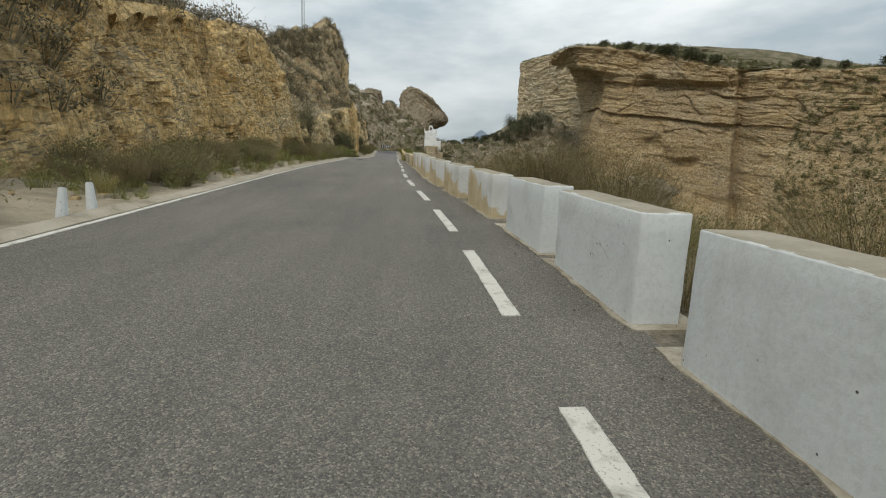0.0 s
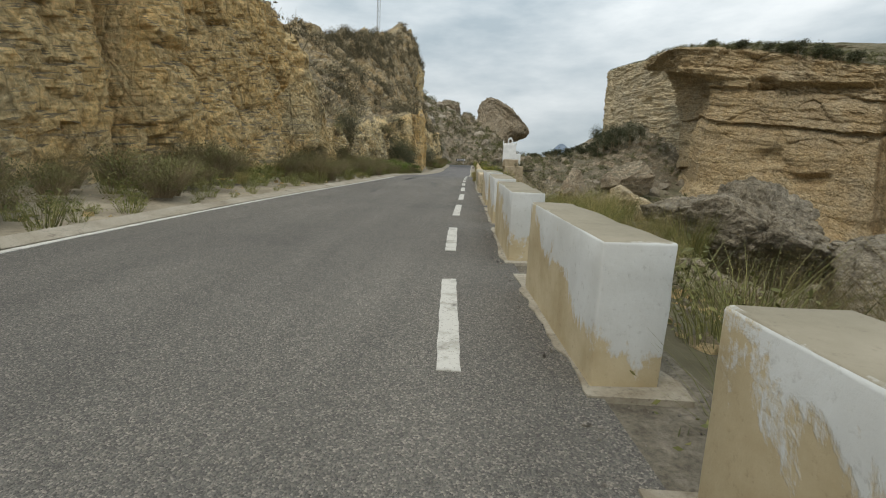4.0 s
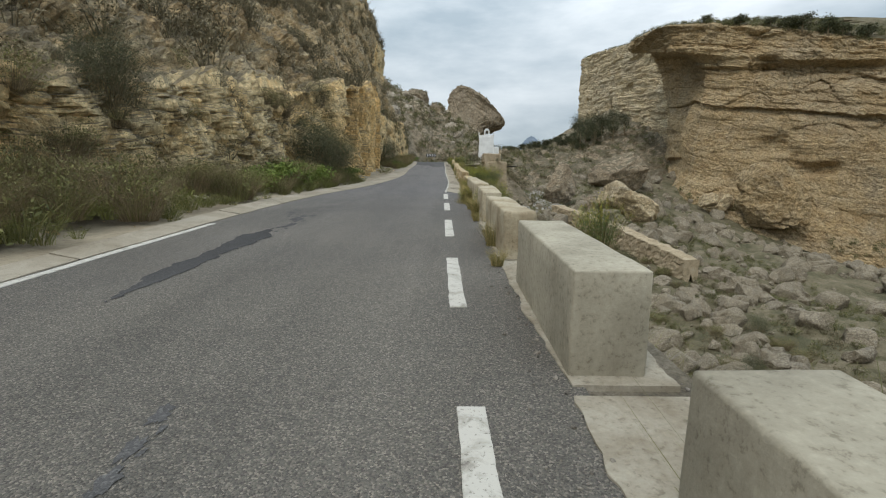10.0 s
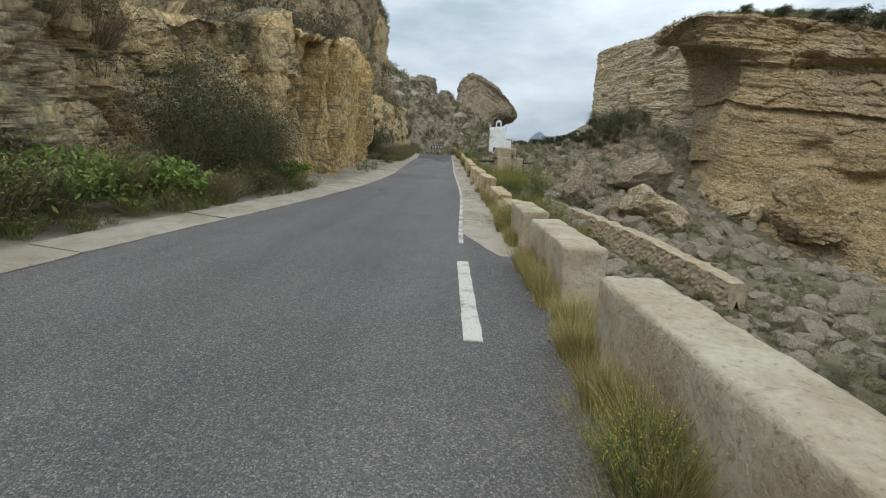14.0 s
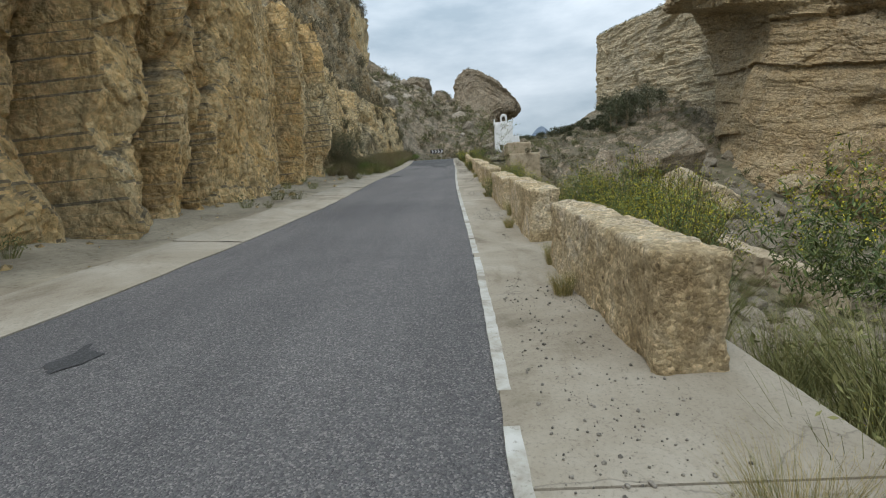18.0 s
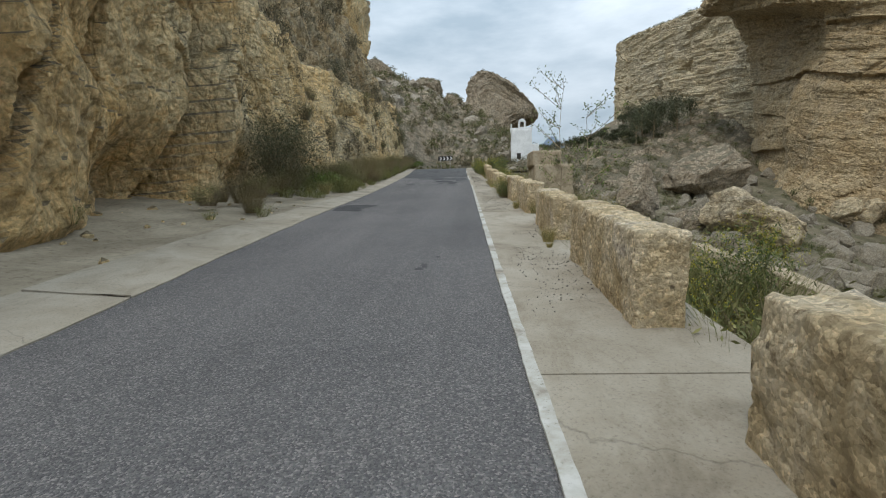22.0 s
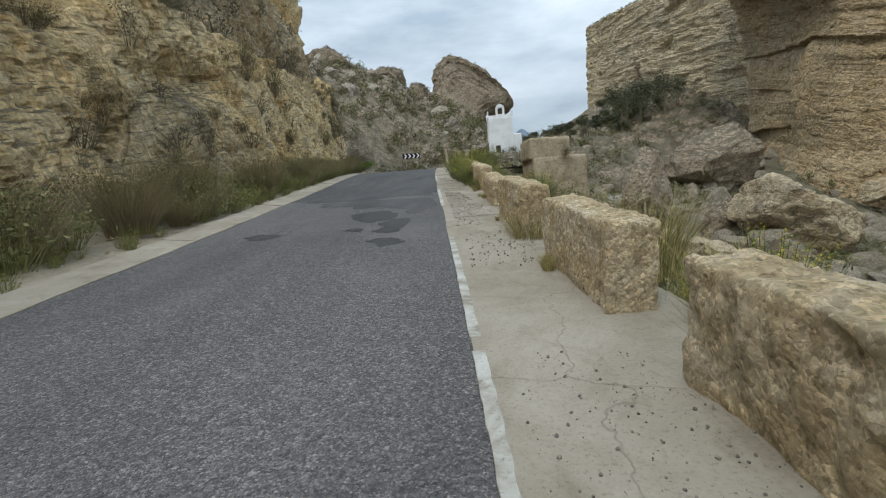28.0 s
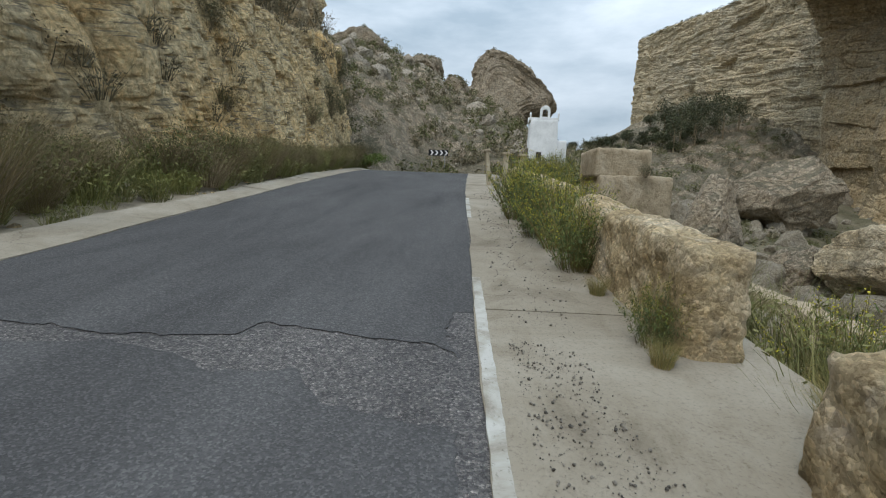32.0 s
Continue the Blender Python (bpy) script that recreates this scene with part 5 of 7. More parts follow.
outline_crag("crag", "small rounded bushy crag in the crest's notch", 205, 4, (-2.6, 35.4), [(-5.2, 36), (-4, 38.3), (-2.4, 38.2), (-0.6, 37.2), (0.6, 35.5), (-1, 33), (-4, 33)], 12, 0.35, 1.6, 0.4)
outline_crag("crag", "long banded crag high on the hill", 203, 6, (-25, 45), [(-33, 45.5), (-29, 46.8), (-26, 47.8), (-23, 47.5), (-20.6, 46.2), (-18.8, 43.4), (-22, 42), (-30, 42)], 15, 0.45, 2.0, 0.1)
crag("crag", "broad grey crag under the overhanging rock", (4.5, 197, 25.6), (6.5, 5, 6.0), (0, 16, 0), 18, 6, 1.0)
crag("rock_pinnacle", "upright grey rock pinnacle rising from the ravine", (25.7, 137, 6.3), (3.6, 3.4, 6.6), (0, 4, 10), 21, 5, 0.7, 2.5)
crag("rock_pinnacle", "leaning grey slab of rock in the ravine", (32.6, 133, 2.8), (2.6, 2.2, 4.6), (10, 18, 0), 24, 5, 0.5, 2.0)
crag("fallen_rock", "huge dark fallen block below the mesa", (47.0, 157, 11.4), (7.5, 6, 5.4), (0, -14, 20), 27, 5, 0.9, 3.0)
crag("fallen_rock", "huge layered fallen block below the mesa", (38.1, 128, 3.6), (6.2, 5, 4.6), (0, 8, 0), 30, 5, 0.8, 2.6, ROCK_R)
crag("fallen_rock", "leaning brown slab against the mesa's foot", (77.5, 140.5, 4.5), (7.5, 4.5, 11.0), (0, -24, -35), 47, 6, 1.1, 3.0, ROCK_N, (1, 1, 0.9, 0.8, 0.7), 16)
crag("fallen_rock", "pale block wedged at the mesa's foot", (65.2, 148, 4.6), (2.2, 1.8, 2.4), (20, 30, 0), 36, 4, 0.3, 2.0, ROCK_R)
crag("fallen_rock", "tilted pale block wedged at the mesa's foot", (68.6, 147, 3.8), (2.6, 1.8, 2.0), (20, -40, 0), 37, 4, 0.3, 2.0, ROCK_R)
crag("fallen_rock", "pale tan boulder lying behind the parapet", (3.0, 29.9, land(3.0, 29.9) + 0.3), (0.75, 0.9, 0.6), (8, -12, 20), 39, 4, 0.10, 0.7, ROCK_L)

crag("fallen_rock", "large pale yellow boulder on the bank behind the parapet", (2.75, 22.3, land(2.75, 22.3) + 0.22), (1.0, 0.65, 0.5), (0, 14, -12), 52, 5, 0.10, 0.5, ROCK_L)
crag("fallen_rock", "small pale stone on the bank behind the parapet", (1.8, 21.8, land(1.8, 21.8) + 0.06), (0.2, 0.16, 0.13), (0, 0, 20), 53, 3, 0.02, 0.2, ROCK_L)
crag("rock_outcrop", "pale layered rock outcrop at the bank's edge", (6.8, 21.8, 1.7), (2.3, 1.4, 1.35), (0, 4, -14), 54, 6, 0.35, 1.1, ROCK_B, (0.9, 1, 1, 0.95, 0.8), 14)
crag("rock_outcrop", "pale layered rock outcrop at the bank's edge", (10.4, 20.6, 0.9), (2.8, 1.8, 1.7), (0, -6, 10), 55, 6, 0.4, 1.2, ROCK_B, (0.9, 1, 1, 0.95, 0.8), 14)

# far mountain behind the gap, with distance haze put into its colour
mx = np.linspace(-500, 1100, 160)
mz = 60 + 140 * np.exp(-(((mx - 285) / 75) ** 2)) + 60 * np.exp(-(((mx - 470) / 150) ** 2)) + 16 * fbm(np.stack([mx * 0.012, mx * 0, mx * 0], -1), 4, 3)
MP = np.stack([np.stack([mx, 1500 + 0 * mx, -80 + 0 * mx], -1), np.stack([mx, 1560 + 0 * mx, 0.6 * mz], -1), np.stack([mx, 1640 + 0 * mx, mz], -1), np.stack([mx, 1900 + 0 * mx, -80 + 0 * mx], -1)], 1)
tagged(part("backdrop", grid_mesh("backdrop", MP), HAZY_FARHILL), "mountain far beyond the pass, blue-grey haze in its colour", "mountain", kind="structure")


# ---- the parapet blocks ----
def rough_box(lx, ly, lz, step, seed, amp, rounding=0.03, size=0.16):
    """A block as a closed grid: rounded edges, uneven faces. Origin at the middle of its foot."""
    n = [max(2, int(round(q / step))) + 2 for q in (lx, ly, lz)]
    V, F, at = [], [], {}
    e = rounding

    def spread(m, size, both):
        inner = np.linspace(-size / 2 + e, size / 2 - e, m - 1)
        return np.concatenate([[-size / 2], inner, [size / 2]])

    gx_, gy_, gz_ = spread(n[0], lx, True), spread(n[1], ly, True), spread(n[2], lz, True) + lz / 2

    def vert(i, j, k):
        if (i, j, k) not in at:
            at[(i, j, k)] = len(V)
            V.append((gx_[i], gy_[j], gz_[k]))
        return at[(i, j, k)]

    for i in range(n[0]):
        for j in range(n[1]):
            F.append((vert(i, j, 0), vert(i, j + 1, 0), vert(i + 1, j + 1, 0), vert(i + 1, j, 0)))
            F.append((vert(i, j, n[2]), vert(i + 1, j, n[2]), vert(i + 1, j + 1, n[2]), vert(i, j + 1, n[2])))
    for i in range(n[0]):
        for k in range(n[2]):
            F.append((vert(i, 0, k), vert(i + 1, 0, k), vert(i + 1, 0, k + 1), vert(i, 0, k + 1)))
            F.append((vert(i, n[1], k), vert(i, n[1], k + 1), vert(i + 1, n[1], k + 1), vert(i + 1, n[1], k)))
    for j in range(n[1]):
        for k in range(n[2]):
            F.append((vert(0, j, k), vert(0, j, k + 1), vert(0, j + 1, k + 1), vert(0, j + 1, k)))
            F.append((vert(n[0], j, k), vert(n[0], j + 1, k), vert(n[0], j + 1, k + 1), vert(n[0], j, k + 1)))
    V = np.array(V)
    half = np.array([lx / 2, ly / 2, lz])
    c = np.array([0, 0, 0.0])
    lim = np.array([lx / 2 - rounding, ly / 2 - rounding, lz - rounding])
    core = np.clip(V - c, -lim, lim)
    core[:, 2] = np.minimum(V[:, 2], lz - rounding)
    d = V - core
    ln = np.linalg.norm(d, axis=1)
    N = np.where(ln[:, None] > 1e-6, d / np.maximum(ln, 1e-6)[:, None], 0)
    V = np.where(ln[:, None] > 1e-6, core + N * np.minimum(ln, rounding)[:, None], V)
    q = V / size + seed * 7.31
    _, edge, rv = cells(q, seed)
    if step < 0.05:
        _, _, rv2 = cells(q * 2.6, seed + 40)
        V = V + N * (amp * 0.55 * (rv2 - 0.5))[:, None]
    V = V + N * (amp * (0.8 * (rv - 0.5) + 1.0 * fbm(q * 0.35, 4, seed) + 0.5 * fbm(q * 1.7, 3, seed + 2)))[:, None]
    worn = np.clip(fbm(V * 2.2 + seed * 3.3, 3, seed + 8), 0, 1)
    V = V - N * (worn * amp * 1.6)[:, None]
    return V, F


BLOCKS = [(-5.0, -3.1), (-2.4, -0.5), (0.25, 2.27), (2.84, 4.46), (4.95, 6.5), (7.5, 9.5), (10.35, 12.1), (12.97, 14.65), (15.58, 17.4), (18.2, 20.1), (21.0, 23.0), (24.8, 26.5), (28.0, 29.7), (30.75, 32.6), (33.5, 35.65), (36.5, 38.5), (39.4, 41.4), (42.3, 44.1),
          (44.8, 46.5), (47.0, 48.3), (49.4, 51.8), (52.9, 55.0), (56.0, 57.9), (58.8, 60.9), (62.0, 64.0), (65.1, 67.1), (68.2, 69.8), (71.15, 73.1), (74.1, 76.0), (77.0, 78.8), (79.6, 81.3), (82.2, 84.0), (85.0, 87.1), (87.85, 90.2), (91.2, 93.5), (94.4, 97.0)]
for k, (ya, yb) in enumerate(BLOCKS):
    ym, ln = (ya + yb) / 2, yb - ya
    if ya < 7:
        h, th, mat, amp, lab = 0.71, 0.32, WHITE_BLOCK, 0.006, "fresh whitewashed concrete parapet block"
    elif ya < 24:
        h, th, mat, amp, lab = 0.68, 0.33, FADED_BLOCK, 0.007, "concrete parapet block with flaking ochre and white wash"
    elif ya < 25:
        h, th, mat, amp, lab = 0.55, 0.36, TAN_BLOCK, 0.014, "bare tan rendered parapet block"
    elif ya < 31:
        h, th, mat, amp, lab = 0.53, 0.38, GREY_BLOCK, 0.006, "smooth grey cement-rendered parapet block"
    elif ya < 46:
        h, th, mat, amp, lab = 0.50, 0.33, PALE_BLOCK, 0.014, "weathered pale concrete parapet block with dry grass"
    elif ya < 50:
        h, th, mat, amp, lab = 0.41, 0.33, BLOCK_STONE, 0.02, "low rough tan rubble-concrete parapet block"
    else:
        h, th, mat, amp, lab = 0.55 + 0.03 * math.sin(k * 2.1), 0.32, BLOCK_STONE, 0.02, "rough tan rubble-concrete parapet block"
    if ya > 76:
        amp = 0.024
    if ya > 84:
        h, amp, lab = 0.46 if ya < 86 else 0.54, 0.030, "broken rubble-concrete parapet block among shrubs"
    V, F = rough_box(th, ln, h + 0.06, (0.034 if ya > 48 else 0.07) if amp > 0.01 else 0.14, k + 1, amp, 0.014 if amp < 0.01 else (0.03 if ya < 84 else 0.07), 0.14)
    ob = part("parapet_block", mesh_from("parapet_block", V, F), mat)
    slope = math.degrees(math.atan(float(zr(yb) - zr(ya)) / ln))
    yaw = -math.degrees(math.atan(float(x_wall(yb) - x_wall(ya)) / ln))
    ob.matrix_world = pose(float(x_wall(ym)) + th / 2 + 0.01, ym, float(zr(ym)) - 0.05, slope, 0, yaw + (1.2 * math.sin(k * 3.7) if ya > 24 else 0))
    tagged(ob, lab, "parapet block", "parapet blocks along the road")
    if ya < 44:
        pad = strip("footing", ya - 0.10, yb + (0.30 if ya < 18 else 0.55 if ya < 23 else 0.95) + 0.14 * math.sin(k * 1.9), lambda y: x_wall(y) - 0.03, lambda y: x_wall(y) + th + 0.12, 0.010, material=FOOTING, step=0.06, cols=3, wob=0.07, freq=4.0, seed=k + 120, thick=0.3)
        tagged(pad, "rough stained concrete footing under a parapet block", "footing", "footings of the parapet", "structure")

# two small white marker stones on the inner verge
for x, y, lean in ((-4.2, 6.55, 4), (-4.3, 7.35, -3)):
    bm = bmesh.new()
    bmesh.ops.create_cone(bm, cap_ends=True, segments=14, radius1=0.075, radius2=0.045, depth=0.42, matrix=Matrix.Translation((0, 0, 0.21)))
    bmesh.ops.bevel(bm, geom=[e for e in bm.edges if e.calc_length() < 0.05], offset=0.01, segments=2, affect="EDGES")
    ob = part("marker_stone", bm, WHITE_BLOCK)
    ob.matrix_world = pose(x, y, float(zr(y)) + 0.02, 0, lean, 0)
    tagged(ob, "small white tapered roadside marker stone", "marker stone", "marker stones on the verge")

# pale concrete posts closing the parapet at the crest
for (x, y, w, d, h, tilt, lab) in ((0.72, 98.6, 0.10, 0.45, 0.92, -6, "leaning pale concrete slab at the parapet's end"), (1.12, 98.4, 0.14, 0.14, 0.86, 0, "slim pale concrete post at the parapet's end"), (1.58, 98.7, 0.16, 0.42, 0.82, 0, "pale concrete slab at the parapet's end")):
    post = tagged(new("concrete_post"), lab, "concrete post", "posts at the parapet's end")
    post.matrix_world = pose(x, y, float(zr(y)) - 0.05, 0, tilt, 0)
    V, F = rough_box(w, d, h, 0.09, 5, 0.006, 0.015)
    part("shaft", mesh_from("shaft", V, F), PALE_BLOCK, post)
    V, F = rough_box(w + 0.06, d + 0.06, 0.07, 0.06, 6, 0.004, 0.015)
    cap = part("cap", mesh_from("cap", V, F), PALE_BLOCK, post)
    cap.location = (0, 0, h)

# ---- the old ramp wall in the ravine ----
def old_wall():
    n, m = 90, 14
    t = np.linspace(0, 1, n)
    X = 34.4 - 11.1 * t + 1.2 * np.sin(t * 3.0)
    Y = 94.5 + 34 * t
    top = -3.85 + 7.2 * t ** 0.95 + 0.3 * fbm(np.stack([t * 22, 0 * t, 0 * t], -1), 4, 8)
    ln = np.hypot(np.gradient(X), np.gradient(Y))
    nx, ny = -np.gradient(Y) / ln, np.gradient(X) / ln
    prof = [(-1.25, -5.5)] + [(-1.2, q) for q in np.linspace(-4.0, -0.1, 12)] + [(-1.1, 0.0), (-0.4, 0.03), (0.4, 0.02), (1.1, 0.0)] + [(1.25, q) for q in np.linspace(-0.1, -4.0, 12)] + [(1.3, -5.5)]
    P = np.array([[(X[i] + nx[i] * a, Y[i] + ny[i] * a, top[i] + b) for a, b in prof] for i in range(n)])
    q = P / 0.55
    _, e, rv = cells(q, 5)
    P = P + (0.26 * (rv - 0.5) - 0.12 * np.exp(-((e / 0.1) ** 2)))[..., None] * np.stack([nx, ny, 0 * nx], -1)[:, None] * np.sign(np.array([a for a, _ in prof]))[None, :, None]
    end = np.concatenate([P[:1] * 0 + P[0].mean(0), P, P[-1:] * 0 + P[-1].mean(0)], 0)
    return end


tagged(part("old_wall", grid_mesh("old_wall", old_wall(), False), MASONRY), "old tan masonry ramp wall down in the ravine", "wall")

# ---- the masonry pier by the bend ----
pier = tagged(new("masonry_pier"), "tan rubble masonry pier in two stages", "pier")
pier.matrix_world = pose(8.65, 112.0, 3.3, 0, 0, 4) @ Matrix.Diagonal((0.82, 0.82, 0.95, 1))
V, F = rough_box(4.7, 4.2, 7.6, 0.22, 31, 0.06, 0.12, 0.5)
V[:, :2] *= (1.06 - 0.012 * V[:, 2:3])
part("base", mesh_from("base", V, F), MASONRY, pier)
V, F = rough_box(3.6, 3.2, 1.55, 0.18, 32, 0.05, 0.2, 0.4)
up = part("upper_stage", mesh_from("upper_stage", V, F), MASONRY, pier)
up.location = (-0.7, 0, 7.5)

# ---- the white chapel under the crag ----
chapel = tagged(new("chapel"), "small whitewashed hermitage chapel with a bell gable", "chapel")
chapel.matrix_world = pose(10.8, 154.0, 12.5, 0, 0, -4) @ Matrix.Diagonal((0.9, 0.9, 0.97, 1))
V, F = rough_box(4.5, 4.6, 7.9, 0.3, 41, 0.02, 0.06, 0.6)
V[:, 0] *= 1.0 - 0.014 * V[:, 2]
V[:, 1] *= 1.06 - 0.009 * V[:, 2]
body = part("body", mesh_from("body", V, F), CHAPEL_WHITE, chapel)
V, F = rough_box(1.6, 3.4, 5.2, 0.25, 42, 0.05, 0.15, 0.5)
wing = part("wing", mesh_from("wing", V, F), CHAPEL_WHITE, chapel)
wing.location = (2.7, -0.4, 0)
for sx, sy, ln, ax in ((0, -2.1, 4.2, 0), (0, 2.1, 4.2, 0), (-2.05, 0, 4.0, 1), (2.05, 0, 4.0, 1)):
    V, F = rough_box(0.2 if ax else ln, ln if ax else 0.2, 0.34, 0.14, 43, 0.008, 0.03)
    r = part("parapet", mesh_from("parapet", V, F), CHAPEL_WHITE, chapel)
    r.location = (sx, sy, 7.88)
for sx in (-1, 1):
    for sy in (-1, 1):
        bm = bmesh.new()
        bmesh.ops.create_cube(bm, size=1, matrix=Matrix.Translation((0, 0, 0.4)) @ Matrix.Diagonal((0.24, 0.24, 0.8, 1)))
        bmesh.ops.create_cone(bm, cap_ends=True, segments=4, radius1=0.2, radius2=0.02, depth=0.3, matrix=Matrix.Translation((0, 0, 0.95)) @ Matrix.Rotation(radians(45), 4, "Z"))
        pin = part("pinnacle", bm, CHAPEL_WHITE, chapel)
        pin.location = (2.05 * sx, 2.1 * sy, 7.9)


def arch_gable(w, h, d, ow, oh):
    """A slab with a round top and an arched opening."""
    n = 16
    outer = [(-w / 2, 0)] + [(-w / 2 * math.cos(math.pi * i / n), h - w / 2 + w / 2 * math.sin(math.pi * i / n)) for i in range(n + 1)] + [(w / 2, 0)]
    inner = [(-ow / 2, 0.45)] + [(-ow / 2 * math.cos(math.pi * i / n), 0.45 + oh - ow / 2 + ow / 2 * math.sin(math.pi * i / n)) for i in range(n + 1)] + [(ow / 2, 0.45)]
    bm = bmesh.new()
    ring = [[[bm.verts.new((x, s * d / 2, z)) for x, z in loop] for loop in (outer, inner)] for s in (-1, 1)]
    m = len(outer)
    for i in range(m - 1):
        bm.faces.new((ring[0][0][i], ring[0][0][i + 1], ring[0][1][i + 1], ring[0][1][i]))
        bm.faces.new((ring[1][0][i + 1], ring[1][0][i], ring[1][1][i], ring[1][1][i + 1]))
        bm.faces.new((ring[0][0][i + 1], ring[0][0][i], ring[1][0][i], ring[1][0][i + 1]))
        bm.faces.new((ring[0][1][i], ring[0][1][i + 1], ring[1][1][i + 1], ring[1][1][i]))
    for s in (0, 1):
        q = ring[s]
        bm.faces.new((q[0][0], q[1][0], q[1][-1], q[0][-1]) if s == 0 else (q[0][-1], q[1][-1], q[1][0], q[0][0]))
    bm.faces.new((ring[0][1][0], ring[1][1][0], ring[1][1][-1], ring[0][1][-1]))
    bmesh.ops.recalc_face_normals(bm, faces=bm.faces[:])
    return bm


gable = part("bell_gable", arch_gable(1.5, 2.0, 0.5, 0.8, 1.05), CHAPEL_WHITE, chapel)
gable.location = (0.1, -1.6, 7.95)
bm = bmesh.new()
bmesh.ops.create_cone(bm, cap_ends=True, segments=16, radius1=0.22, radius2=0.1, depth=0.32, matrix=Matrix.Translation((0, 0, 1.12)))
bmesh.ops.create_uvsphere(bm, u_segments=12, v_segments=6, radius=0.11, matrix=Matrix.Translation((0, 0, 1.28)))
part("bell", bm, DARK_METAL, gable, "small dark bronze bell")
bm = bmesh.new()
bmesh.ops.create_cube(bm, size=1, matrix=Matrix.Translation((0, 0, 0.95)) @ Matrix.Diagonal((0.8, 0.06, 1.9, 1)))
dr = part("door", bm, DARK_METAL, chapel, "dark plank door")
dr.location = (-0.6, -2.36, 1.6)

# ---- chevron board on the outside of the bend ----
sign = tagged(new("chevron_sign"), "black bend board with white chevrons on posts", "road sign")
sign.matrix_world = pose(-3.15, 147.2, 13.1, 0, 0, -3)
bm = bmesh.new()
bmesh.ops.create_cube(bm, size=1, matrix=Matrix.Translation((0, 0, 1.75)) @ Matrix.Diagonal((2.5, 0.04, 0.75, 1)))
part("board", bm, SIGN_BLACK, sign)
for i in range(4):
    bm = bmesh.new()
    x0 = -1.05 + 0.6 * i
    pts = [(x0, 2.05), (x0 + 0.22, 2.05), (x0 + 0.46, 1.75), (x0 + 0.22, 1.45), (x0, 1.45), (x0 + 0.24, 1.75)]
    fr = [bm.verts.new((x, -0.03, z)) for x, z in pts]
    bk = [bm.verts.new((x, -0.022, z)) for x, z in pts]
    bm.faces.new(fr)
    for a in range(6):
        bm.faces.new((fr[a], bk[a], bk[(a + 1) % 6], fr[(a + 1) % 6]))
    bmesh.ops.recalc_face_normals(bm, faces=bm.faces[:])
    part("chevron", bm, SIGN_WHITE, sign, "white chevron")
for x in (-0.8, 0.8):
    bm = bmesh.new()
    bmesh.ops.create_cone(bm, cap_ends=True, segments=10, radius1=0.04, radius2=0.04, depth=4.2, matrix=Matrix.Translation((x, 0.06, 0.0)))
    part("post", bm, GREY_METAL, sign)

# ---- lattice mast on the ridge ----
mast = tagged(new("lattice_mast"), "slender grey lattice mast on the ridge", "mast")
mast.matrix_world = pose(-22.0, 121, 33.7)


def bar(bm, a, b, r):
    a, b = Vector(a), Vector(b)
    q = (b - a).to_track_quat("Z", "Y").to_matrix().to_4x4()
    bmesh.ops.create_cone(bm, cap_ends=True, segments=5, radius1=r, radius2=r, depth=(b - a).length, matrix=Matrix.Translation((a + b) / 2) @ q)


corner = [(0.4 * math.cos(a), 0.4 * math.sin(a)) for a in (0.5, 0.5 + 2.094, 0.5 + 4.189)]
for cx, cy in corner:
    bm = bmesh.new()
    bar(bm, (cx, cy, 0), (cx, cy, 24), 0.045)
    part("leg", bm, GREY_METAL, mast)
for i in range(20):
    bm = bmesh.new()
    for j in range(3):
        a, b = corner[j], corner[(j + 1) % 3]
        bar(bm, (*a, 1.2 * i), (*b, 1.2 * i + 1.2), 0.02)
        bar(bm, (*a, 1.2 * i), (*b, 1.2 * i), 0.02)
    part("brace", bm, GREY_METAL, mast)


# ---- boulders of the ravine ----
ROCKS = [mesh_from("boulder", *rock_arrays(100 + i, 4, 26, 0.13)) for i in range(9)]
for me in ROCKS:
    me.materials.append(ROCK_B)
rng = np.random.default_rng(7)
n_b = 0
while n_b < 300:
    x, y = rng.uniform(4, 40), rng.uniform(26, 128)
    if x < 4 + 4 * rng.random() or (abs(x - (34.4 - 11.1 * (y - 94.5) / 34)) < 2.5 and 92 < y < 130):
        continue
    r = 0.5 + 1.6 * rng.random() ** 2.2 + (0.4 if x > 10 else 0)
    ob = new("boulder", ROCKS[n_b % 9])
    ob.matrix_world = pose(x, y, land(x, y) + 0.12 * r, *rng.uniform(-25, 25, 2), rng.uniform(0, 360)) @ Matrix.Diagonal((r * rng.uniform(0.8, 1.3), r * rng.uniform(0.8, 1.2), r * rng.uniform(0.6, 0.95), 1))
    tagged(ob, "grey limestone boulder lying in the ravine", "boulder", "boulders in the ravine")
    n_b += 1
def scatter(name, variants, spots, material, label, category):
    """Many small things in one mesh: each spot is x, y, z, size, turn, lean."""
    Vs, Fs, at = [], [], 0
    for i, (x, y, z, s, turn, lean) in enumerate(spots):
        V, F = variants[i % len(variants)]
        M = np.array(Euler((lean, lean * 0.6, turn)).to_matrix()) * s
        Vs.append(V @ M.T + (x, y, z))
        Fs.extend([tuple(q + at for q in f) for f in F])
        at += len(V)
    ob = part(name, mesh_from(name, np.concatenate(Vs), Fs, False), material)
    return tagged(ob, label, category, kind="stuff")


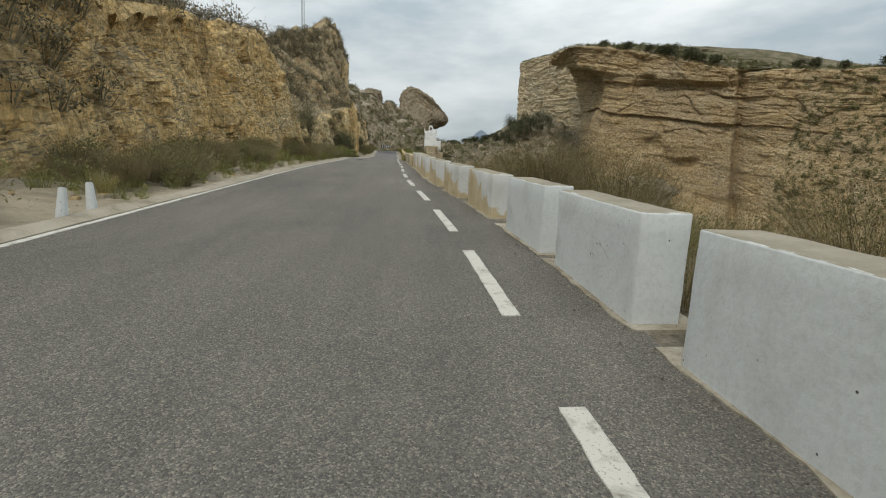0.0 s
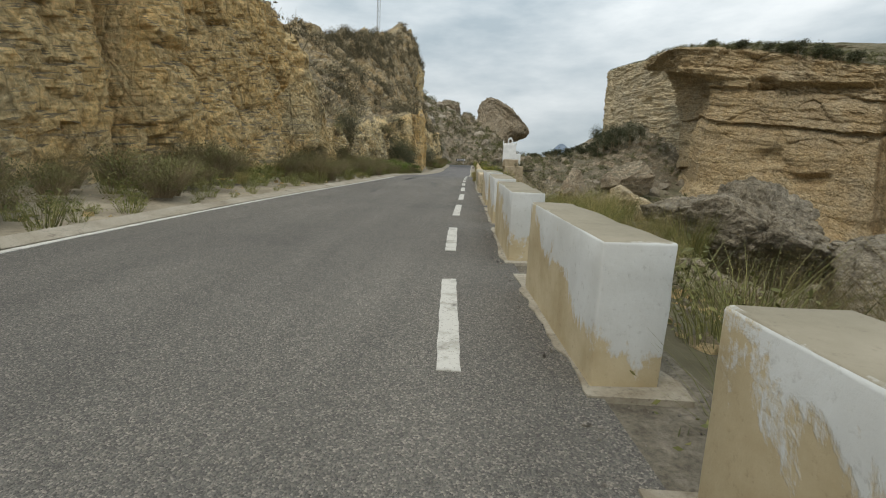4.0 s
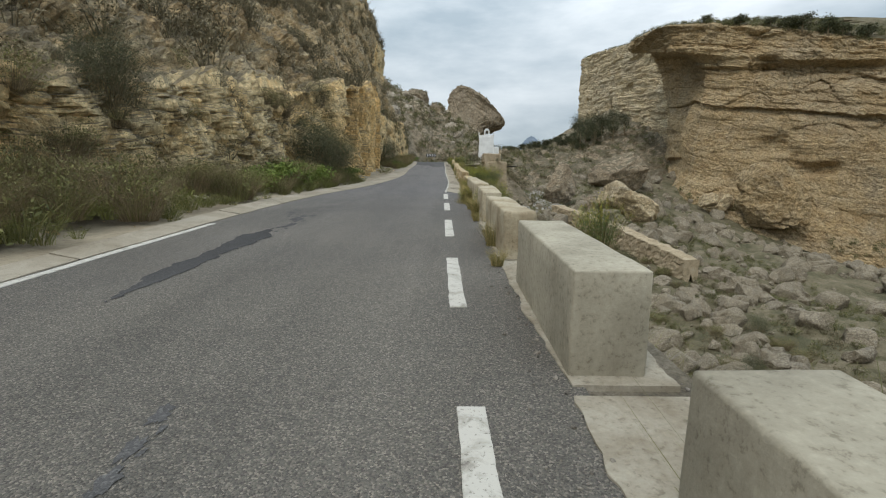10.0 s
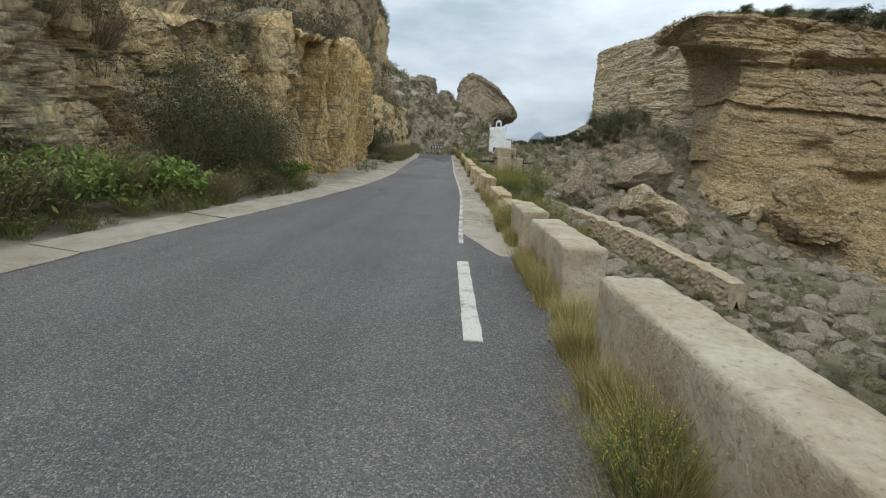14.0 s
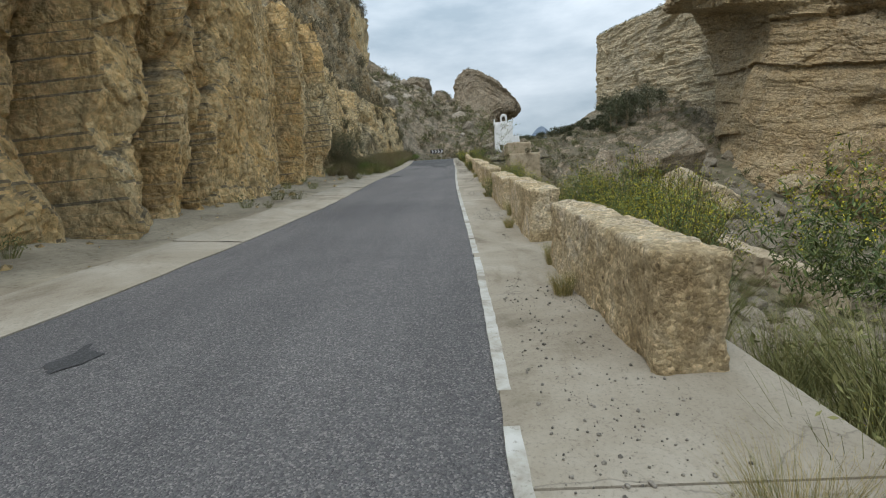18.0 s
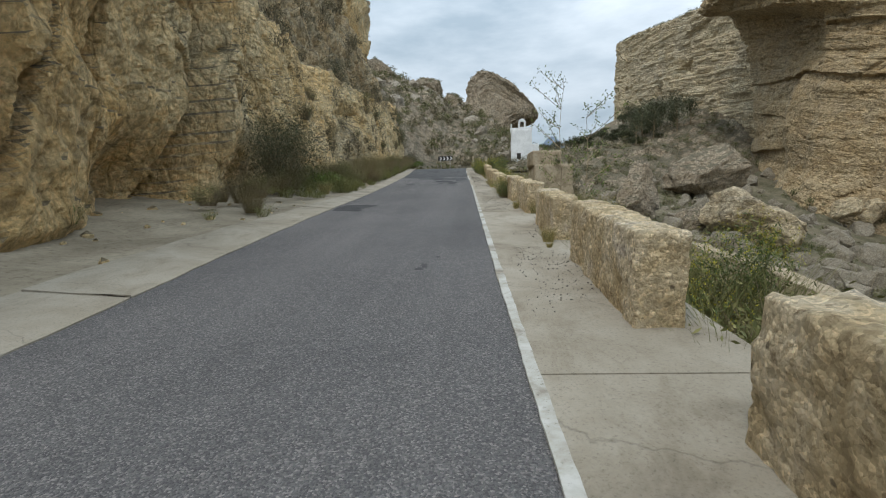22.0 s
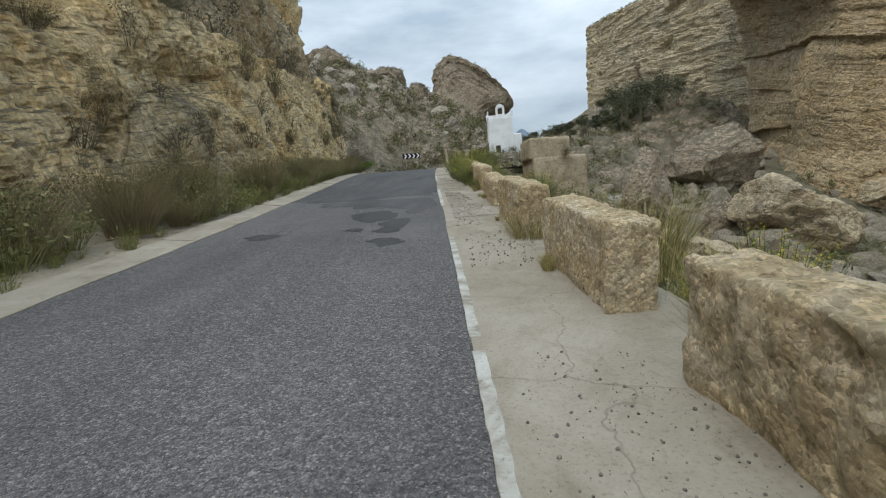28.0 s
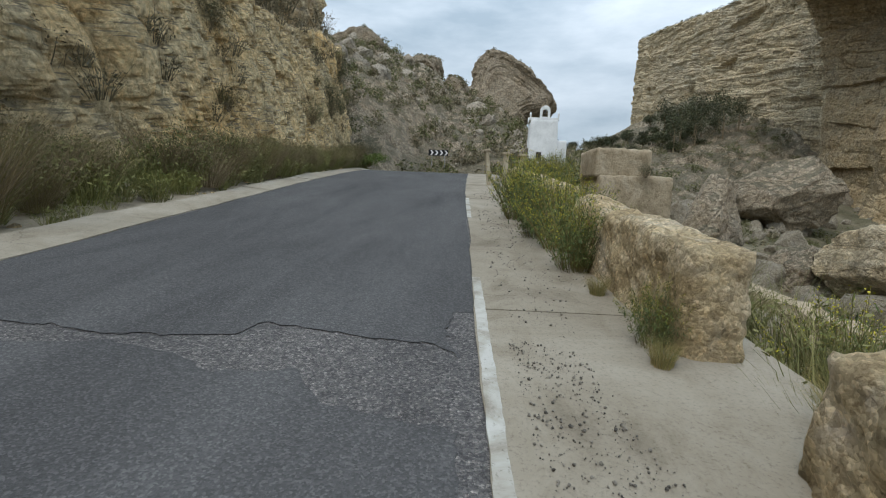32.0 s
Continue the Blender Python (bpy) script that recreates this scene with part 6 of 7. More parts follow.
small_rocks = [rock_arrays(200 + i, 1, 5, 0.1) for i in range(5)]
spots = []
for _ in range(2600):
    y = rng.uniform(8, 150)
    x = rng.uniform(2.2, 9) if rng.random() < 0.4 else rng.uniform(4, 46)
    s = 0.06 + 0.34 * rng.random() ** 3
    spots.append((x, y, land(x, y) + 0.02, s, rng.uniform(0, 6), rng.uniform(-0.4, 0.4)))
big = [rock_arrays(240 + i, 3, 20, 0.12) for i in range(6)]
blocks_spots = []
while len(blocks_spots) < 620:
    x, y = rng.uniform(12, 84), rng.uniform(86, 178)
    if x < 15 + max(0, y - 118) * 0.1 or (abs(x - (34.4 - 11.1 * (y - 94.5) / 34)) < 3 and 92 < y < 130):
        continue
    r = 0.5 + 2.1 * rng.random() ** 2.2
    blocks_spots.append((x, y, land(x, y) + 0.15 * r, r, rng.uniform(0, 6), rng.uniform(-0.5, 0.5)))
scatter("fallen_blocks", big, blocks_spots, ROCK_B, "jumble of grey fallen blocks below the mesa", "boulders")
near_spots = []
while len(near_spots) < 520:
    x, y = rng.uniform(4.5, 46), rng.uniform(25, 100)
    near_spots.append((x, y, land(x, y) + 0.05, 0.22 + 1.7 * rng.random() ** 4, rng.uniform(0, 6), rng.uniform(-0.5, 0.5)))
scatter("tumbled_rocks", big, near_spots, ROCK_B, "tumbled grey rocks over the floor of the ravine", "rocks")
scree = []
for _ in range(2600):
    y = rng.uniform(112, 152)
    x = rng.uniform(13, 24) + 0.12 * (y - 112)
    scree.append((x, y, land(x, y) + 0.03, 0.10 + 0.32 * rng.random() ** 2, rng.uniform(0, 6), rng.uniform(-0.4, 0.4)))
scatter("scree", small_rocks, scree, SCREE, "pale grey scree on the slope below the chapel", "scree")
scatter("rubble", small_rocks, spots, ROCK_B, "loose pale rubble on the ravine slopes", "rubble")
outcrops = []
while len(outcrops) < 190:
    i, j = rng.integers(0, HI.shape[0]), rng.integers(30, 150)
    x, y, z = HI[i, j]
    if -42 < x < 14 and fbm(np.array([x * 0.09, y * 0.06, 0.4]), 3, 44) > -0.08:
        outcrops.append((x, y, z - 0.1, 0.6 + 2.0 * rng.random() ** 2.5, rng.uniform(0, 6), rng.uniform(-0.4, 0.4)))
scatter("hill_outcrops", big, outcrops, HILL_STONE, "pale grey rocks standing out of the hillside", "rocks")
spots = []
for _ in range(12000):
    y = rng.uniform(47, 97)
    u = rng.random()
    x = float(x_line(y)) + 0.12 + u * (float(x_wall(y)) - float(x_line(y)) - 0.05)
    if fbm(np.array([x * 1.5, y * 0.6, 0.3]), 3, 9) < 0.08:
        continue
    spots.append((x, y, float(zr(y)) + 0.016, 0.0025 + 0.009 * rng.random() ** 4, rng.uniform(0, 6), 0.0))
for _ in range(2600):
    y = rng.uniform(83.6, 88.6)
    x = float(x_line(y)) + 0.12 + 0.75 * rng.random() * (0.35 + 0.65 * (88.6 - y) / 5)
    if fbm(np.array([x * 2.5, y * 1.2, 0.9]), 3, 19) > -0.1:
        spots.append((x, y, float(zr(y)) + 0.016, 0.0025 + 0.006 * rng.random() ** 3, rng.uniform(0, 6), 0.0))
for _ in range(5200):
    y = rng.uniform(-2, 45.5)
    x = float(x_wall(y)) - 0.03 + (rng.normal() * 0.09 if rng.random() < 0.5 else rng.uniform(0, 0.6))
    spots.append((x, y, float(zr(y)) + (0.002 if x < float(x_wall(y)) - 0.02 else -0.016), 0.003 + 0.016 * rng.random() ** 3, rng.uniform(0, 6), 0.0))
scatter("gravel", small_rocks, spots, DARK_GRIT, "dark grit and pebbles along the parapet", "gravel")
spots = []
for _ in range(900):
    i, j = rng.integers(60, VERGE.shape[0] - 30), rng.integers(2, 16)
    x, y, z = VERGE[i, j]
    spots.append((x + rng.uniform(-0.1, 0.1), y + rng.uniform(-0.1, 0.1), z, 0.012 + 0.10 * rng.random() ** 4, rng.uniform(0, 6), 0.2))
for _ in range(700):
    y = rng.uniform(12.5, 24)
    x = float(x_wall(y)) + 0.45 + 4.5 * rng.random()
    spots.append((x, y, land(x, y) + 0.01, 0.02 + 0.14 * rng.random() ** 3, rng.uniform(0, 6), 0.2))
scatter("stones", small_rocks, spots, ROCK_L, "small fallen stones on the sandy verge and bank", "stones")


# ---- plants ----
def blades(n, height, spread, width, seed, base=0.2, segs=3, droop=0.5):
    """Thin curved blades or stems from one foot."""
    g = np.random.default_rng(seed)
    a = g.uniform(0, 2 * np.pi, n)
    h = height * g.uniform(0.55, 1.05, n)
    out = spread * np.sqrt(g.random(n))
    r0 = base * spread * np.sqrt(g.random(n))
    b = g.uniform(0, 2 * np.pi, n)
    side = np.stack([-np.sin(b), np.cos(b), 0 * b], -1)
    V, F = [], []
    lv = []
    for k in range(segs + 1):
        t = k / segs
        c = np.stack([np.cos(a) * (r0 + out * t ** (1 + droop)), np.sin(a) * (r0 + out * t ** (1 + droop)), h * (t - 0.12 * droop * t * t)], -1)
        c = c + 0.05 * height * t * g.normal(size=(n, 3)) * 0.6
        w = width * (1 - 0.85 * t)
        lv.append((c - side * w / 2, c + side * w / 2))
    V = np.stack([q for p in lv for q in p], 1).reshape(-1, 3)
    m = 2 * (segs + 1)
    for i in range(n):
        for k in range(segs):
            o = i * m + 2 * k
            F.append((o, o + 1, o + 3, o + 2))
    return V, F


def leaf_cloud(n, rx, ry, rz, size, seed, clumps=14, zc=None):
    """Leaves gathered in uneven clumps."""
    g = np.random.default_rng(seed)
    c = g.normal(size=(clumps, 3))
    c = c / np.linalg.norm(c, axis=1)[:, None] * g.uniform(0.35, 0.9, (clumps, 1))
    k = g.integers(0, clumps, n)
    p = c[k] + g.normal(size=(n, 3)) * 0.24
    p = p * (rx, ry, rz) + (0, 0, rz if zc is None else zc)
    p[:, 2] = np.abs(p[:, 2]) + 0.02
    u = g.normal(size=(n, 3))
    u /= np.linalg.norm(u, axis=1)[:, None]
    w = np.cross(u, g.normal(size=(n, 3)))
    w /= np.linalg.norm(w, axis=1)[:, None]
    s = size * g.uniform(0.6, 1.3, (n, 1))
    V = np.stack([p - u * s, p + w * s * 0.4, p + u * s, p - w * s * 0.4], 1).reshape(-1, 3)
    return V, [(4 * i, 4 * i + 1, 4 * i + 2, 4 * i + 3) for i in range(n)]


def shrub(name, label, category, group, pieces):
    """A plant from (part name, arrays, material, label) pieces, out of the way until it is copied."""
    ob = tagged(new(name), label, category, group)
    for nm, (V, F), mt, lab in pieces:
        p = part(nm, mesh_from(nm, V, F, False), mt, ob, lab)
        if nm == "blossom":
            tagged(p, kind="stuff")
    return ob


KINDS = {}
KINDS["broom"] = [shrub("broom_shrub", "tall olive-brown broom shrub with dry stems", "shrub", "broom shrubs", [("foliage", leaf_cloud(5200, 0.72, 0.72, 0.60, 0.012, s, 40, 0.70), BROOM, ""), ("stem_mass", blades(420, 1.35, 0.75, 0.006, s, 0.5, 4, 0.35), BROOM, "olive stems"), ("twig_mass", blades(620, 1.25, 0.8, 0.006, s + 50, 0.45, 4, 0.35), TWIG, "grey-brown dry twigs")]) for s in (1, 2, 3)]
KINDS["scrub"] = [shrub("scrub_bush", "grey-green dry scrub bush", "shrub", "scrub bushes at the cliff foot", [("twig_mass", blades(420, 0.95, 0.7, 0.008, s, 0.45, 3, 0.3), TWIG, "grey-brown dry twigs"), ("foliage", leaf_cloud(1500, 0.68, 0.68, 0.46, 0.028, s, 24), OLIVE, "")]) for s in (11, 12, 13)]
KINDS["dark"] = [shrub("dark_bush", "large dark green mastic bush", "bush", "dark bushes against the cliff", [("branch_mass", blades(150, 1.5, 0.85, 0.010, s, 0.2, 3, 0.3), TWIG, "brown branches"), ("foliage", leaf_cloud(13000, 0.95, 0.9, 0.9, 0.017, s, 46), DARKLEAF, "")]) for s in (21, 22)]
KINDS["green"] = [shrub("green_plant", "low bright green leafy plant", "plant", "green plants at the cliff foot", [("stalk_mass", blades(60, 0.45, 0.5, 0.01, s, 0.4), BROOM, ""), ("foliage", leaf_cloud(1100, 0.65, 0.6, 0.28, 0.05, s, 18), GREENLEAF, "")]) for s in (31, 32)]
KINDS["tuft"] = [shrub("grass_tuft", "dry straw-coloured grass tuft", "grass", "grass tufts along the parapet", [("straw_mass", blades(380, 0.5, 0.24, 0.0032, s, 0.6, 4, 0.7), STRAW, ""), ("green_growth", blades(380, 0.44, 0.22, 0.0032, s + 9, 0.6, 4, 0.7), GRASS, "olive-green blades")]) for s in (41, 42, 43)]
def spires(n, height, spread, seed):
    """Upright leafy stems with flowers towards their tips: stalks, leaves, petals."""
    q = np.random.default_rng(seed)
    a, r = q.uniform(0, 6.283, n), np.sqrt(q.random(n))
    foot = np.stack([0.35 * spread * r * np.cos(a), 0.35 * spread * r * np.sin(a), 0 * r], -1)
    tip = np.stack([spread * r * np.cos(a), spread * r * np.sin(a), height * q.uniform(0.6, 1.05, n) * (1.05 - 0.35 * r)], -1)
    out = []
    for per, lo, hi, size, slim, off in ((26, 0.15, 0.95, 0.030, 0.16, 0.03), (13, 0.78, 1.04, 0.0065, 0.8, 0.012)):
        k = np.repeat(np.arange(n), per)
        t = q.uniform(lo, hi, len(k))[:, None]
        c = foot[k] + (tip - foot)[k] * np.concatenate([t ** 1.3, t ** 1.3, t], 1) + q.normal(size=(len(k), 3)) * off
        u = q.normal(size=(len(k), 3)) + [0, 0, 1.0]
        u /= np.linalg.norm(u, axis=1)[:, None]
        w = np.cross(u, q.normal(size=(len(k), 3)))
        w /= np.linalg.norm(w, axis=1)[:, None]
        sz = size * q.uniform(0.6, 1.3, (len(k), 1))
        V = np.stack([c - u * sz, c + w * sz * slim, c + u * sz, c - w * sz * slim], 1).reshape(-1, 3)
        out.append((V, [(4 * m, 4 * m + 1, 4 * m + 2, 4 * m + 3) for m in range(len(k))]))
    sv, sf_ = [], []
    for f, p in zip(foot, tip):
        m = f + (p - f) * np.array([0.4, 0.4, 0.5])
        o = len(sv)
        for c, w in ((f, 0.004), (m, 0.003), (p, 0.0015)):
            sv += [c - [w, 0, 0], c + [w, 0, 0]]
        sf_ += [(o, o + 1, o + 3, o + 2), (o + 2, o + 3, o + 5, o + 4)]
    return (np.array(sv), sf_), out[0], out[1]


KINDS["yellow"] = []
for s in (51, 52):
    stalk, leaves, petals = spires(120, 0.95, 0.55, s)
    KINDS["yellow"].append(shrub("flowering_shrub", "upright blue-green shrub with small yellow flowers", "shrub", "yellow-flowering shrubs", [("stalk_mass", stalk, BROOM, ""), ("foliage", leaves, BLUELEAF, ""), ("blossom", petals, YELLOW, "small yellow flowers")]))
KINDS["reed"] = [shrub("tall_grass", "tall green grass clump behind the parapet", "grass", "tall grass clumps", [("green_growth", blades(520, 0.8, 0.4, 0.005, s, 0.7, 4, 0.6), GRASS, ""), ("straw_mass", blades(150, 1.0, 0.42, 0.004, s + 5, 0.6, 4, 0.6), STRAW, "dry straw stems")]) for s in (91, 92)]
used = set()


def plant(kind, x, y, z, s, i, squash=1.0):
    src = KINDS[kind][i % len(KINDS[kind])]
    m = pose(x, y, z, 0, 0, (i * 137.5) % 360)
    ob = src if src.name not in used else copy_thing(src, m)
    used.add(src.name)
    ob.matrix_world = m @ Matrix.Diagonal((s, s, s * squash, 1))
    return ob


i = 0
# broom and scrub beyond the parapet
for x, y, s in ((2.6, 6.0, 0.8), (3.6, 7.2, 1.1), (4.4, 9.3, 1.2), (3.0, 9.9, 1.1), (3.8, 11.4, 1.25), (2.7, 12.0, 0.95), (5.2, 12.4, 1.2), (2.4, 11.5, 0.85), (3.1, 12.2, 1.05), (3.4, 10.6, 1.05), (2.5, 10.7, 0.85), (4.3, 12.1, 1.1), (4.1, 16.7, 1.0), (4.9, 15.9, 0.95), (5.9, 17.4, 1.0), (7.2, 18.4, 0.9), (3.0, 18.4, 0.6), (4.6, 19.4, 0.8), (4.0, 14.9, 0.6), (6.4, 15.4, 0.9), (7.6, 24.5, 0.9), (3.9, 24.4, 0.7), (5.4, 25.8, 0.9), (3.2, 27.6, 0.85), (2.7, 28.6, 0.8), (3.9, 29.6, 1.0), (5.6, 30.5, 1.1), (2.2, 3.4, 0.8), (3.3, 1.8, 0.9), (4.6, 4.2, 1.1), (6.0, 7.5, 1.1), (7.2, 11.2, 1.1)):
    plant("broom", x, y, land(x, y) - 0.05, s * (1.12 if 8 < y < 21 else 0.95), i)
    i += 1
for x, y, s in ((2.3, 6.7, 1.1), (2.5, 15.9, 0.9), (2.2, 26.9, 0.9), (2.0, 60.2, 1.0), (1.9, 81.0, 1.5), (1.12, 82.2, 1.1), (0.6, 40.1, 0.75), (0.7, 40.45, 0.8), (0.62, 40.8, 0.6), (0.72, 39.75, 0.6), (2.1, 70.6, 1.1), (1.75, 79.5, 1.2), (0.98, 47.3, 0.75), (1.1, 47.9, 0.8), (0.9, 46.9, 0.6), (1.05, 47.55, 0.7)):
    plant("tuft", x, y, max(land(x, y), float(zr(y)) - 0.2), s * 1.2, i)
    i += 1
for x, y, s in ((0.95, 38.95, 0.55), (1.0, 46.6, 0.6), (1.95, 57.2, 1.05), (2.3, 56.6, 1.15), (2.1, 58.0, 0.95), (1.7, 62.6, 0.8), (0.95, 60.9, 0.6), (1.0, 75.4, 0.75), (1.7, 79.2, 0.75), (1.0, 88.0, 0.4), (0.85, 90.9, 0.95), (0.8, 92.2, 1.0), (0.95, 93.6, 0.9), (1.9, 85.5, 0.8), (2.0, 66.0, 0.8), (2.2, 35.0, 0.8), (1.8, 96.5, 1.1), (2.8, 100.5, 1.3), (2.4, 103.0, 1.3), (0.95, 89.5, 0.75), (1.0, 90.3, 0.9), (0.62, 40.3, 0.42), (1.75, 55.0, 0.9), (2.0, 55.5, 0.95), (1.75, 54.4, 0.9), (2.15, 55.2, 1.0), (1.7, 55.6, 0.9), (2.6, 54.0, 1.2)):
    plant("yellow", x, y, max(land(x, y), float(zr(y)) - 0.15) if x > 1.6 else float(zr(y)), s, i)
    i += 1
g = np.random.default_rng(31)
for k in range(34):
    y = float(g.uniform(48, 103))
    x = float(x_wall(min(y, 99))) + float(g.uniform(0.6, 1.6))
    plant("yellow" if g.random() < 0.6 else "scrub", x, y, max(land(x, y), float(zr(y)) - 0.7), float(g.uniform(0.7, 1.2)), i)
    i += 1
for k in range(26):
    y = float(g.uniform(21, 28.5))
    x = float(x_wall(y)) + float(g.uniform(1.2, 4.6))
    plant("reed", x, y, max(land(x, y), float(zr(y)) - 0.9) - 0.05, float(g.uniform(0.8, 1.4)), i)
    i += 1
# grass along the foot of the parapet
g = np.random.default_rng(3)
for k in range(74):
    y = float(g.choice([g.uniform(33, 48), g.uniform(38, 52.5), g.uniform(49, 92)], p=[0.28, 0.5, 0.22]))
    plant("tuft", float(x_wall(y)) + g.uniform(-0.10, 0.02), y, float(zr(y)) + 0.005, g.uniform(0.4, 1.25) * (0.72 if y < 52.5 else 0.36), i)
    i += 1
# dry grass in the gaps between the blocks
for k in range(20, len(BLOCKS) - 1):
    for q in range(2):
        if g.random() < (0.72 if q else 0.2):
            y = BLOCKS[k][1] + float(g.uniform(0.05, 0.35)) if q else BLOCKS[k + 1][0] - float(g.uniform(0.0, 0.2))
            plant("tuft", float(x_wall(y)) + float(g.uniform(0.05, 0.5)), y, float(zr(y)) + 0.005, float(g.uniform(0.3, 0.65)), i)
            i += 1
# scrub at the foot of the cliff
for k in range(170):
    y = float(g.uniform(3, 112))
    if 53.5 < y < 70 or (y < 75 and y > 53 and g.random() < 0.6):
        continue
    a, b = float(x_left(y) - gut_w(y)) - 0.3, float(x_foot(y)) + 0.5
    u = g.random() ** 0.7
    x = a + (b - a) * u
    kind = "scrub" if g.random() < 0.62 else ("tuft" if g.random() < 0.5 else "broom")
    s = g.uniform(0.45, 1.0) * (0.65 if kind == "broom" else 1.0)
    plant(kind, x, y, float(zr(y)) + 0.02 + 0.3 * u, s, i, 1.0)
    i += 1
for x, y, s, kind in ((-5.5, 48.6, 1.45, "dark"), (-5.7, 50.2, 1.7, "dark"), (-5.0, 49.6, 0.9, "dark"), (-5.3, 52.4, 1.35, "dark"), (-5.1, 51.2, 1.2, "dark"), (-4.75, 53.2, 0.9, "green"), (-4.7, 51.8, 0.8, "green"), (-5.9, 77.6, 1.5, "dark"), (-6.5, 79.2, 1.3, "dark"), (-5.4, 113.0, 1.0, "dark"), (-6.3, 31.6, 0.7, "dark"), (-4.9, 41.5, 1.0, "green"), (-5.1, 43.0, 1.2, "green"), (-4.9, 44.3, 1.1, "green"), (-5.2, 45.5, 1.3, "green"), (-5.0, 46.8, 1.2, "green"), (-5.4, 44.9, 1.2, "green"), (-5.2, 47.8, 1.1, "green"), (-5.3, 79.9, 0.9, "green"), (-5.6, 81.5, 0.9, "green"), (-5.0, 112.0, 1.2, "green"), (-5.3, 110.5, 1.0, "green"), (9.0, 149.5, 1.1, "dark"), (11.9, 150.3, 1.4, "dark"), (13.6, 149.8, 1.2, "dark"), (7.6, 150.5, 1.2, "dark"), (6.0, 148.0, 1.2, "dark"), (9.0, 109.9, 0.45, "dark")):
    z = float(zr(min(y, 112))) + 0.25 if x < 0 else (13.0 if y > 140 else 10.4)
    plant(kind, x, y, z, s, i)
    i += 1

for k in range(30):
    y = float(g.uniform(80, 112))
    u = float(g.random())
    x = float(x_left(y) - gut_w(y)) - 0.45 + (float(x_foot(y)) + 0.6 - float(x_left(y) - gut_w(y))) * u
    plant("scrub" if k % 3 else "broom", x, y, float(zr(y)) + 0.05 + 0.3 * u, float(g.uniform(0.6, 1.0)), i)
    i += 1
for k in range(46):
    y = float(g.uniform(9, 40))
    u = 0.25 + 0.75 * float(g.random())
    x = float(x_left(y) - gut_w(y)) - 0.4 + (float(x_foot(y)) + 0.5 - float(x_left(y) - gut_w(y))) * u
    plant(("scrub", "scrub", "broom")[k % 3], x, y, float(zr(y)) + 0.05 + 0.3 * u, float(g.uniform(0.5, 0.95)) * (0.7 if k % 3 == 2 else 1.0), i)
    i += 1
# dark bushes among the boulders of the ravine
for k in range(170):
    x, y = float(g.uniform(4.5, 34)), float(g.uniform(24, 112))
    plant("dark" if k % 3 == 1 else "scrub", x, y, land(x, y) - 0.1, float(g.uniform(0.7, 1.5)), i)
    i += 1
# bushes hanging over the lip of the cliff's lower wall
for k in range(38):
    y = float(g.uniform(36, 57)) if k < 20 else float(g.uniform(78, 116))
    r_ = int(np.argmin(np.abs(CL[:, 0, 1] - y)))
    c_ = int(np.argmin(np.abs(CL_a[0] - g.uniform(0.35, 1.0)))) + int(g.integers(0, 14))
    x, yy, z = CL[r_, c_]
    plant("scrub" if g.random() < 0.8 or y < 38 else "dark", float(x) - 0.1, float(yy), float(z) - 0.25, float(g.uniform(0.5, 1.1)), i)
    i += 1

# low growth filling the verge
low = [(lambda A, B: (np.concatenate([A[0], B[0]]), A[1] + [tuple(q + len(A[0]) for q in f) for f in B[1]]))(blades(60, 0.55, 0.4, 0.012, s, 0.5, 2, 0.5), leaf_cloud(110, 0.4, 0.4, 0.25, 0.035, s, 12)) for s in range(70, 75)]
spots = []
for _ in range(1100):
    y = float(g.uniform(0, 113))
    if 53 < y < 75 and g.random() < 0.93:
        continue
    a, b = float(x_left(y) - gut_w(y)) - 0.15, float(x_foot(y)) + 0.2
    u = g.random()
    spots.append((a + (b - a) * u, y, float(zr(y)) + 0.02 + 0.32 * u, 0.3 + 0.65 * g.random() * (0.4 + 0.6 * u), g.uniform(0, 6), 0.0))
for _ in range(260):
    y = float(g.uniform(79, 113)) if g.random() < 0.75 else float(g.uniform(3, 50))
    a, b = float(x_left(y) - gut_w(y)) - 0.25, float(x_foot(y)) + 0.3
    u = g.random()
    spots.append((a + (b - a) * u, y, float(zr(y)) + 0.02 + 0.32 * u, 0.55 + 0.75 * g.random(), g.uniform(0, 6), 0.0))
spots = [q for q in spots if not 5.2 < q[1] < 8.4]
scatter("verge_scrub", low, spots[::2], OLIVE, "low olive scrub filling the verge below the cliff", "scrub")
scatter("verge_grass", low, [(x, y, z, 0.9 * s, q, w) for x, y, z, s, q, w in spots[1::2]], GRASS, "low green weeds and grass on the verge", "grass")

# growth on the bank behind the parapet
bank = [(lambda A, B: (np.concatenate([A[0], B[0]]), A[1] + [tuple(q + len(A[0]) for q in f) for f in B[1]]))(blades(110, 0.8, 0.45, 0.008, s, 0.5, 3, 0.8), leaf_cloud(120, 0.42, 0.42, 0.3, 0.024, s, 14)) for s in range(80, 85)]
spots = []
for _ in range(1500):
    y = float(g.uniform(8, 104))
    x = float(x_wall(min(y, 99))) + 0.55 + 4.5 * g.random() ** 1.6
    if fbm(np.array([x * 0.5, y * 0.35, 0.2]), 3, 26) > -0.3 and not (12.6 < y < 21.5 and g.random() < 0.85):
        spots.append((x, y, land(x, y) - 0.05, 0.45 + 0.95 * g.random(), g.uniform(0, 6), 0.0))
for _ in range(420):
    y = float(g.uniform(47, 99))
    x = float(x_wall(y)) + 0.5 + 0.8 * g.random()
    spots.append((x, y, max(land(x, y), float(zr(y)) - 0.3) - 0.05, 0.35 + 0.6 * g.random(), g.uniform(0, 6), 0.0))
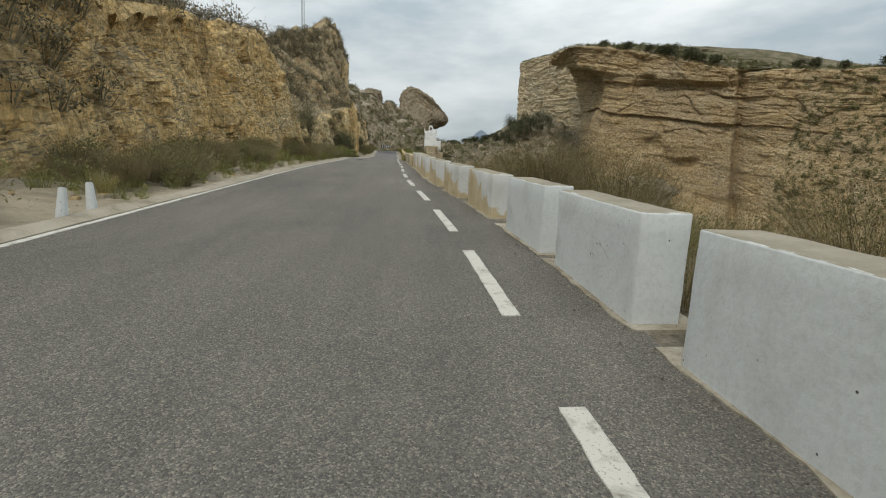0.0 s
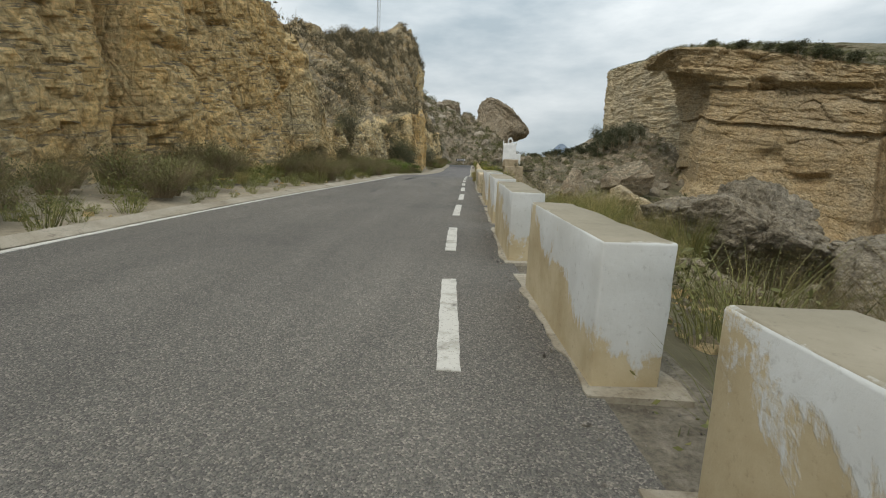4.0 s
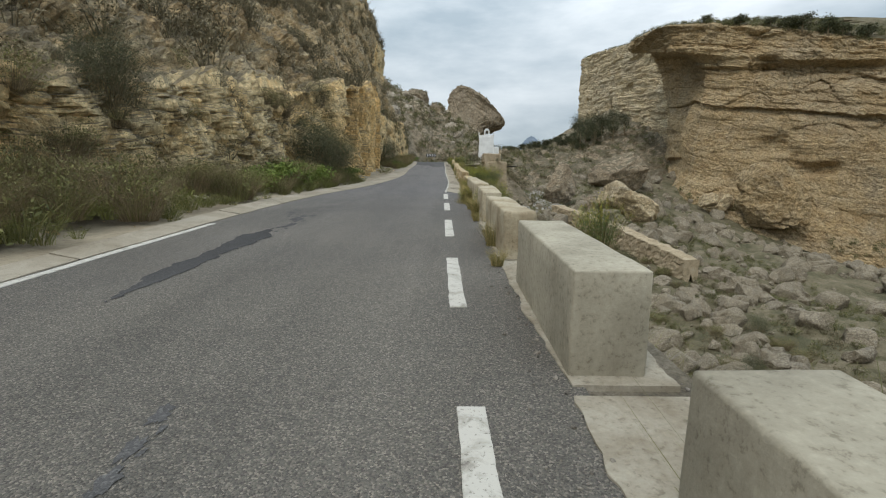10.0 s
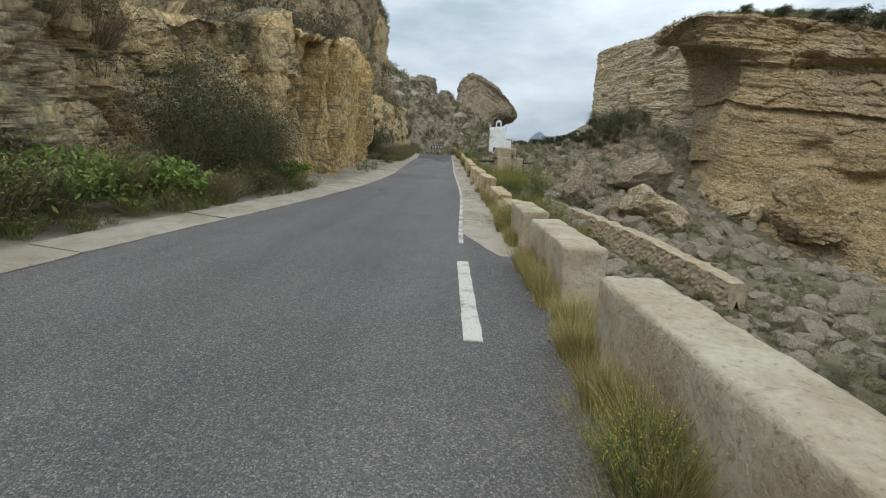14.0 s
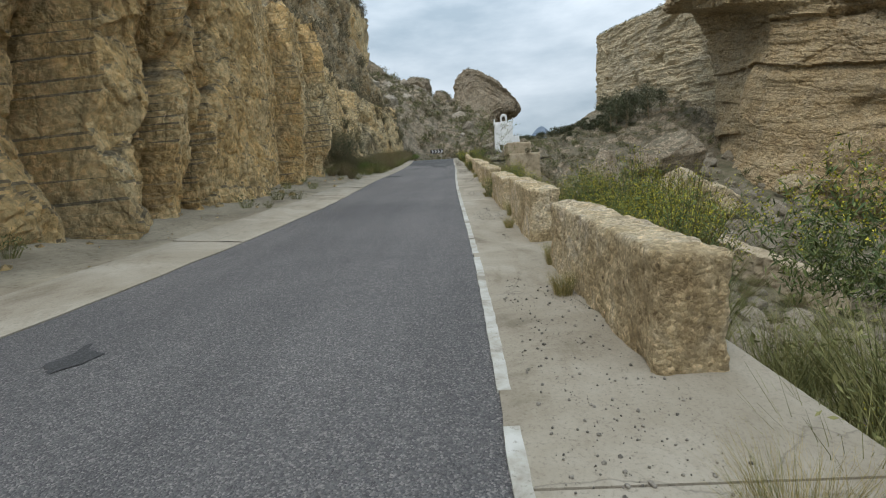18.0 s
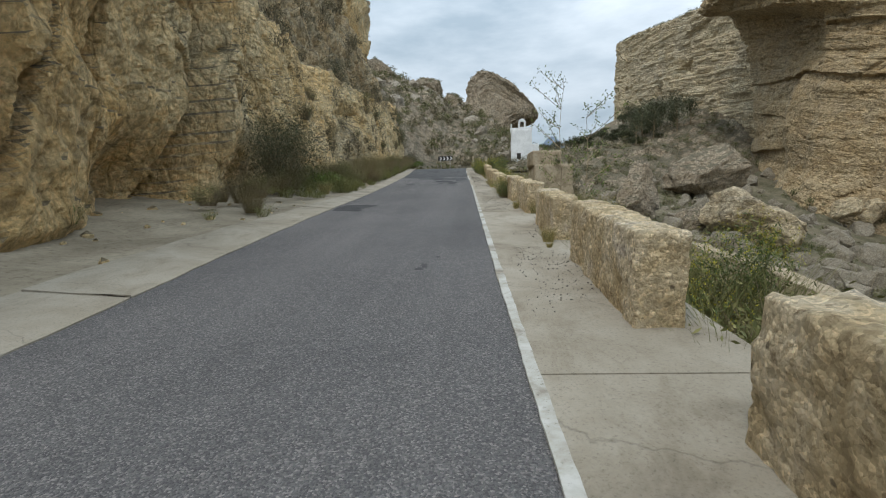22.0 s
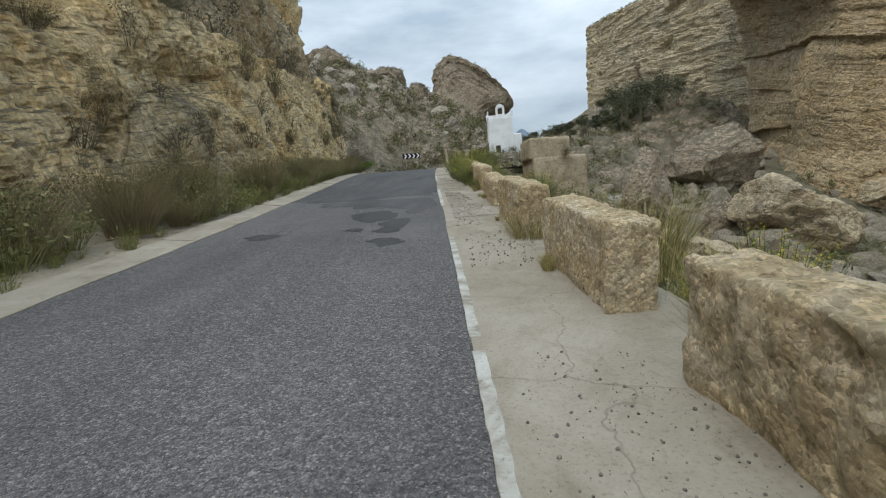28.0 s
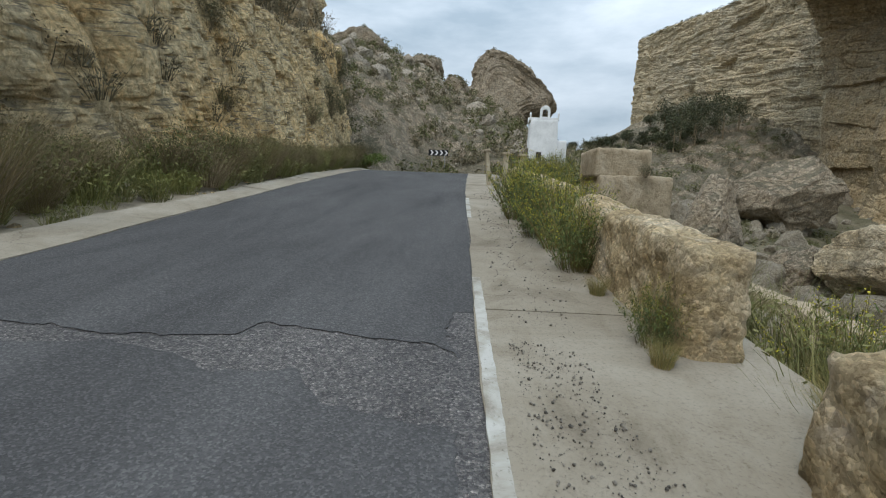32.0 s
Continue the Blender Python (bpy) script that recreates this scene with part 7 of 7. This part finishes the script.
scatter("bank_grass", bank, spots, OLIVE, "olive grass and weeds on the bank behind the parapet", "grass")

# scrub on ledges and slopes, too many to count
tiny = [(lambda A, B: (np.concatenate([A[0], B[0]]), A[1] + [tuple(q + len(A[0]) for q in f) for f in B[1]]))(blades(26, 0.9, 0.6, 0.03, s, 0.4, 2, 0.3), leaf_cloud(190, 0.55, 0.55, 0.42, 0.055, s, 14)) for s in range(60, 65)]
# sparser bushes for the far slopes and for the ravine
far = [(lambda A, B: (np.concatenate([A[0], B[0]]), A[1] + [tuple(q + len(A[0]) for q in f) for f in B[1]]))(blades(8, 0.9, 0.6, 0.05, s, 0.4, 2, 0.3), leaf_cloud(75, 0.55, 0.55, 0.42, 0.095, s, 14)) for s in range(60, 65)]
mid = [(lambda A, B: (np.concatenate([A[0], B[0]]), A[1] + [tuple(q + len(A[0]) for q in f) for f in B[1]]))(blades(14, 0.9, 0.6, 0.035, s, 0.4, 2, 0.3), leaf_cloud(120, 0.55, 0.55, 0.42, 0.072, s, 14)) for s in range(65, 70)]
spots = []
sel = np.argwhere((CL_b > 0.02) & (CL_b < 1.0) & (CL[..., 1] > 2))
for k in g.choice(len(sel), 1500, replace=False):
    x, y, z = CL[tuple(sel[k])]
    if fbm(np.array([x * 0.3, y * 0.25, z * 0.3]), 3, 6) > 0.10:
        spots.append((x, y, z - 0.1, g.uniform(0.5, 1.5), g.uniform(0, 6), 0.0))
sel = np.argwhere((CL_a > 0.25) & (CL_a < 1.0) & (CL[..., 1] > 2) & (np.abs(CL[..., 1] - 65) > 10) & (CL[..., 1] > 30))
for k in g.choice(len(sel), 150, replace=False):
    x, y, z = CL[tuple(sel[k])]
    spots.append((x, y, z - 0.1, g.uniform(0.3, 0.8), g.uniform(0, 6), 0.0))
sel = np.argwhere((CL_b > 0.03) & (CL_b < 0.45) & (CL[..., 1] > 14) & (CL[..., 1] < 56))
for k in g.choice(len(sel), 70, replace=False):
    x, y, z = CL[tuple(sel[k])]
    spots.append((x, y, z - 0.2, g.uniform(0.7, 1.6), g.uniform(0, 6), 0.0))
sel = np.argwhere((CL_b > 0.72) & (CL_b < 1.0) & (CL[..., 1] > 60))
for k in g.choice(len(sel), 330, replace=False):
    x, y, z = CL[tuple(sel[k])]
    spots.append((x, y, z - 0.2, g.uniform(0.7, 1.6), g.uniform(0, 6), 0.0))
sel = np.argwhere((CL_b >= 1.0) & (CL[..., 0] > -24) & (CL[..., 1] > 55))
for k in g.choice(len(sel), min(len(sel), 160), replace=False):
    x, y, z = CL[tuple(sel[k])]
    spots.append((x, y, z - 0.25, g.uniform(0.7, 1.5), g.uniform(0, 6), 0.0))
sel = np.argwhere((CL_a > 0.45) & (CL_b < 0.4) & (CL[..., 1] > 3) & (CL[..., 1] < 13.5))
for k in g.choice(len(sel), 70, replace=False):
    x, y, z = CL[tuple(sel[k])]
    spots.append((x, y, z - 0.2, g.uniform(0.6, 1.3), g.uniform(0, 6), 0.0))
scatter("cliff_scrub", tiny, spots, TWIGGY, "grey-brown scrub on the cliff's ledges", "scrub")
spots = []
for _ in range(3400):
    x, y = g.uniform(3, 52), g.uniform(8, 165)
    if fbm(np.array([x * 0.14, y * 0.14, 0.5]), 3, 16) > -0.25:
        spots.append((x, y, land(x, y) - 0.1, 0.35 + 1.1 * g.random() ** 2, g.uniform(0, 6), 0.0))
scatter("ravine_scrub", mid, spots, SCRUB, "olive scrub bushes over the ravine", "scrub")
spots = []
for _ in range(1500):
    y = g.uniform(26, 112)
    x = float(x_wall(min(y, 99))) + 3.0 + 36 * g.random() ** 1.3
    spots.append((x, y, land(x, y) - 0.1, 0.4 + 0.9 * g.random() ** 1.5, g.uniform(0, 6), 0.0))
scatter("ravine_brush", mid, spots, TWIGGY, "grey-brown brush between the rocks of the ravine", "scrub")
spots = []
for _ in range(3300):
    a, b = g.integers(0, HI.shape[0]), g.integers(20, 170)
    x, y, z = HI[a, b]
    if -60 < x < 75:
        spots.append((x, y, z - 0.2, 0.7 + 2.0 * g.random() ** 2, g.uniform(0, 6), 0.0))
for ob in [o for o in bpy.data.objects if o.name.startswith(("crag", "overhanging_crag"))]:
    tops = [f for f in ob.data.polygons if f.normal.z > 0.55]
    for k in g.choice(len(tops), 60, replace=False):
        x, y, z = tops[k].center
        spots.append((x, y, z - 0.15, g.uniform(0.4, 1.0), g.uniform(0, 6), 0.0))
scatter("hill_scrub", far, spots[::2], TWIGGY, "grey-brown scrub over the rocky hillside", "scrub")
scatter("hill_bushes", far, spots[1::2], SCRUB, "olive bushes over the rocky hillside", "scrub")
spots = []
sel = np.argwhere((ME_r > 0.01) & (ME_r < 0.5) & (ME[..., 1] > 10))
for k in g.choice(len(sel), 2300, replace=False):
    x, y, z = ME[tuple(sel[k])]
    spots.append((x, y, z - 0.2, g.uniform(0.7, 1.6), g.uniform(0, 6), 0.0))
sel = np.argwhere((ME_a > 0.05) & (ME_a < 0.98) & (ME[..., 1] < 124) & (ME[..., 1] > 0))
for k in g.choice(len(sel), 1500, replace=False):
    x, y, z = ME[tuple(sel[k])]
    spots.append((x - 0.3, y, z - 0.2, g.uniform(0.7, 1.7), g.uniform(0, 6), 0.0))
sel = np.argwhere((ME_a > 0.03) & (ME_a < 0.14) & (ME[..., 1] > 90))
for k in g.choice(len(sel), 250, replace=False):
    x, y, z = ME[tuple(sel[k])]
    spots.append((x - 0.5, y, z - 0.2, g.uniform(0.7, 1.7), g.uniform(0, 6), 0.0))
scatter("mesa_scrub", far, spots, SCRUB, "dark scrub on the mesa's rim and slopes", "scrub")


# ---- pines ----
def pine(seed, h, wide):
    ob = tagged(new("pine_tree"), "dark green rounded pine tree on rock", "tree", "pines of the mesa and its foot")
    bm = bmesh.new()
    bmesh.ops.create_cone(bm, cap_ends=True, segments=8, radius1=0.16, radius2=0.07, depth=h * 0.7, matrix=Matrix.Translation((0, 0, h * 0.33)))
    part("trunk", bm, TWIG, ob, "brown tapered trunk")
    gg = np.random.default_rng(seed)
    bm = bmesh.new()
    for _ in range(9):
        a, zz = gg.uniform(0, 6.28), h * gg.uniform(0.3, 0.68)
        bar(bm, (0, 0, zz), (wide * 0.6 * math.cos(a), wide * 0.6 * math.sin(a), zz + 0.16 * h), 0.04)
    part("limbs", bm, TWIG, ob, "bare brown limbs")
    V, F = leaf_cloud(1500, wide, wide * 0.9, h * 0.36, 0.16, seed, 22, h * 0.62)
    part("crown", mesh_from("crown", V, F, False), DARKLEAF, ob)
    return ob


pines = [pine(1, 3.2, 1.7), pine(2, 2.6, 1.6), pine(3, 7.5, 2.3)]
seen_p = set()


def set_pine(k, x, y, z, s):
    m = pose(x, y, z, 0, 0, (x * 77 + y * 31) % 360)
    ob = pines[k] if k not in seen_p else copy_thing(pines[k], m)
    seen_p.add(k)
    ob.matrix_world = m @ Matrix.Diagonal((s, s, s, 1))


rim = ME[:, np.argmin(np.abs(ME_r[0] - 0.06)), :]
rim_y = ME[:, 0, 1]
for k, (yy, s) in enumerate(((152, 0.8), (147, 1.1), (143.5, 0.9), (141, 1.2), (139.5, 1.4), (137, 1.6), (135, 1.1), (133, 1.4), (128, 1.0), (124, 1.2), (119, 0.9), (114, 1.2), (108, 1.0), (100, 1.3))):
    q = rim[np.argmin(np.abs(rim_y - yy))]
    set_pine(k % 2, q[0], q[1], q[2] - 0.3, s)
for k, (x, y, s) in enumerate(((44, 196, 1.2), (47, 200, 1.4), (49, 197, 1.2), (51.5, 203, 1.5), (54, 205, 1.3), (56.5, 200, 1.3), (46, 207, 1.4), (59, 207, 1.4), (61.5, 203, 1.2), (33, 190, 0.55), (28, 186, 0.5))):
    ix, iy = np.argmin(np.abs(HI[:, 0, 0] - x - 2.5)), np.argmin(np.abs(HI[0, :, 1] - y))
    set_pine(2, x + 2.5, y, max(land(x + 2.5, y), float(HI[ix, iy, 2])) - 0.4, s)

g = np.random.default_rng(19)
for k in range(40):
    x, y = g.uniform(24, 66), g.uniform(196, 246)
    ix, iy = np.argmin(np.abs(HI[:, 0, 0] - x)), np.argmin(np.abs(HI[0, :, 1] - y))
    set_pine(k % 2, x, y, max(float(HI[ix, iy, 2]), land(x, y)) - 0.3, g.uniform(0.7, 1.4))

# ---- thin sapling behind the parapet ----
sapling = tagged(new("sapling"), "thin sparse sapling with few small leaves behind the parapet", "sapling")
sapling.matrix_world = pose(2.1, 71.5, land(2.1, 71.5) - 0.1)
g = np.random.default_rng(5)
bm = bmesh.new()
tips = []
top_z = 8.3 - (land(2.1, 71.5) - 0.1)
at = Vector((0, 0, 0))
for k in range(9):
    to = Vector((0.03 * math.sin(k * 1.3) + 0.012 * k, 0.02 * math.cos(k), top_z * (k + 1) / 9))
    bar(bm, at, to, 0.009 * (1 - 0.08 * k))
    if k > 2:
        for _ in range(3):
            a, ln = g.uniform(-1.6, 2.2), g.uniform(0.3, 0.8)
            q = to + Vector((math.cos(a) * ln * 0.75, math.sin(a) * ln * 0.75, ln * 0.55))
            bar(bm, to, q, 0.005)
            q2 = q + Vector((math.cos(a + 0.6) * 0.16, math.sin(a + 0.6) * 0.16, 0.14))
            bar(bm, q, q2, 0.003)
            tips += [to.lerp(q, 0.6), q, q2]
    at = to
part("trunk", bm, TWIG, sapling, "grey-brown thin stems")
V, F = [], []
for p in tips:
    for _ in range(9):
        c = np.array(p) + g.normal(size=3) * 0.05
        u = g.normal(size=3)
        u = 0.03 * u / np.linalg.norm(u)
        w = np.cross(u, g.normal(size=3))
        w = 0.011 * w / np.linalg.norm(w)
        n0 = len(V)
        V += [c - u, c + w, c + u, c - w]
        F.append((n0, n0 + 1, n0 + 2, n0 + 3))
part("foliage", mesh_from("foliage", np.array(V), F, False), GREENLEAF, sapling, "small green leaves")
copy_thing(sapling, pose(1.7, 71.9, land(1.7, 71.9) - 0.1, 0, -4, 130) @ Matrix.Diagonal((0.9, 0.9, 0.92, 1)))
